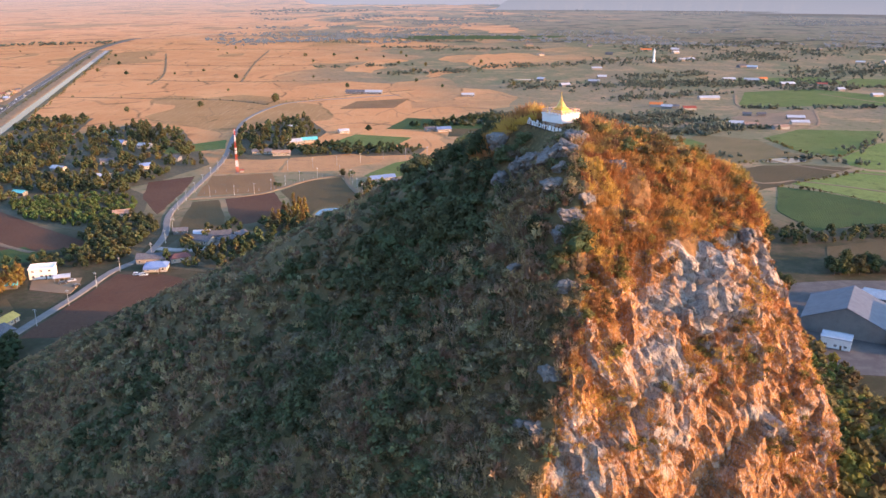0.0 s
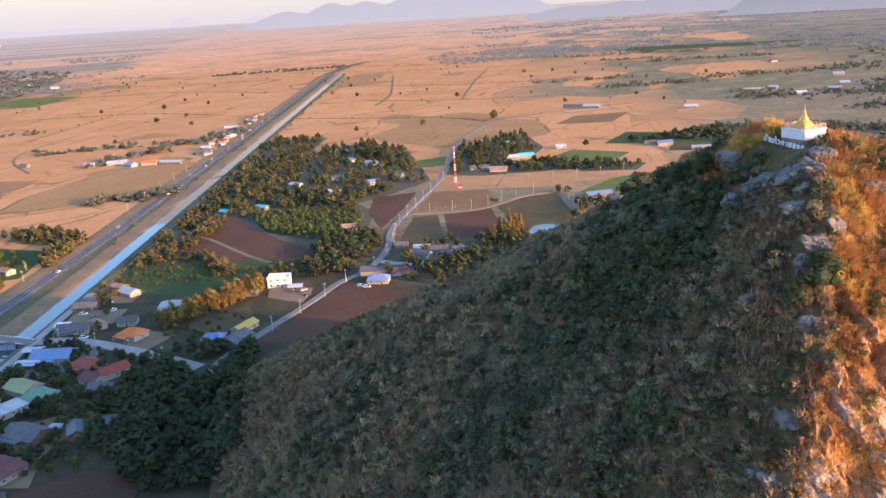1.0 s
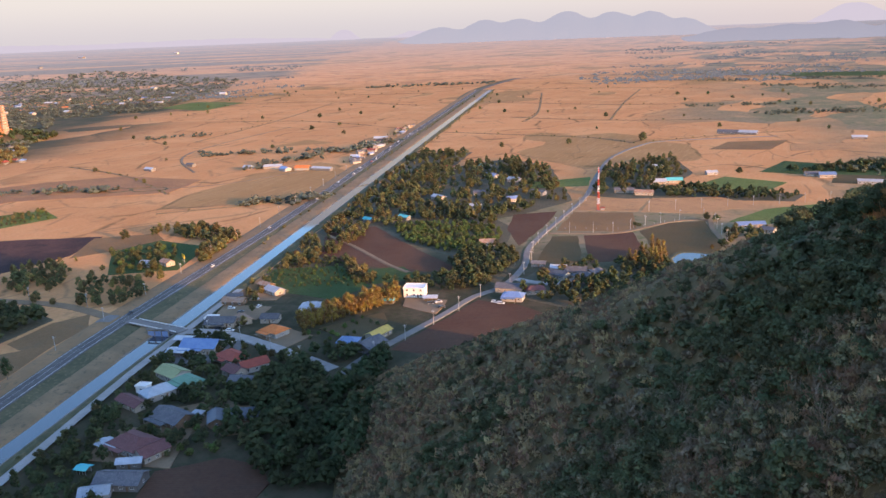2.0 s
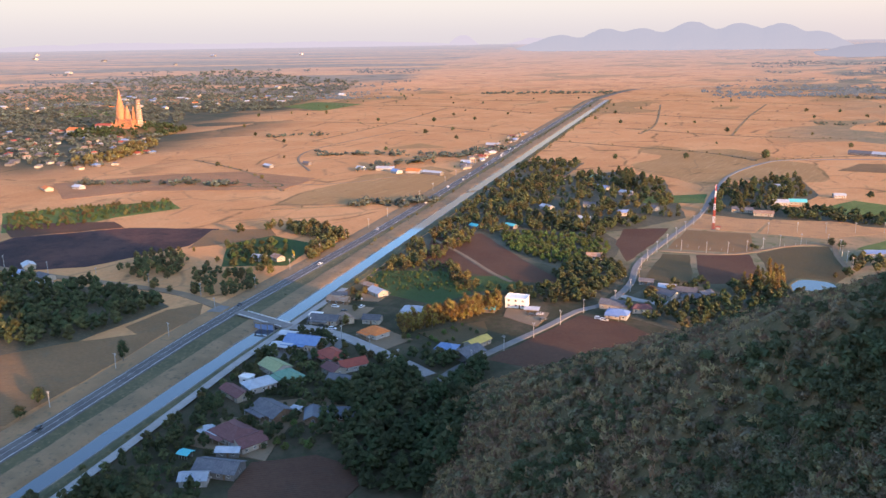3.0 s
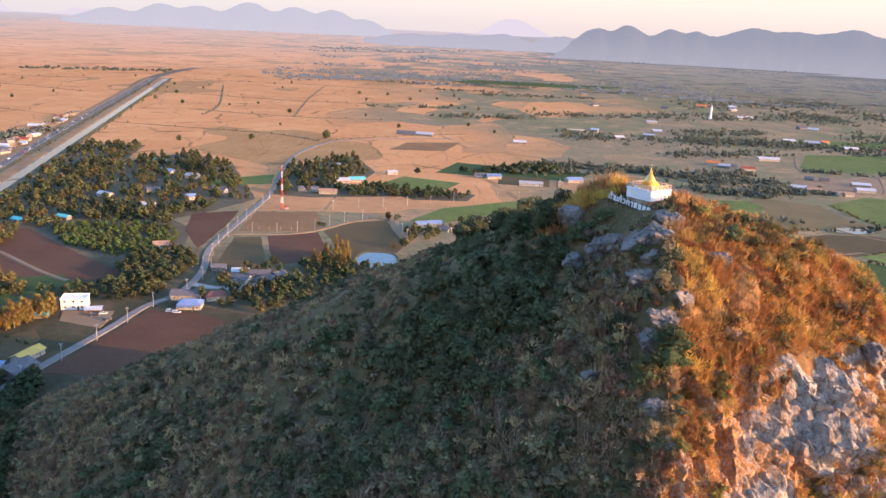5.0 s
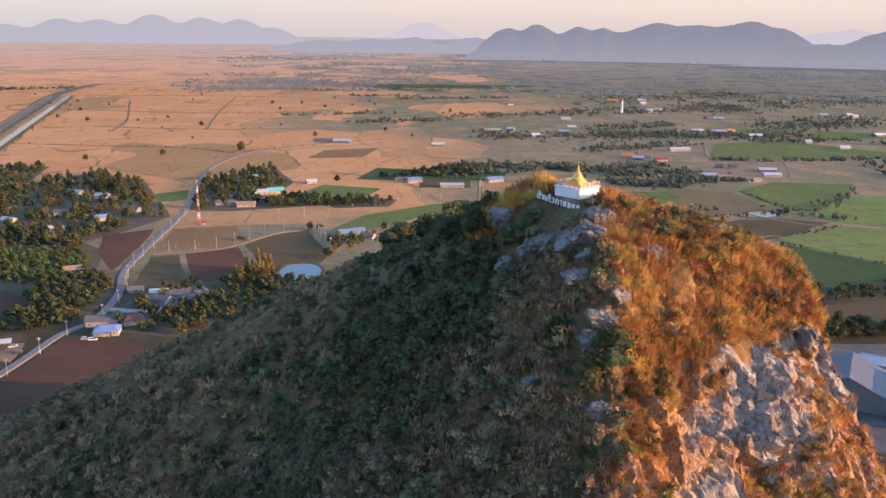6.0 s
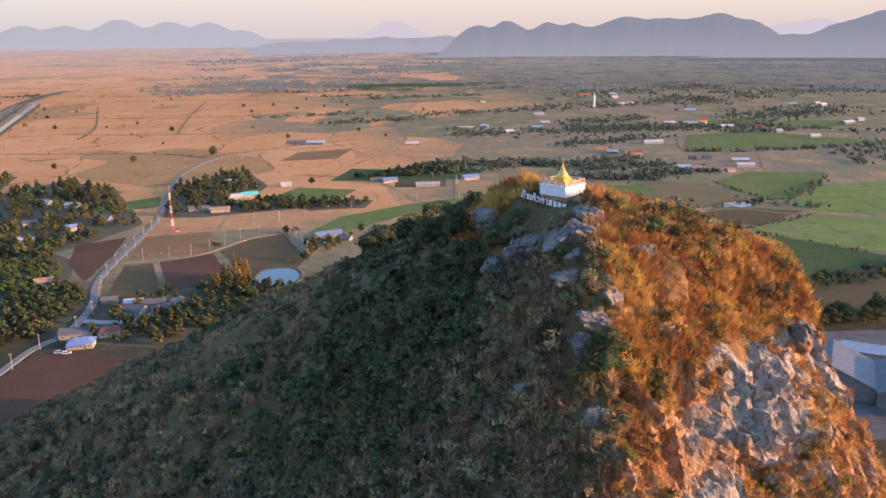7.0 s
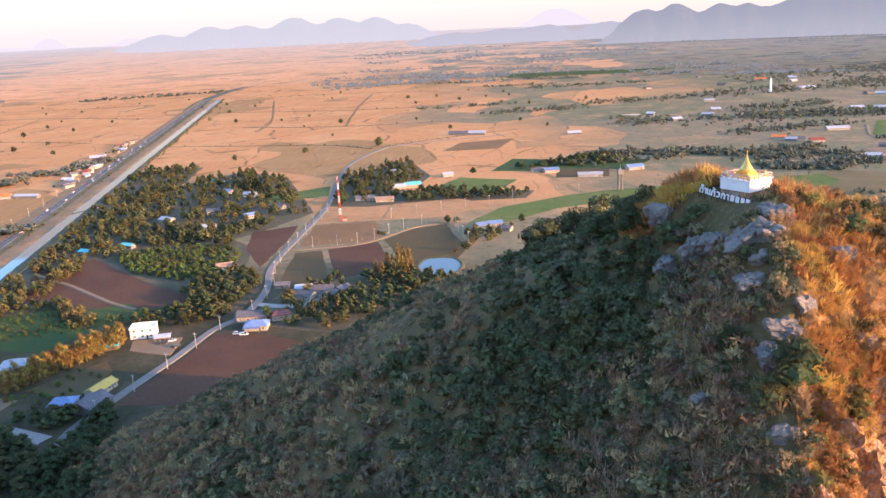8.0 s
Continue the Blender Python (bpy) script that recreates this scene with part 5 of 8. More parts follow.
V, F = plant_set(idx[dry & ~close], T_DRYFAR, 1.6, 2.7, size=low_here)
stuff("dry_scrub", V, F, M_DRY, "dry brown scrub lower on the slope", "scrub")

# the steep flank below the ridge is overgrown more closely
n_try = 5200
sx, sy = rng.uniform(-22, 30, n_try), rng.uniform(72, 150, n_try)
sz = hill_z(sx, sy)
kind_, _ = hill_kind(sx, sy)
idx = np.nonzero((kind_ == 0) & off_rocks(sx, sy, 1.0) & (sz > 20) & (sy < 141))[0]
some = rng.uniform(size=len(idx)) + 0.5 * np.array([noise.noise((x * 0.12, y * 0.12, 6.0)) for x, y in zip(sx[idx], sy[idx])])
for mask, tpl, a, b, mt, name, label in (
    (some < 0.22, T_NEAR, 0.9, 1.9, M_SHRUB_D, "scrub", "low green bushes on the steep flank"),
    ((some >= 0.22) & (some < 0.4), T_NEAR, 0.8, 1.6, M_SHRUB, "scrub", "low olive bushes on the steep flank"),
    ((some >= 0.4) & (some < 0.75), T_DRYF, 0.9, 1.9, M_DRY, "dry_scrub", "withered bushes on the steep flank"),
    (some >= 0.75, T_GRASS, 0.9, 2.0, M_DRY, "dry_grass", "dry grass tufts on the steep flank"),
):
    V, F = plant_set(idx[mask], tpl, a, b)
    stuff(name, V, F, mt, label, "scrub")

# sunlit summit and shoulders: dry grass with green bushes
n_try = 39000
sx, sy = rng.uniform(0, 76, n_try), rng.uniform(78, 190, n_try)
sz = hill_z(sx, sy)
kind_, st_ = hill_kind(sx, sy)
ok = ((kind_ == 1) | ((kind_ == 2) & (sz > 111.5))) & (sz > 60) & (sy < 178) & off_rocks(sx, sy)
ok &= ~((np.abs(sx - 24.0) + np.abs(sy - 150.3)) < np.where(sy < 151, 7.2, 5.0))
idx = np.nonzero(ok)[0]
tone = np.array([noise.noise((x * 0.09, y * 0.09, 7.0)) for x, y in zip(sx[idx], sy[idx])])
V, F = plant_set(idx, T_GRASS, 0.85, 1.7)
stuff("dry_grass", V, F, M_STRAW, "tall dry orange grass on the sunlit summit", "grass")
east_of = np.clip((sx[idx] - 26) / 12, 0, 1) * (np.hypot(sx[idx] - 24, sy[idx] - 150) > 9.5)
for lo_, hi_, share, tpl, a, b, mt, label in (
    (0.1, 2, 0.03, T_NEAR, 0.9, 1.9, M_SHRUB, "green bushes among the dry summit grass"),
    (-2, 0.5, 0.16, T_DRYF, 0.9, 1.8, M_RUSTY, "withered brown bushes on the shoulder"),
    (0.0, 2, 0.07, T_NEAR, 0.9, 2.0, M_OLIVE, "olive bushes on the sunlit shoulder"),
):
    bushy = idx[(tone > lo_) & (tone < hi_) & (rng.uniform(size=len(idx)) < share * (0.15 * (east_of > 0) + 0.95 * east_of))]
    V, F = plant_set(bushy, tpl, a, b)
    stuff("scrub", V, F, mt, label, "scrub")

# golden grass standing in the sun round the shrine
sx = np.r_[rng.uniform(7, 20, 420), rng.uniform(24, 34, 260)]
sy = np.r_[rng.uniform(153, 168, 420), rng.uniform(139, 152, 260)]
sz = hill_z(sx, sy)
idx = np.nonzero((np.abs(sx - 22.9) + np.abs(sy - 150.4) > np.where(sy < 150, 7.6, 4.8)) & (sx * 0.5 + sy > 157.5))[0]
V, F = plant_set(idx, T_GRASS, 1.2, 2.2)
stuff("dry_grass", V, F, M_STRAW, "tall golden grass round the shrine", "grass")
V, F = plant_set(idx[::7], T_DRYF, 0.9, 1.6)
stuff("dry_scrub", V, F, M_STRAW, "golden withered bushes round the shrine", "scrub")

# ledges of the cliff: tufts and a few bushes on the gentler rock
fc = P[HF].mean(1)
fn = np.cross(P[HF[:, 1]] - P[HF[:, 0]], P[HF[:, 3]] - P[HF[:, 0]])
fn /= np.linalg.norm(fn, axis=1)[:, None] + 1e-9
tone = np.array([noise.noise(Vector(p) * 0.11) for p in fc[rocky]])
rc, rn = fc[rocky], fn[rocky]
patch = np.array([noise.fractal(Vector(p) * 0.07 + Vector((5, 0, 0)), 0.9, 2.0, 4) for p in rc])
flat = np.clip((np.abs(rn[:, 2]) - 0.25) / 0.3, 0, 1)
grassy = np.clip(patch * 4.5 + 0.3, 0, 1) * (0.6 + 0.4 * flat) * (0.7 + 1.3 * np.clip((rc[:, 2] - 102) / 10, 0, 1))
sel = np.nonzero(rng.uniform(size=len(rc)) < np.clip(grassy * 1.3, 0.004, 0.9))[0]
V, F = spread_copies(T_GRASS, rc[sel] - [0, 0, .1], rng.integers(0, 4, len(sel)), rng.uniform(0.55, 1.25, len(sel)), rng.uniform(0, 6.3, len(sel)))
stuff("dry_grass", V, F, M_STRAW, "dry orange grass tufts on cliff ledges", "grass")
for share, tpl, a, b, mt, label in ((0.20, T_DRYF, 0.7, 1.6, M_RUSTY, "withered brown bushes on the cliff ledges"), (0.06, T_NEAR, 0.8, 1.8, M_OLIVE, "olive bushes rooted in the cliff")):
    sel = np.nonzero(rng.uniform(size=len(rc)) < share * grassy)[0]
    V, F = spread_copies(tpl, rc[sel] - [0, 0, .15], rng.integers(0, 5, len(sel)), rng.uniform(a, b, len(sel)), rng.uniform(0, 6.3, len(sel)))
    stuff("scrub", V, F, mt, label, "scrub")


# ---- trees ----
def tree_parts(r, height, width, form):
    """Trunk with limbs, and a crown of leaf lobes, for one tree form."""
    bm = bmesh.new()
    lobes = []
    bare = {"round": 0.2, "tall": 0.28, "narrow": 0.1, "feather": 0.12}[form]
    top = height * (0.55 if form == "round" else 0.85)
    r0 = 0.028 * height
    bend = [Vector((0, 0, -0.3))] + [Vector((r.uniform(-.12, .12) * width * k, r.uniform(-.12, .12) * width * k, top * k)) for k in (0.35, 0.7, 1.0)]
    for k in range(3):
        rod(bm, bend[k], bend[k + 1], r0 * (1 - 0.28 * k), r0 * (1 - 0.28 * (k + 1)), 6)
    count = {"round": 9, "tall": 9, "narrow": 8, "feather": 10}[form]
    for k in range(count):
        a = k * 2.4 + r.uniform(-.4, .4)
        h = height * (bare + (0.93 - bare) * (k + 0.6) / count)
        shape = math.sin(math.pi * min(1, (h / height - bare + 0.22) / (1.22 - bare))) if form != "feather" else 1.1 * (1.05 - h / height)
        reach = width * 0.5 * shape * r.uniform(0.45, 0.8)
        p = Vector((math.cos(a) * reach, math.sin(a) * reach, h))
        z0 = min(h * 0.8, top * 0.95)
        rod(bm, (0, 0, z0 * 0.9), p, r0 * 0.42, r0 * 0.12, 4)
        q = width * r.uniform(0.25, 0.36) * (0.6 + 0.5 * shape)
        lobes.append((p, (q, q, q * (0.8 if form == "round" else 1.15))))
    lobes.append((Vector((0, 0, height * 0.84)), (width * 0.24, width * 0.24, height * 0.15)))
    return bm, lobes


TREES, FORMS = {}, {}
for key, form, mt, height, width, n, leaf in (
    ("green_a", "round", "green", 8.0, 7.5, 380, 0.8), ("green_b", "round", "green", 7.0, 6.2, 340, 0.76), ("dark_a", "round", "dark", 8.5, 7.6, 380, 0.8),
    ("dark_b", "tall", "dark", 10.5, 5.8, 360, 0.78), ("tall_a", "tall", "green", 12.0, 5.5, 360, 0.76), ("gold_a", "round", "gold", 7.2, 6.2, 340, 0.74),
    ("gold_b", "tall", "gold", 9.0, 5.0, 330, 0.72), ("row", "narrow", "amber", 8.0, 4.2, 300, 0.5), ("casuarina", "feather", "amber", 15.0, 6.0, 420, 0.5),
    ("sunbush", "round", "lime", 4.4, 5.0, 300, 0.56), ("lush", "round", "lush", 4.6, 4.8, 260, 0.62), ("low", "round", "green", 4.0, 4.6, 240, 0.6),
):
    rr = random.Random(len(TREES) + 5)
    bm, lobes = tree_parts(rr, height, width, form)
    V, F = dense_cloud(rng, lobes, int(n * 2.0), leaf * 0.56, 1.5, 0.3, 0.74)
    TREES[key] = (bm_mesh("trunk", bm, M_BARK), mesh_np("crown", V, F, M_LEAF[mt]))
    Vl, Fl = dense_cloud(rng, lobes, int(n * 0.3), leaf * 0.62, 1.4, 0.22, 0.82)
    FORMS[key] = (Vl, Fl, mt)
WORDS = {
    "green_a": ("spreading green broadleaf tree", "tree"), "green_b": ("rounded green broadleaf tree", "tree"), "dark_a": ("dense dark green broadleaf tree in shade", "tree"),
    "dark_b": ("tall dark green tree with a narrow crown", "tree"), "tall_a": ("tall thin green tree with a high crown", "tree"), "gold_a": ("rounded tree with yellowing sunlit leaves", "tree"),
    "gold_b": ("upright tree with yellowing sunlit leaves", "tree"), "row": ("narrow golden tree in a planted row", "tree"), "casuarina": ("tall feathery golden tree beside the pond", "tree"),
    "sunbush": ("low sunlit yellow-green bushy tree", "tree"), "lush": ("low bright green orchard tree", "tree"), "low": ("low green bush-like tree", "tree"),
}
SEEDED = {}


def tree(key, x, y, size, turn, group, where, z=0.0):
    if key not in SEEDED:
        ob = thing("tree", Matrix.Identity(4), "", "")
        part("trunk", TREES[key][0], ob)
        part("crown", TREES[key][1], ob)
        SEEDED[key] = ob
        first = ob
    else:
        first = copy_thing(SEEDED[key], Matrix.Identity(4))
        first.scale = (1, 1, 1)
    first.matrix_basis = Matrix.LocRotScale((x, y, z), Euler((0, 0, turn)), (size, size, size * rnd.uniform(0.88, 1.15)))
    words = (WORDS[key][0] + " " + where).split()
    return tagged(first, " ".join(words[:12] if len(words) <= 12 else WORDS[key][0].split()), "tree", group)


AVOID = [(x, y, 5.0) for key in ("east", "village", "hamlet") for x, y in smooth_line(ROADS[key], 6)]
AVOID += [(*canal_at(s, lane_off(s)), 3.6) for s in range(-480, 60, 5)]
AVOID += [(*canal_at(s, basin(s)), 8.0) for s in range(-480, 700, 8)]
AVOID += [(*canal_at(s, highway_off(s)), 8.0) for s in range(-480, 700, 8)]


def clear(x, y):
    return not any(abs(x - a) < q and abs(y - b) < q for a, b, q in AVOID)


def grove(poly, n, gap, keys, group, where, lo=0.75, hi=1.25):
    """Trees that can be told apart, each a thing of its own."""
    for x, y in scatter(poly, n, gap, rnd):
        if clear(x, y):
            z = max(0.0, float(hill_z(x, y)) - 0.3)
            tree(rnd.choice(keys), x, y, rnd.uniform(lo, hi), rnd.uniform(0, 6.28), group, where, z)


THICKET = {}


def thicket(poly, n, gap, keys, lo=0.75, hi=1.25):
    """Trees that grow together into a mass; joined by leaf colour at the end."""
    for x, y in scatter(poly, n, gap, rnd):
        if clear(x, y):
            z = max(0.0, float(hill_z(x, y)) - 0.3)
            THICKET.setdefault(rnd.choice(keys), []).append((x, y, z, rnd.uniform(lo, hi), rnd.uniform(0, 6.28)))


def close_thickets():
    by_leaf = {}
    for key, rows in THICKET.items():
        V, F, mt = FORMS[key]
        a = np.array(rows)
        v, f = spread_copies([(V, F)], a[:, :3], np.zeros(len(a), int), a[:, 3], a[:, 4])
        by_leaf.setdefault(mt, []).append((v, f))
    words = {"green": "green trees grown together around the village", "dark": "dense dark green trees in the shade", "gold": "olive-gold sunlit trees in clumps", "lush": "bright green orchard trees in clumps", "amber": "golden sunlit trees in clumps", "lime": "yellow-green sunlit bushy trees at the cliff's foot"}
    for mt, sets in by_leaf.items():
        base, vs, fs = 0, [], []
        for v, f in sets:
            vs.append(v)
            fs.append(f + base)
            base += len(v)
        stuff("trees", np.concatenate(vs), np.concatenate(fs), M_LEAF[mt], words[mt], "trees")


# ---- buildings ----
def gable_roof(bm, w, d, z, rise_, over, hip=0.0):
    """A solid gable or hip roof slab over a w x d plan."""
    x, y = w / 2 + over, d / 2 + over
    zr = z + rise_
    e = z - over * rise_ / (d / 2)
    rx = x - hip * (d / 2 + over)
    t = 0.16
    a = [bm.verts.new(p) for p in ((-x, -y, e), (x, -y, e), (x, y, e), (-x, y, e), (-rx, 0, zr), (rx, 0, zr))]
    b = [bm.verts.new((v.co.x, v.co.y, v.co.z - t)) for v in a]
    for q in ((0, 1, 5, 4), (2, 3, 4, 5), (3, 0, 4), (1, 2, 5)):
        if len(q) == 3 and hip <= 0.01:
            continue
        bm.faces.new([a[i] for i in q])
        bm.faces.new([b[i] for i in q][::-1])
    if hip <= 0.01:
        for q in ((0, 4), (4, 3), (2, 5), (5, 1)):
            bm.faces.new((a[q[0]], a[q[1]], b[q[1]], b[q[0]]))
        for q in ((1, 0), (3, 2)):
            bm.faces.new((a[q[0]], a[q[1]], b[q[1]], b[q[0]]))
    else:
        for q in ((1, 0), (2, 1), (3, 2), (0, 3)):
            bm.faces.new((a[q[0]], a[q[1]], b[q[1]], b[q[0]]))


def wall_shell(bm, w, d, h, gable=0.0):
    """The walls as one closed shell, with gable ends where asked."""
    end = [(-d / 2, -.3), (d / 2, -.3), (d / 2, h)] + ([(0, h + gable * 0.93)] if gable > 0 else []) + [(-d / 2, h)]
    v = [[bm.verts.new((x, y, z)) for y, z in end] for x in (-w / 2, w / 2)]
    bm.faces.new(v[0][::-1])
    bm.faces.new(v[1])
    n = len(end)
    for i in range(n):
        bm.faces.new((v[0][i], v[0][(i + 1) % n], v[1][(i + 1) % n], v[1][i]))


def window_part(house, x, y, z, w, h, face):
    """A framed window set 3 cm proud of the wall; face: 'x' or 'y' and sign."""
    axis, s = face
    bm = bmesh.new()
    f, g = 0.08, 0.05
    for a0, a1, z0, z1 in ((-w / 2, w / 2, 0, f), (-w / 2, w / 2, h - f, h), (-w / 2, -w / 2 + f, f, h - f), (w / 2 - f, w / 2, f, h - f), (-f / 2, f / 2, f, h - f)):
        if axis == "y":
            box(bm, x + a0, x + a1, *sorted((y, y + s * g)), z + z0, z + z1)
        else:
            box(bm, *sorted((x, x + s * g)), y + a0, y + a1, z + z0, z + z1)
    fr = part("window", bm, house, material=M_WHITE)
    bm = bmesh.new()
    if axis == "y":
        box(bm, x - w / 2 + f, x + w / 2 - f, *sorted((y, y + s * .02)), z + f, z + h - f)
    else:
        box(bm, *sorted((x, x + s * .02)), y - w / 2 + f, y + w / 2 - f, z + f, z + h - f)
    part("pane", bm, fr, material=M_GLASS_DARK)


def door_part(house, x, y, face):
    axis, s = face
    bm = bmesh.new()
    if axis == "y":
        box(bm, x - .45, x + .45, *sorted((y, y + s * .05)), 0, 2.05, 0.02)
    else:
        box(bm, *sorted((x, x + s * .05)), y - .45, y + .45, 0, 2.05, 0.02)
    part("door", bm, house, material=M_WOOD)




def house(x, y, w, d, h, roof, style, turn, label, wall=None, porch=False, windows=True, category="house", group=""):
    w, d = w * 1.1, d * 1.1
    AVOID.append((x, y, max(w, d) * (0.52 if y < 560 else 0.8)))
    ob = thing(category.replace(" ", "_"), pose(x, y, 0, 0, 0, turn), label, category, group)
    wall = M_WALL if wall in (None, M_WHITE) and style != "flat" else wall
    up = {"gable": 0.22, "hip": 0.2, "shed": 0.14, "flat": 0.0}[style] * d
    if style == "shed":
        for i in range(4):
            for s in (-1, 1):
                bm = bmesh.new()
                rod(bm, (-w / 2 + .3 + i * (w - .6) / 3, s * (d / 2 - .3), -.3), (-w / 2 + .3 + i * (w - .6) / 3, s * (d / 2 - .3), h), .1, .1, 6)
                part("post", bm, ob, material=M_POLE)
        bm = bmesh.new()
        box(bm, -w / 2 + .4, w / 2 - .4, d / 2 - .6, d / 2 - .45, -.3, h - .1)
        part("back_wall", bm, ob, material=wall)
    else:
        bm = bmesh.new()
        wall_shell(bm, w, d, h, up if style == "gable" else 0)
        part("wall", bm, ob, material=wall)
    bm = bmesh.new()
    if style == "flat":
        box(bm, -w / 2 - .3, w / 2 + .3, -d / 2 - .3, d / 2 + .3, h, h + .22, .03)
        for a in (((-w / 2 - .3), (w / 2 + .3), -d / 2 - .3, -d / 2 - .1), (-w / 2 - .3, w / 2 + .3, d / 2 + .1, d / 2 + .3), (-w / 2 - .3, -w / 2 - .1, -d / 2 - .1, d / 2 + .1), (w / 2 + .1, w / 2 + .3, -d / 2 - .1, d / 2 + .1)):
            box(bm, *a, h + .22, h + .6)
    else:
        gable_roof(bm, w, d, h + .05, up, 0.6, {"hip": 0.75}.get(style, 0.0))
    rf = part("roof", bm, ob, material=roof)
    if style in ("gable", "hip") and w > 7:
        bm = bmesh.new()
        rl = (w / 2 + .6) - (0.75 * (d / 2 + .6) if style == "hip" else 0)
        box(bm, -rl, rl, -.14, .14, h + .05 + up - .05, h + .05 + up + .12)
        part("ridge_cap", bm, rf, material=roof)
    if windows and style != "shed":
        n = max(1, int(w / 3.4))
        for fl in range(2 if h > 5 else 1):
            for i in range(n):
                wx = -w / 2 + (i + 0.5) * w / n
                window_part(ob, wx, -d / 2, 1.0 + 3 * fl, 1.3, 1.2, ("y", -1))
                if i % 2 == 0:
                    window_part(ob, wx, d / 2, 1.0 + 3 * fl, 1.3, 1.2, ("y", 1))
            window_part(ob, -w / 2, 0, 1.0 + 3 * fl, 1.3, 1.2, ("x", -1))
            window_part(ob, w / 2, 0, 1.0 + 3 * fl, 1.3, 1.2, ("x", 1))
        door_part(ob, w / 2 - w / n + .2 if n > 1 else w / 4, -d / 2, ("y", -1))
    if porch:
        pm = bmesh.new()
        box(pm, -w / 2 - .2, w / 2 * .4, -d / 2 - 3.2, -d / 2 - .62, h - .55, h - .42)
        part("porch_roof", pm, ob, material=roof)
        for px in (-w / 2 + .1, w / 2 * .4 - .2):
            pm = bmesh.new()
            rod(pm, (px, -d / 2 - 3, -.3), (px, -d / 2 - 3, h - .55), .09, .09, 6)
            part("porch_post", pm, ob, material=M_POLE)
    return ob


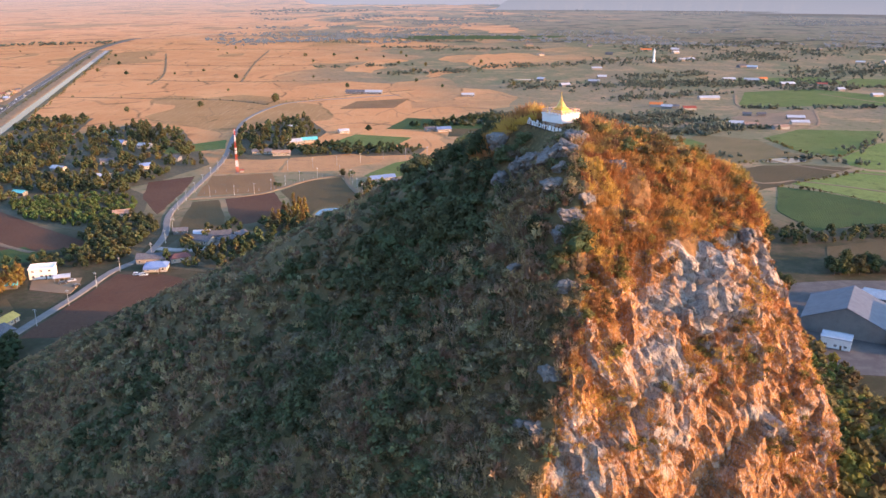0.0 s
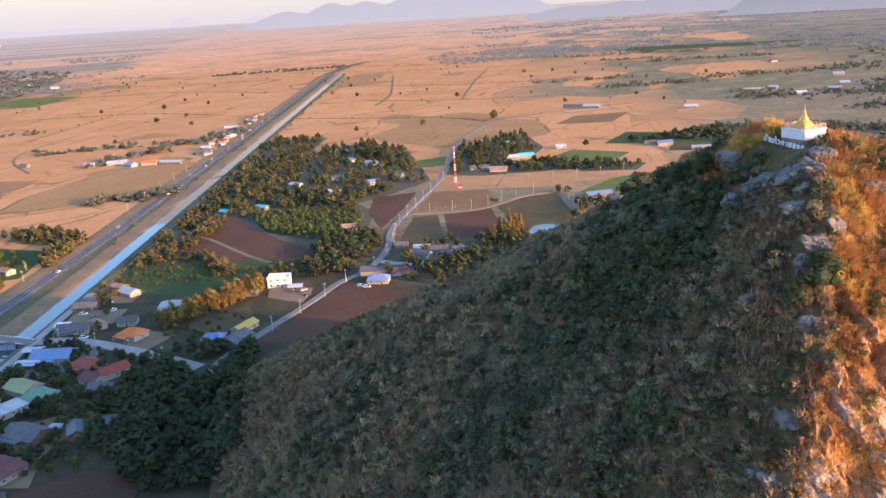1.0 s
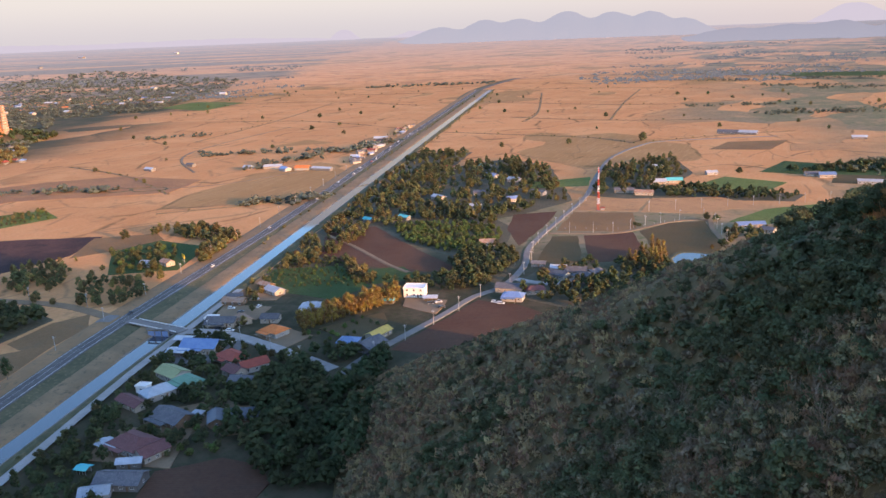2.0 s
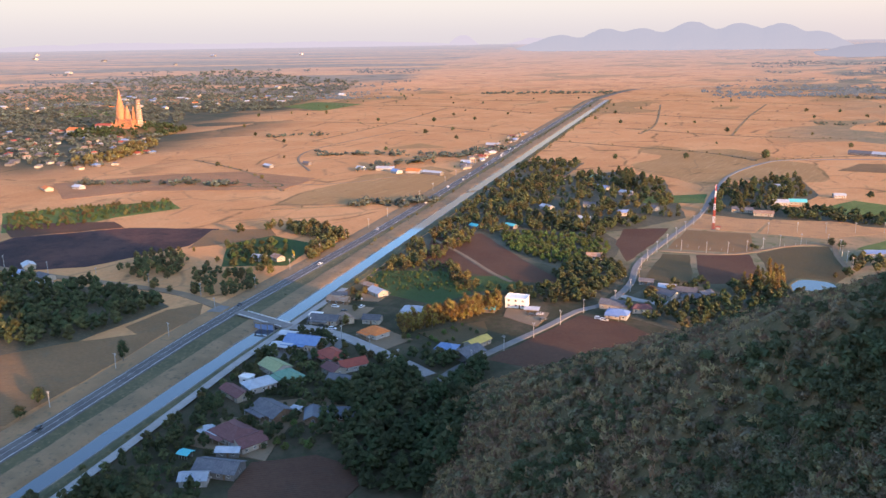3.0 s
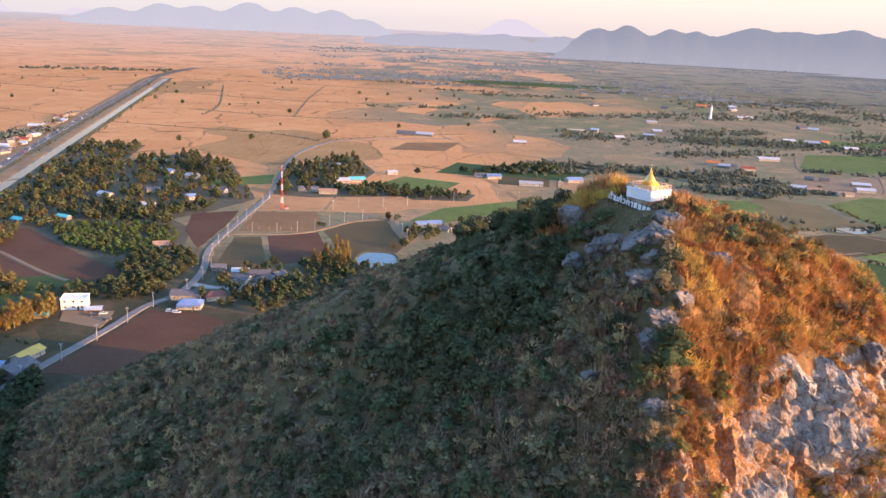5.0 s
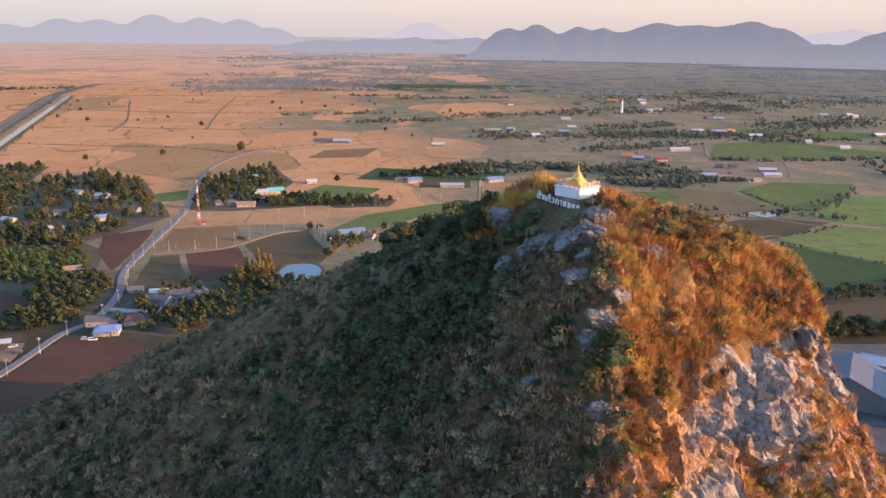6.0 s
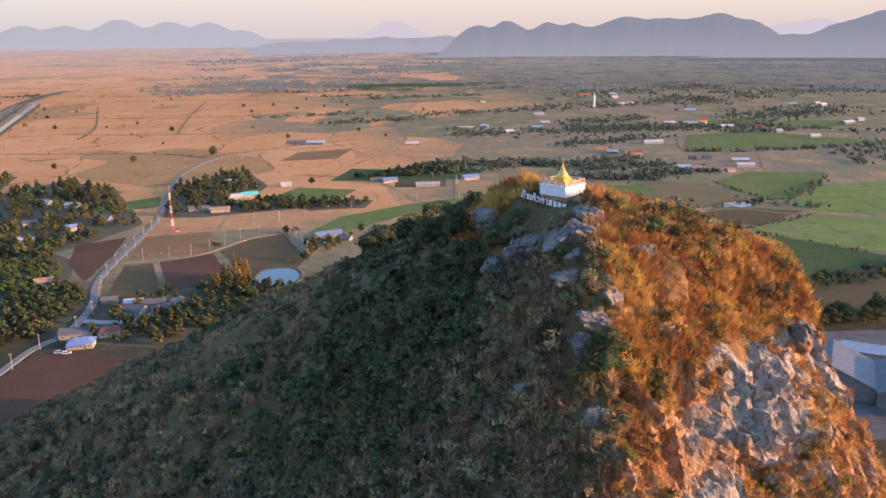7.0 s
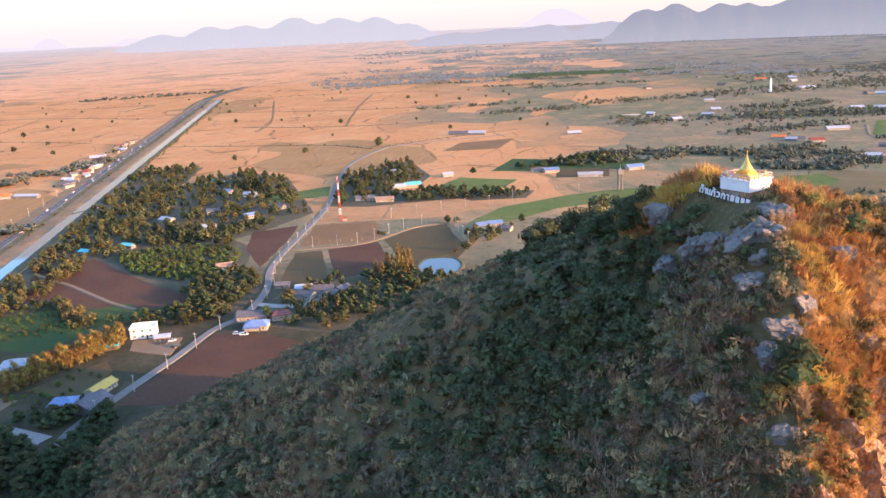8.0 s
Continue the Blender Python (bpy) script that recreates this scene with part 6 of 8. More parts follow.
R_ = ROOF
for x, y, w, d, h, rf, st, tn, lb, wl, pc in (
    (-219, 420, 11.5, 8.5, 5.6, M_WHITE, "flat", 15, "white flat-roofed two-storey house by the road", M_WHITE, False),
    (-264, 376, 12, 9, 3.2, R_["pale"], "hip", 20, "low house with a pale metal hip roof", M_CREAM, True),
    (-261, 335, 11, 9, 3.3, R_["orange"], "hip", -12, "white house with a bright orange tiled roof", M_WHITE, True),
    (-283, 303, 17, 11, 4.0, R_["blue"], "gable", 14, "large house with a weathered blue metal roof", M_CREAM, True),
    (-290, 294, 10, 6, 3.0, R_["pale"], "shed", 14, "open carport with a pale blue sheet roof", M_CONC, False),
    (-259, 297, 13, 9, 3.5, R_["red"], "hip", -16, "house with a red tiled hip roof", M_WHITE, True),
    (-243, 293, 12, 8, 3.2, R_["red"], "gable", 60, "house with a dark red gabled roof", M_WHITE, False),
    (-247, 284, 9, 7, 3.0, R_["brown"], "gable", -16, "small house with a maroon roof", M_CREAM, False),
    (-273, 271, 13, 9, 3.3, R_["lime"], "gable", -14, "house with a pale green metal roof", M_WHITE, False),
    (-259, 266, 12, 8, 3.2, R_["green"], "hip", -14, "house with a green metal hip roof", M_WHITE, True),
    (-265, 252, 12, 9, 3.2, R_["pale"], "hip", 70, "house with a pale blue-grey roof", M_WHITE, False),
    (-275, 254, 5, 4, 3.0, M_WHITE, "flat", 10, "small white flat-roofed outbuilding", M_WHITE, False),
    (-268, 240, 14, 6, 2.8, R_["brown"], "gable", -14, "low shed with a dull red roof", M_CREAM, False),
    (-214, 334, 9, 8, 3.6, R_["blue"], "hip", 10, "white house with a sky blue hip roof", M_WHITE, False),
    (-206, 351, 13, 6, 3.0, R_["yellow"], "gable", 80, "long shed with a mustard yellow roof", M_CREAM, False),
    (-202, 335, 13, 10, 3.0, R_["grey"], "gable", 80, "low workshop with a dark grey roof", M_CONC, True),
    (-238, 211, 15, 11, 3.6, R_["brown"], "hip", -8, "large house with a maroon tiled roof", M_WHITE, True),
    (-227, 209, 10, 8, 3.2, R_["brown"], "gable", 75, "wing with a maroon tiled roof", M_CREAM, False),
    (-246, 207, 9, 6, 2.8, R_["pale"], "shed", -8, "open carport with a faded grey roof", M_CONC, False),
    (-229, 200, 8, 4, 2.7, R_["pale"], "gable", 30, "small shed with a pale sheet roof", M_CONC, False),
    (-222, 189, 15, 9, 3.0, R_["grey"], "gable", 20, "long house with a dark fibre-cement roof", M_CONC, False),
    (-224, 179, 9, 6, 3.0, R_["pale"], "gable", 35, "small building with a white sheet roof", M_WHITE, False),
    (-242, 190, 4, 3.4, 2.4, R_["teal"], "shed", 10, "small shelter with a turquoise sheet roof", M_CONC, False),
    (-232, 241, 3.6, 3.4, 3.0, R_["pale"], "hip", 10, "tiny hut with a pale blue pointed roof", M_WHITE, False),
    (-240, 235, 15, 10, 3.0, R_["grey"], "gable", -10, "old barn with a dark brown-grey roof", M_WOOD, True),
    (-214, 248, 13, 8, 2.8, R_["dark"], "gable", 30, "low dark-roofed shed under the trees", M_WOOD, False),
    (-222, 241, 10, 6, 2.8, R_["dark"], "gable", -50, "small dark-roofed shed under the trees", M_WOOD, False),
    (-300, 309, 8, 5, 2.8, R_["pale"], "shed", 14, "open stall with a pale roof by the bridge", M_CONC, False),
    (-290, 345, 9, 6, 3.0, R_["rust"], "gable", -30, "small house with a rusty roof by the lane", M_CREAM, False),
    (-276, 352, 9, 7, 3.0, R_["grey"], "gable", 20, "small house with a grey roof by the lane", M_CREAM, False),
    (-236, 276, 10, 7, 3.0, R_["grey"], "gable", 12, "small house with a grey roof among trees", M_CREAM, False),
    (-299, 338, 15, 8, 3.0, R_["grey"], "gable", 17, "long low building with a grey roof", M_CREAM, True),
    (-308, 340, 6, 5, 2.8, M_WHITE, "flat", 17, "small white flat-roofed kiosk", M_WHITE, False),
    (-305, 395, 11, 7, 3.0, R_["pale"], "gable", -20, "farmhouse with a pale sheet roof", M_CREAM, False),
    (-316, 370, 12, 7, 2.8, R_["rust"], "gable", 17, "shed with a rusty patched roof", M_WOOD, False),
    (-322, 378, 8, 5, 2.8, R_["grey"], "gable", 40, "small wooden shed with a grey roof", M_WOOD, False),
    (-318, 404, 9, 5, 2.7, R_["rust"], "gable", -15, "low shed with a rusty roof", M_WOOD, False),
    (-160, 431, 11, 8, 3.2, R_["blue"], "hip", 8, "house with a cobalt blue metal roof", M_WHITE, True),
    (-167, 445, 15, 8, 3.4, R_["grey"], "gable", 5, "long house with a dark grey roof", M_CREAM, False),
    (-152, 447, 10, 7, 3.2, R_["brown"], "hip", 30, "house with a brown hip roof", M_CREAM, False),
    (-140, 492, 13, 8, 3.2, R_["grey"], "gable", 12, "old house with a dark slate-grey roof", M_CREAM, False),
    (-148, 482, 12, 8, 3.0, R_["grey"], "gable", -20, "house with a dark grey roof", M_CREAM, False),
    (-132, 482, 11, 8, 3.2, R_["grey"], "hip", 40, "house with a dark hip roof", M_CREAM, False),
    (-152, 495, 9, 6, 3.0, R_["pale"], "gable", 10, "shed with a pale grey roof", M_CONC, False),
    (-128, 494, 8, 6, 2.8, R_["grey"], "gable", 60, "small shed with a grey roof", M_WOOD, False),
    (-168, 502, 8, 5, 2.8, R_["grey"], "gable", 10, "low grey-roofed shed near the road", M_CONC, False),
    (-52, 650, 10, 7, 3.0, R_["blue"], "gable", 25, "farm shed with a bright blue roof", M_CREAM, False),
    (-42, 656, 8, 6, 3.0, R_["blue"], "gable", 20, "small shed with a blue roof", M_CREAM, False),
    (-34, 640, 9, 6, 2.8, R_["grey"], "gable", -20, "farmhouse with a brown-grey roof", M_CREAM, False),
    (-222, 545, 10, 7, 2.8, R_["rust"], "gable", 20, "low house with a rust-coloured roof", M_CREAM, False),
    (-348, 588, 8, 5, 2.8, R_["teal"], "gable", -16, "shed with a turquoise roof by the trees", M_CONC, False),
    (-322, 604, 9, 5, 2.8, R_["teal"], "gable", -16, "shed with a sea green roof", M_CONC, False),
    (-292, 795, 11, 7, 3.2, R_["pale"], "gable", -10, "house with a white sheet roof among trees", M_WHITE, False),
    (-324, 811, 12, 8, 3.2, R_["blue"], "gable", -10, "house with a blue roof among trees", M_WHITE, False),
    (-300, 720, 10, 7, 3.2, R_["grey"], "gable", 15, "house with a grey roof among trees", M_CREAM, False),
    (-258, 700, 10, 7, 3.2, R_["blue"], "gable", 35, "house with a faded blue roof among trees", M_CREAM, False),
    (-280, 660, 10, 6, 3.0, R_["pale"], "gable", 5, "house with a pale roof among trees", M_CREAM, False),
    (-330, 690, 12, 7, 3.0, R_["pale"], "gable", -25, "long white-roofed shed among trees", M_CREAM, False),
    (-245, 735, 12, 7, 3.0, R_["grey"], "gable", -15, "long house with a grey roof", M_CREAM, False),
    (-390, 850, 10, 7, 3.0, R_["red"], "gable", -16, "house with a dull red roof near the canal", M_WHITE, False),
    (-355, 870, 11, 7, 3.0, R_["green"], "gable", -16, "house with a green roof near the canal", M_WHITE, False),
    (-134, 826, 14, 8, 3.2, R_["teal"], "gable", 20, "house with a blue-green roof", M_CREAM, False),
    (-148, 816, 14, 8, 3.2, R_["pale"], "gable", 20, "house with a pale roof beside the lane", M_CREAM, False),
    (-170, 765, 16, 7, 3.0, R_["grey"], "gable", 10, "long dark-roofed house near the mast", M_CREAM, False),
    (-150, 758, 15, 7, 3.0, R_["rust"], "gable", 10, "long rust-roofed house near the mast", M_CREAM, False),
    (-165, 905, 9, 6, 3.0, R_["pale"], "gable", 0, "small white-roofed house among trees", M_WHITE, False),
    (-105, 880, 10, 6, 3.0, R_["pale"], "gable", 25, "white-roofed shed at the field's edge", M_WHITE, False),
    (4, 889, 14, 8, 3.4, R_["blue"], "gable", 15, "farm shed with a pale blue roof", M_CREAM, False),
    (-10, 893, 12, 7, 3.0, R_["grey"], "gable", 15, "low farm shed with a grey roof", M_CREAM, False),
    (43, 860, 22, 6, 3.2, R_["pale"], "gable", 0, "long white-roofed poultry shed", M_WHITE, False),
    (91, 896, 16, 9, 3.2, R_["blue"], "gable", 20, "shed with a bluish roof beyond the summit", M_CREAM, False),
    (-125, 1218, 26, 10, 3.4, R_["grey"], "gable", -8, "long grey farm shed on the plain", M_CONC, False),
    (-98, 1214, 22, 10, 3.4, R_["pale"], "gable", -8, "long pale farm shed on the plain", M_CONC, False),
    (40, 1185, 16, 8, 3.2, R_["pale"], "gable", 5, "pale roofed shed by the paddies", M_CONC, False),
):
    house(x, y, w, d, h, rf, st, tn, lb, wl, pc)
# farther hamlets
for x, y, w, d, rf, lb in (
    (287, 1084, 15, 9, "orange", "distant house with an orange roof"), (296, 1064, 12, 8, "pale", "distant house with a white roof"), (321, 1050, 15, 8, "red", "distant house with a red roof"), (308, 1066, 8, 6, "grey", "distant small grey-roofed house"),
    (378, 1151, 26, 9, "pale", "distant long white-roofed shed"), (426, 972, 18, 8, "pale", "white-roofed shed in a dusty yard"), (416, 936, 18, 8, "pale", "second white-roofed shed in a yard"),
    (341, 931, 14, 8, "pale", "pale shed near a tree clump"), (354, 921, 13, 8, "rust", "rust-roofed shed in a dusty yard"), (381, 904, 16, 7, "rust", "long rust-roofed shed by a track"), (395, 998, 9, 6, "grey", "small grey shed in the yard"), (378, 1000, 9, 6, "grey", "small dark shed beside a hedge"),
    (558, 1323, 20, 9, "pale", "distant white shed among trees"), (610, 1314, 14, 8, "red", "distant red-roofed house among trees"), (631, 1182, 14, 8, "pale", "lone white shed between green fields"), (777, 1346, 24, 10, "pale", "distant white-roofed farm hall"), (503, 2041, 24, 10, "orange", "far building with an orange roof"),
    (524, 1770, 34, 12, "pale", "distant wide white hall"), (486, 1388, 18, 9, "pale", "distant shed with a white roof"),
    (520, 1378, 20, 9, "pale", "distant row of pale sheds"), (545, 1392, 12, 8, "orange", "distant house with orange roof"), (610, 1250, 9, 9, "pale", "small white dome-like shed"),
    (-609, 1078, 16, 9, "pale", "white roadside building by the highway"), (-570, 1010, 10, 8, "grey", "roadside shop with a grey roof"), (-556, 960, 10, 8, "red", "roadside shop with a red roof"),
    (-590, 1040, 9, 7, "brown", "roadside house with a brown roof"), (-567, 811, 16, 9, "orange", "house with an orange roof beside the highway"), (-611, 812, 20, 8, "pale", "long white roadside shed"),
    (-585, 800, 12, 8, "blue", "roadside shed with a blue roof"), (-540, 812, 24, 6, "pale", "long pale roofed market stall"), 
    (-535, 880, 12, 8, "grey", "roadside house with a grey roof"), (-550, 905, 10, 8, "pale", "roadside house with a pale roof"), (-420, 425, 9, 6, "rust", "roadside stall with a rusty roof"),
    (-432, 418, 8, 6, "pale", "roadside stall with a pale awning"), (-523, 306, 12, 8, "grey", "house with a grey roof among trees"), (-545, 300, 12, 8, "blue", "house with a blue roof among trees"),
    (-562, 318, 10, 7, "pale", "pale-roofed house beside the lane"), (-585, 296, 12, 8, "grey", "grey-roofed house beside the lane"), (-508, 296, 10, 7, "pale", "white-roofed house at a grove"),
    (-857, 516, 14, 8, "orange", "low orange-roofed house at the field's edge"), (-835, 540, 12, 7, "pale", "pale shed at the field's edge"), (-640, 800, 10, 7, "pale", "white shed beyond the highway"),
    (-760, 760, 14, 6, "pale", "pale sheds along a field edge"), (-730, 800, 10, 6, "grey", "grey shed along a field edge"),
):
    house(x, y, w, d, 3.2, R_[rf], "gable", rnd.uniform(-25, 25), lb, rnd.choice(WALLS), False, y < 700)
stall_at = [(s_, highway_off(s_) - rnd.uniform(15, 34)) for s_ in np.arange(560, 960, 17)]
for s_, off_ in stall_at:
    key = rnd.choice(["pale", "grey", "rust", "grey", "blue", "brown"])
    x, y = canal_at(s_ + rnd.uniform(-5, 5), off_)
    house(x, y, rnd.uniform(6, 11), rnd.uniform(4.5, 7), rnd.uniform(2.8, 3.6), R_[key], rnd.choice(["gable", "gable", "shed"]), rnd.uniform(60, 120), "roadside stall with a %s roof along the highway" % {"pale": "pale sheet", "grey": "grey", "rust": "rusty", "blue": "blue", "brown": "maroon"}[key], rnd.choice(WALLS), False, False, category="stall", group="roadside stalls")
TOWN = [(-940, 640), (-1010, 780), (-1190, 900), (-1280, 860), (-1520, 960), (-1500, 700), (-1150, 560)]
for x, y in scatter(TOWN, 110, 12, rnd):
    key = rnd.choice(["pale", "grey", "blue", "grey", "grey", "red", "rust"])
    house(x, y, rnd.uniform(7, 12), rnd.uniform(5, 8), 3.2, R_[key], rnd.choice(["gable", "hip"]), rnd.uniform(0, 180), "town house with a %s roof below the temple hill" % {"pale": "pale sheet", "blue": "blue metal", "grey": "grey", "red": "red tiled", "rust": "rusty"}[key], rnd.choice([M_CONC, M_CREAM, M_CONC]), False, False, group="town houses below the temple")
for x, y in scatter([(-1500, 1300), (-1450, 1500), (-1850, 2250), (-2300, 2000), (-2200, 1250), (-1700, 1050)], 46, 40, rnd):
    key = rnd.choice(["pale", "pale", "pale", "orange", "grey", "blue"])
    house(x, y, rnd.uniform(10, 24), rnd.uniform(8, 12), 4.0, R_[key], "gable", rnd.uniform(-30, 30), "far building with a %s roof among trees" % {"pale": "white", "orange": "orange", "grey": "grey", "blue": "blue"}[key], rnd.choice([M_CONC, M_CREAM]), False, False, group="far buildings in the wooded district")

for x, y in [(r * math.sin(a), r * math.cos(a)) for r, a in ((rnd.uniform(2400, 4300), math.radians(rnd.uniform(-74, -36))) for _ in range(20))] + [(rnd.uniform(150, 1500), rnd.uniform(1300, 2300)) for _ in range(26)]:
    key = rnd.choice(["pale", "pale", "pale", "pale", "grey"])
    far_off = math.hypot(x, y) > 2350
    ob = house(x, y, rnd.uniform(14, 30) if far_off else rnd.uniform(10, 18), rnd.uniform(10, 16) if far_off else rnd.uniform(7, 10), 4.0 if far_off else 3.4, R_[key], "gable", rnd.uniform(-30, 30), "far low building with a %s roof in the haze" % {"pale": "white", "rust": "rusty", "grey": "grey"}[key], rnd.choice([M_CONC, M_CREAM]), False, False, group="far buildings in the haze")
    ob.location.z = float(rise(np.array(math.hypot(x, y))))

# yards between the houses
for pts, mt, lb in (
    ([(-300, 312), (-268, 322), (-262, 300), (-272, 284), (-302, 284)], M_CONC, "pale concrete yard between houses"),
    ([(-268, 348), (-240, 340), (-244, 320), (-272, 330)], M_DIRT, "bare dirt yard of the orange-roofed house"),
    ([(-222, 412), (-196, 418), (-192, 392), (-216, 398)], M_DIRT, "bare dirt yard of the white house"),
    ([(-312, 345), (-286, 350), (-290, 372), (-320, 366)], M_DIRT, "dirt yard by the canal houses"),
    ([(-256, 222), (-226, 232), (-214, 204), (-250, 196)], M_DIRT, "dusty yard of the maroon-roofed house"),
    ([(-232, 262), (-222, 258), (-226, 228), (-250, 228), (-248, 246)], M_DIRT, "dusty yard of the old barn"),
    ([(-209, 181), (-217, 200), (-200, 217), (-182, 219), (-171, 209), (-170, 180), (-196, 168)], C_BROWN, "dark ploughed plot below the hill"),
    ([(-226, 237), (-229, 253), (-213, 262), (-196, 242), (-211, 232)], M_DIRT, "trodden yard between dark sheds"),
    ([(-158, 480), (-146, 502), (-124, 500), (-128, 474)], M_DIRT, "bare yard of the hamlet"),
    ([(-244, 350), (-214, 342), (-212, 372), (-222, 386)], C_OLIVE, "dry grass paddock behind the tree row"),
    ([(-318, 392), (-300, 402), (-296, 384), (-312, 378)], M_DIRT, "bare yard by the canal sheds"),
):
    field(pts, mt, lb, FIELD_LIFT)
    FIELD_LIFT += 0.006
# depot with big grey roofs at the foot of the hill
field([(156, 402), (158, 330), (168, 300), (250, 290), (330, 320), (300, 410), (220, 412)], M_ROAD, "pale concrete yard of the depot", 0.09)
house(193, 351, 30, 33, 6.5, R_["dark"], "gable", 59, "large depot hall with a dark grey gabled roof", M_CONC, windows=False, category="depot hall")
house(225, 331, 33, 36, 6.5, R_["dark"], "gable", 61, "large depot hall with a slate-grey roof", M_CONC, windows=False, category="depot hall")
house(177, 327.5, 11, 7, 4.6, R_["pale"], "flat", -31, "white flat canopy building beside the depot", M_WHITE, category="office")
house(196, 382, 9, 7, 3.4, R_["grey"], "hip", 10, "small gatehouse with a grey roof", M_WHITE, category="gatehouse")
house(216, 386, 10, 6, 3.0, R_["blue"], "shed", 20, "blue sheet canopy in the depot yard", M_CONC, category="canopy")
house(228, 374, 26, 10, 5.0, R_["pale"], "gable", -31, "pale blue-roofed warehouse in the yard", M_WHITE, category="warehouse")

# ---- radio mast ----
mast = thing("radio_mast", pose(-173.5, 680.8, 0), "tall red and white lattice radio mast in a fenced plot", "mast")
for k in range(7):
    z0, z1 = k * 38 / 7, (k + 1) * 38 / 7
    w0, w1 = 1.25 - 0.125 * k, 1.25 - 0.125 * (k + 1)
    bm = bmesh.new()
    c0 = [(w0 * math.cos(a), w0 * math.sin(a), z0) for a in (0.5, 0.5 + math.pi / 2, 0.5 + math.pi, 0.5 + 1.5 * math.pi)]
    c1 = [(w1 * math.cos(a), w1 * math.sin(a), z1) for a in (0.5, 0.5 + math.pi / 2, 0.5 + math.pi, 0.5 + 1.5 * math.pi)]
    for i in range(4):
        j = (i + 1) % 4
        rod(bm, c0[i], c1[i], .1, .1, 5)
        for s in range(3):
            a, b = Vector(c0[i]).lerp(c1[i], s / 3), Vector(c0[j]).lerp(c1[j], (s + 1) / 3)
            rod(bm, a, b, .07, .07, 4)
            a, b = Vector(c0[j]).lerp(c1[j], s / 3), Vector(c0[i]).lerp(c1[i], (s + 1) / 3)
            rod(bm, a, b, .07, .07, 4)
        rod(bm, c1[i], c1[j], .08, .08, 4)
    part("lattice_section", bm, mast, "red lattice section" if k % 2 == 0 else "white lattice section", material=M_STEEL_R if k % 2 == 0 else M_STEEL_W)
for k in range(5):
    a = k * 1.3
    bm = bmesh.new()
    z = 31 + k * 1.4
    box(bm, .55 * math.cos(a) - .15, .55 * math.cos(a) + .15, .55 * math.sin(a) - .15, .55 * math.sin(a) + .15, z, z + 1.5, .03)
    part("antenna", bm, mast, "white panel antenna", material=M_STEEL_W)
bm = bmesh.new()
box(bm, -1.8, 1.8, -1.8, 1.8, -.3, .25, .05)
part("footing", bm, mast, material=M_CONC)
house(-170.2, 683.5, 2.6, 2.2, 2.3, R_["red"], "gable", 10, "small equipment hut with a red roof", M_WHITE, windows=False, category="equipment hut")


# ---- water tower and white tower ----
wtower = thing("water_tower", pose(66, 786, 0, 0, 0, 15), "tall grey concrete water tower behind the hill's brow", "water tower")
for x in (-1.6, 1.6):
    for y in (-1.2, 1.2):
        bm = bmesh.new()
        box(bm, x - .55, x + .55, y - .5, y + .5, -.3, 15.0, .06)
        part("leg", bm, wtower, material=M_CONC)
bm = bmesh.new()
box(bm, -2.6, 2.6, -2.2, 2.2, 15.0, 19.5, .12)
tank = part("tank", bm, wtower, "grey stained tank", material=M_CONC)
bm = bmesh.new()
lathe(bm, [(1.0, 19.5), (1.0, 20.0), (.15, 20.2), (.1, 24.0)], 10)
part("vent", bm, tank, material=M_POLE)
for z in (5.0, 10.0):
    bm = bmesh.new()
    box(bm, -2.0, 2.0, -1.5, 1.5, z, z + .4, .03)
    part("brace", bm, wtower, material=M_CONC)
white_tower = thing("tower", pose(446, 1735, 0, 0, 0, 10), "distant slender white tower among trees", "tower")
bm = bmesh.new()
lathe(bm, [(3.4, -.3), (3.4, 3), (2.4, 4), (2.0, 17), (2.6, 18), (2.6, 20)], 12)
part("shaft", bm, white_tower, material=M_WHITE)
bm = bmesh.new()
lathe(bm, [(2.6, 20), (1.8, 23), (.6, 26), (.15, 29)], 12)
part("cap", bm, white_tower, material=M_WHITE)


# ---- bridge ----
bridge = thing("bridge", pose(-321, 319.6, 0, 0, 0, -4.5), "concrete road bridge over the canal", "bridge")
bm = bmesh.new()
box(bm, -32, 11, -3.6, 3.6, 1.3, 1.75, .04)
part("deck", bm, bridge, "grey concrete deck", material=M_CONC)
for s in (-1, 1):
    bm = bmesh.new()
    box(bm, -27, 9, s * 3.45 - .1, s * 3.45 + .1, 2.35, 2.5)
    box(bm, -27, 9, s * 3.45 - .08, s * 3.45 + .08, 2.0, 2.1)
    for i in range(13):
        box(bm, -27 + i * 3 - .1, -27 + i * 3 + .1, s * 3.45 - .1, s * 3.45 + .1, 1.75, 2.35)
    part("railing", bm, bridge, "white painted railing", material=M_WHITE)
for px in (-12, -4.5, 3.5):
    bm = bmesh.new()
    box(bm, px - .4, px + .4, -3, 3, -.2, 1.3, .05)
    part("pier", bm, bridge, material=M_CONC)
gate = thing("sluice_gate", pose(*canal_at(-34, -.5), 0, 0, 0, math.degrees(math.atan2(ACROSS.y, ACROSS.x))), "blue-grey steel sluice gate frame in the canal", "sluice")
for i in range(4):
    bm = bmesh.new()
    box(bm, -8 + i * 4 - .25, -8 + i * 4 + .25, -.4, .4, -.2, 4.2, .04)
    part("pillar", bm, gate, material=M_CONC)
bm = bmesh.new()
box(bm, -8.6, 4.6, -.6, .6, 4.2, 4.6, .05)
part("beam", bm, gate, material=M_CONC)
for i in range(3):
    bm = bmesh.new()
    box(bm, -7.7 + i * 4, -4.3 + i * 4, -.08, .08, .3, 3.2, .02)
    part("panel", bm, gate, "blue steel panel", material=R_["blue"])

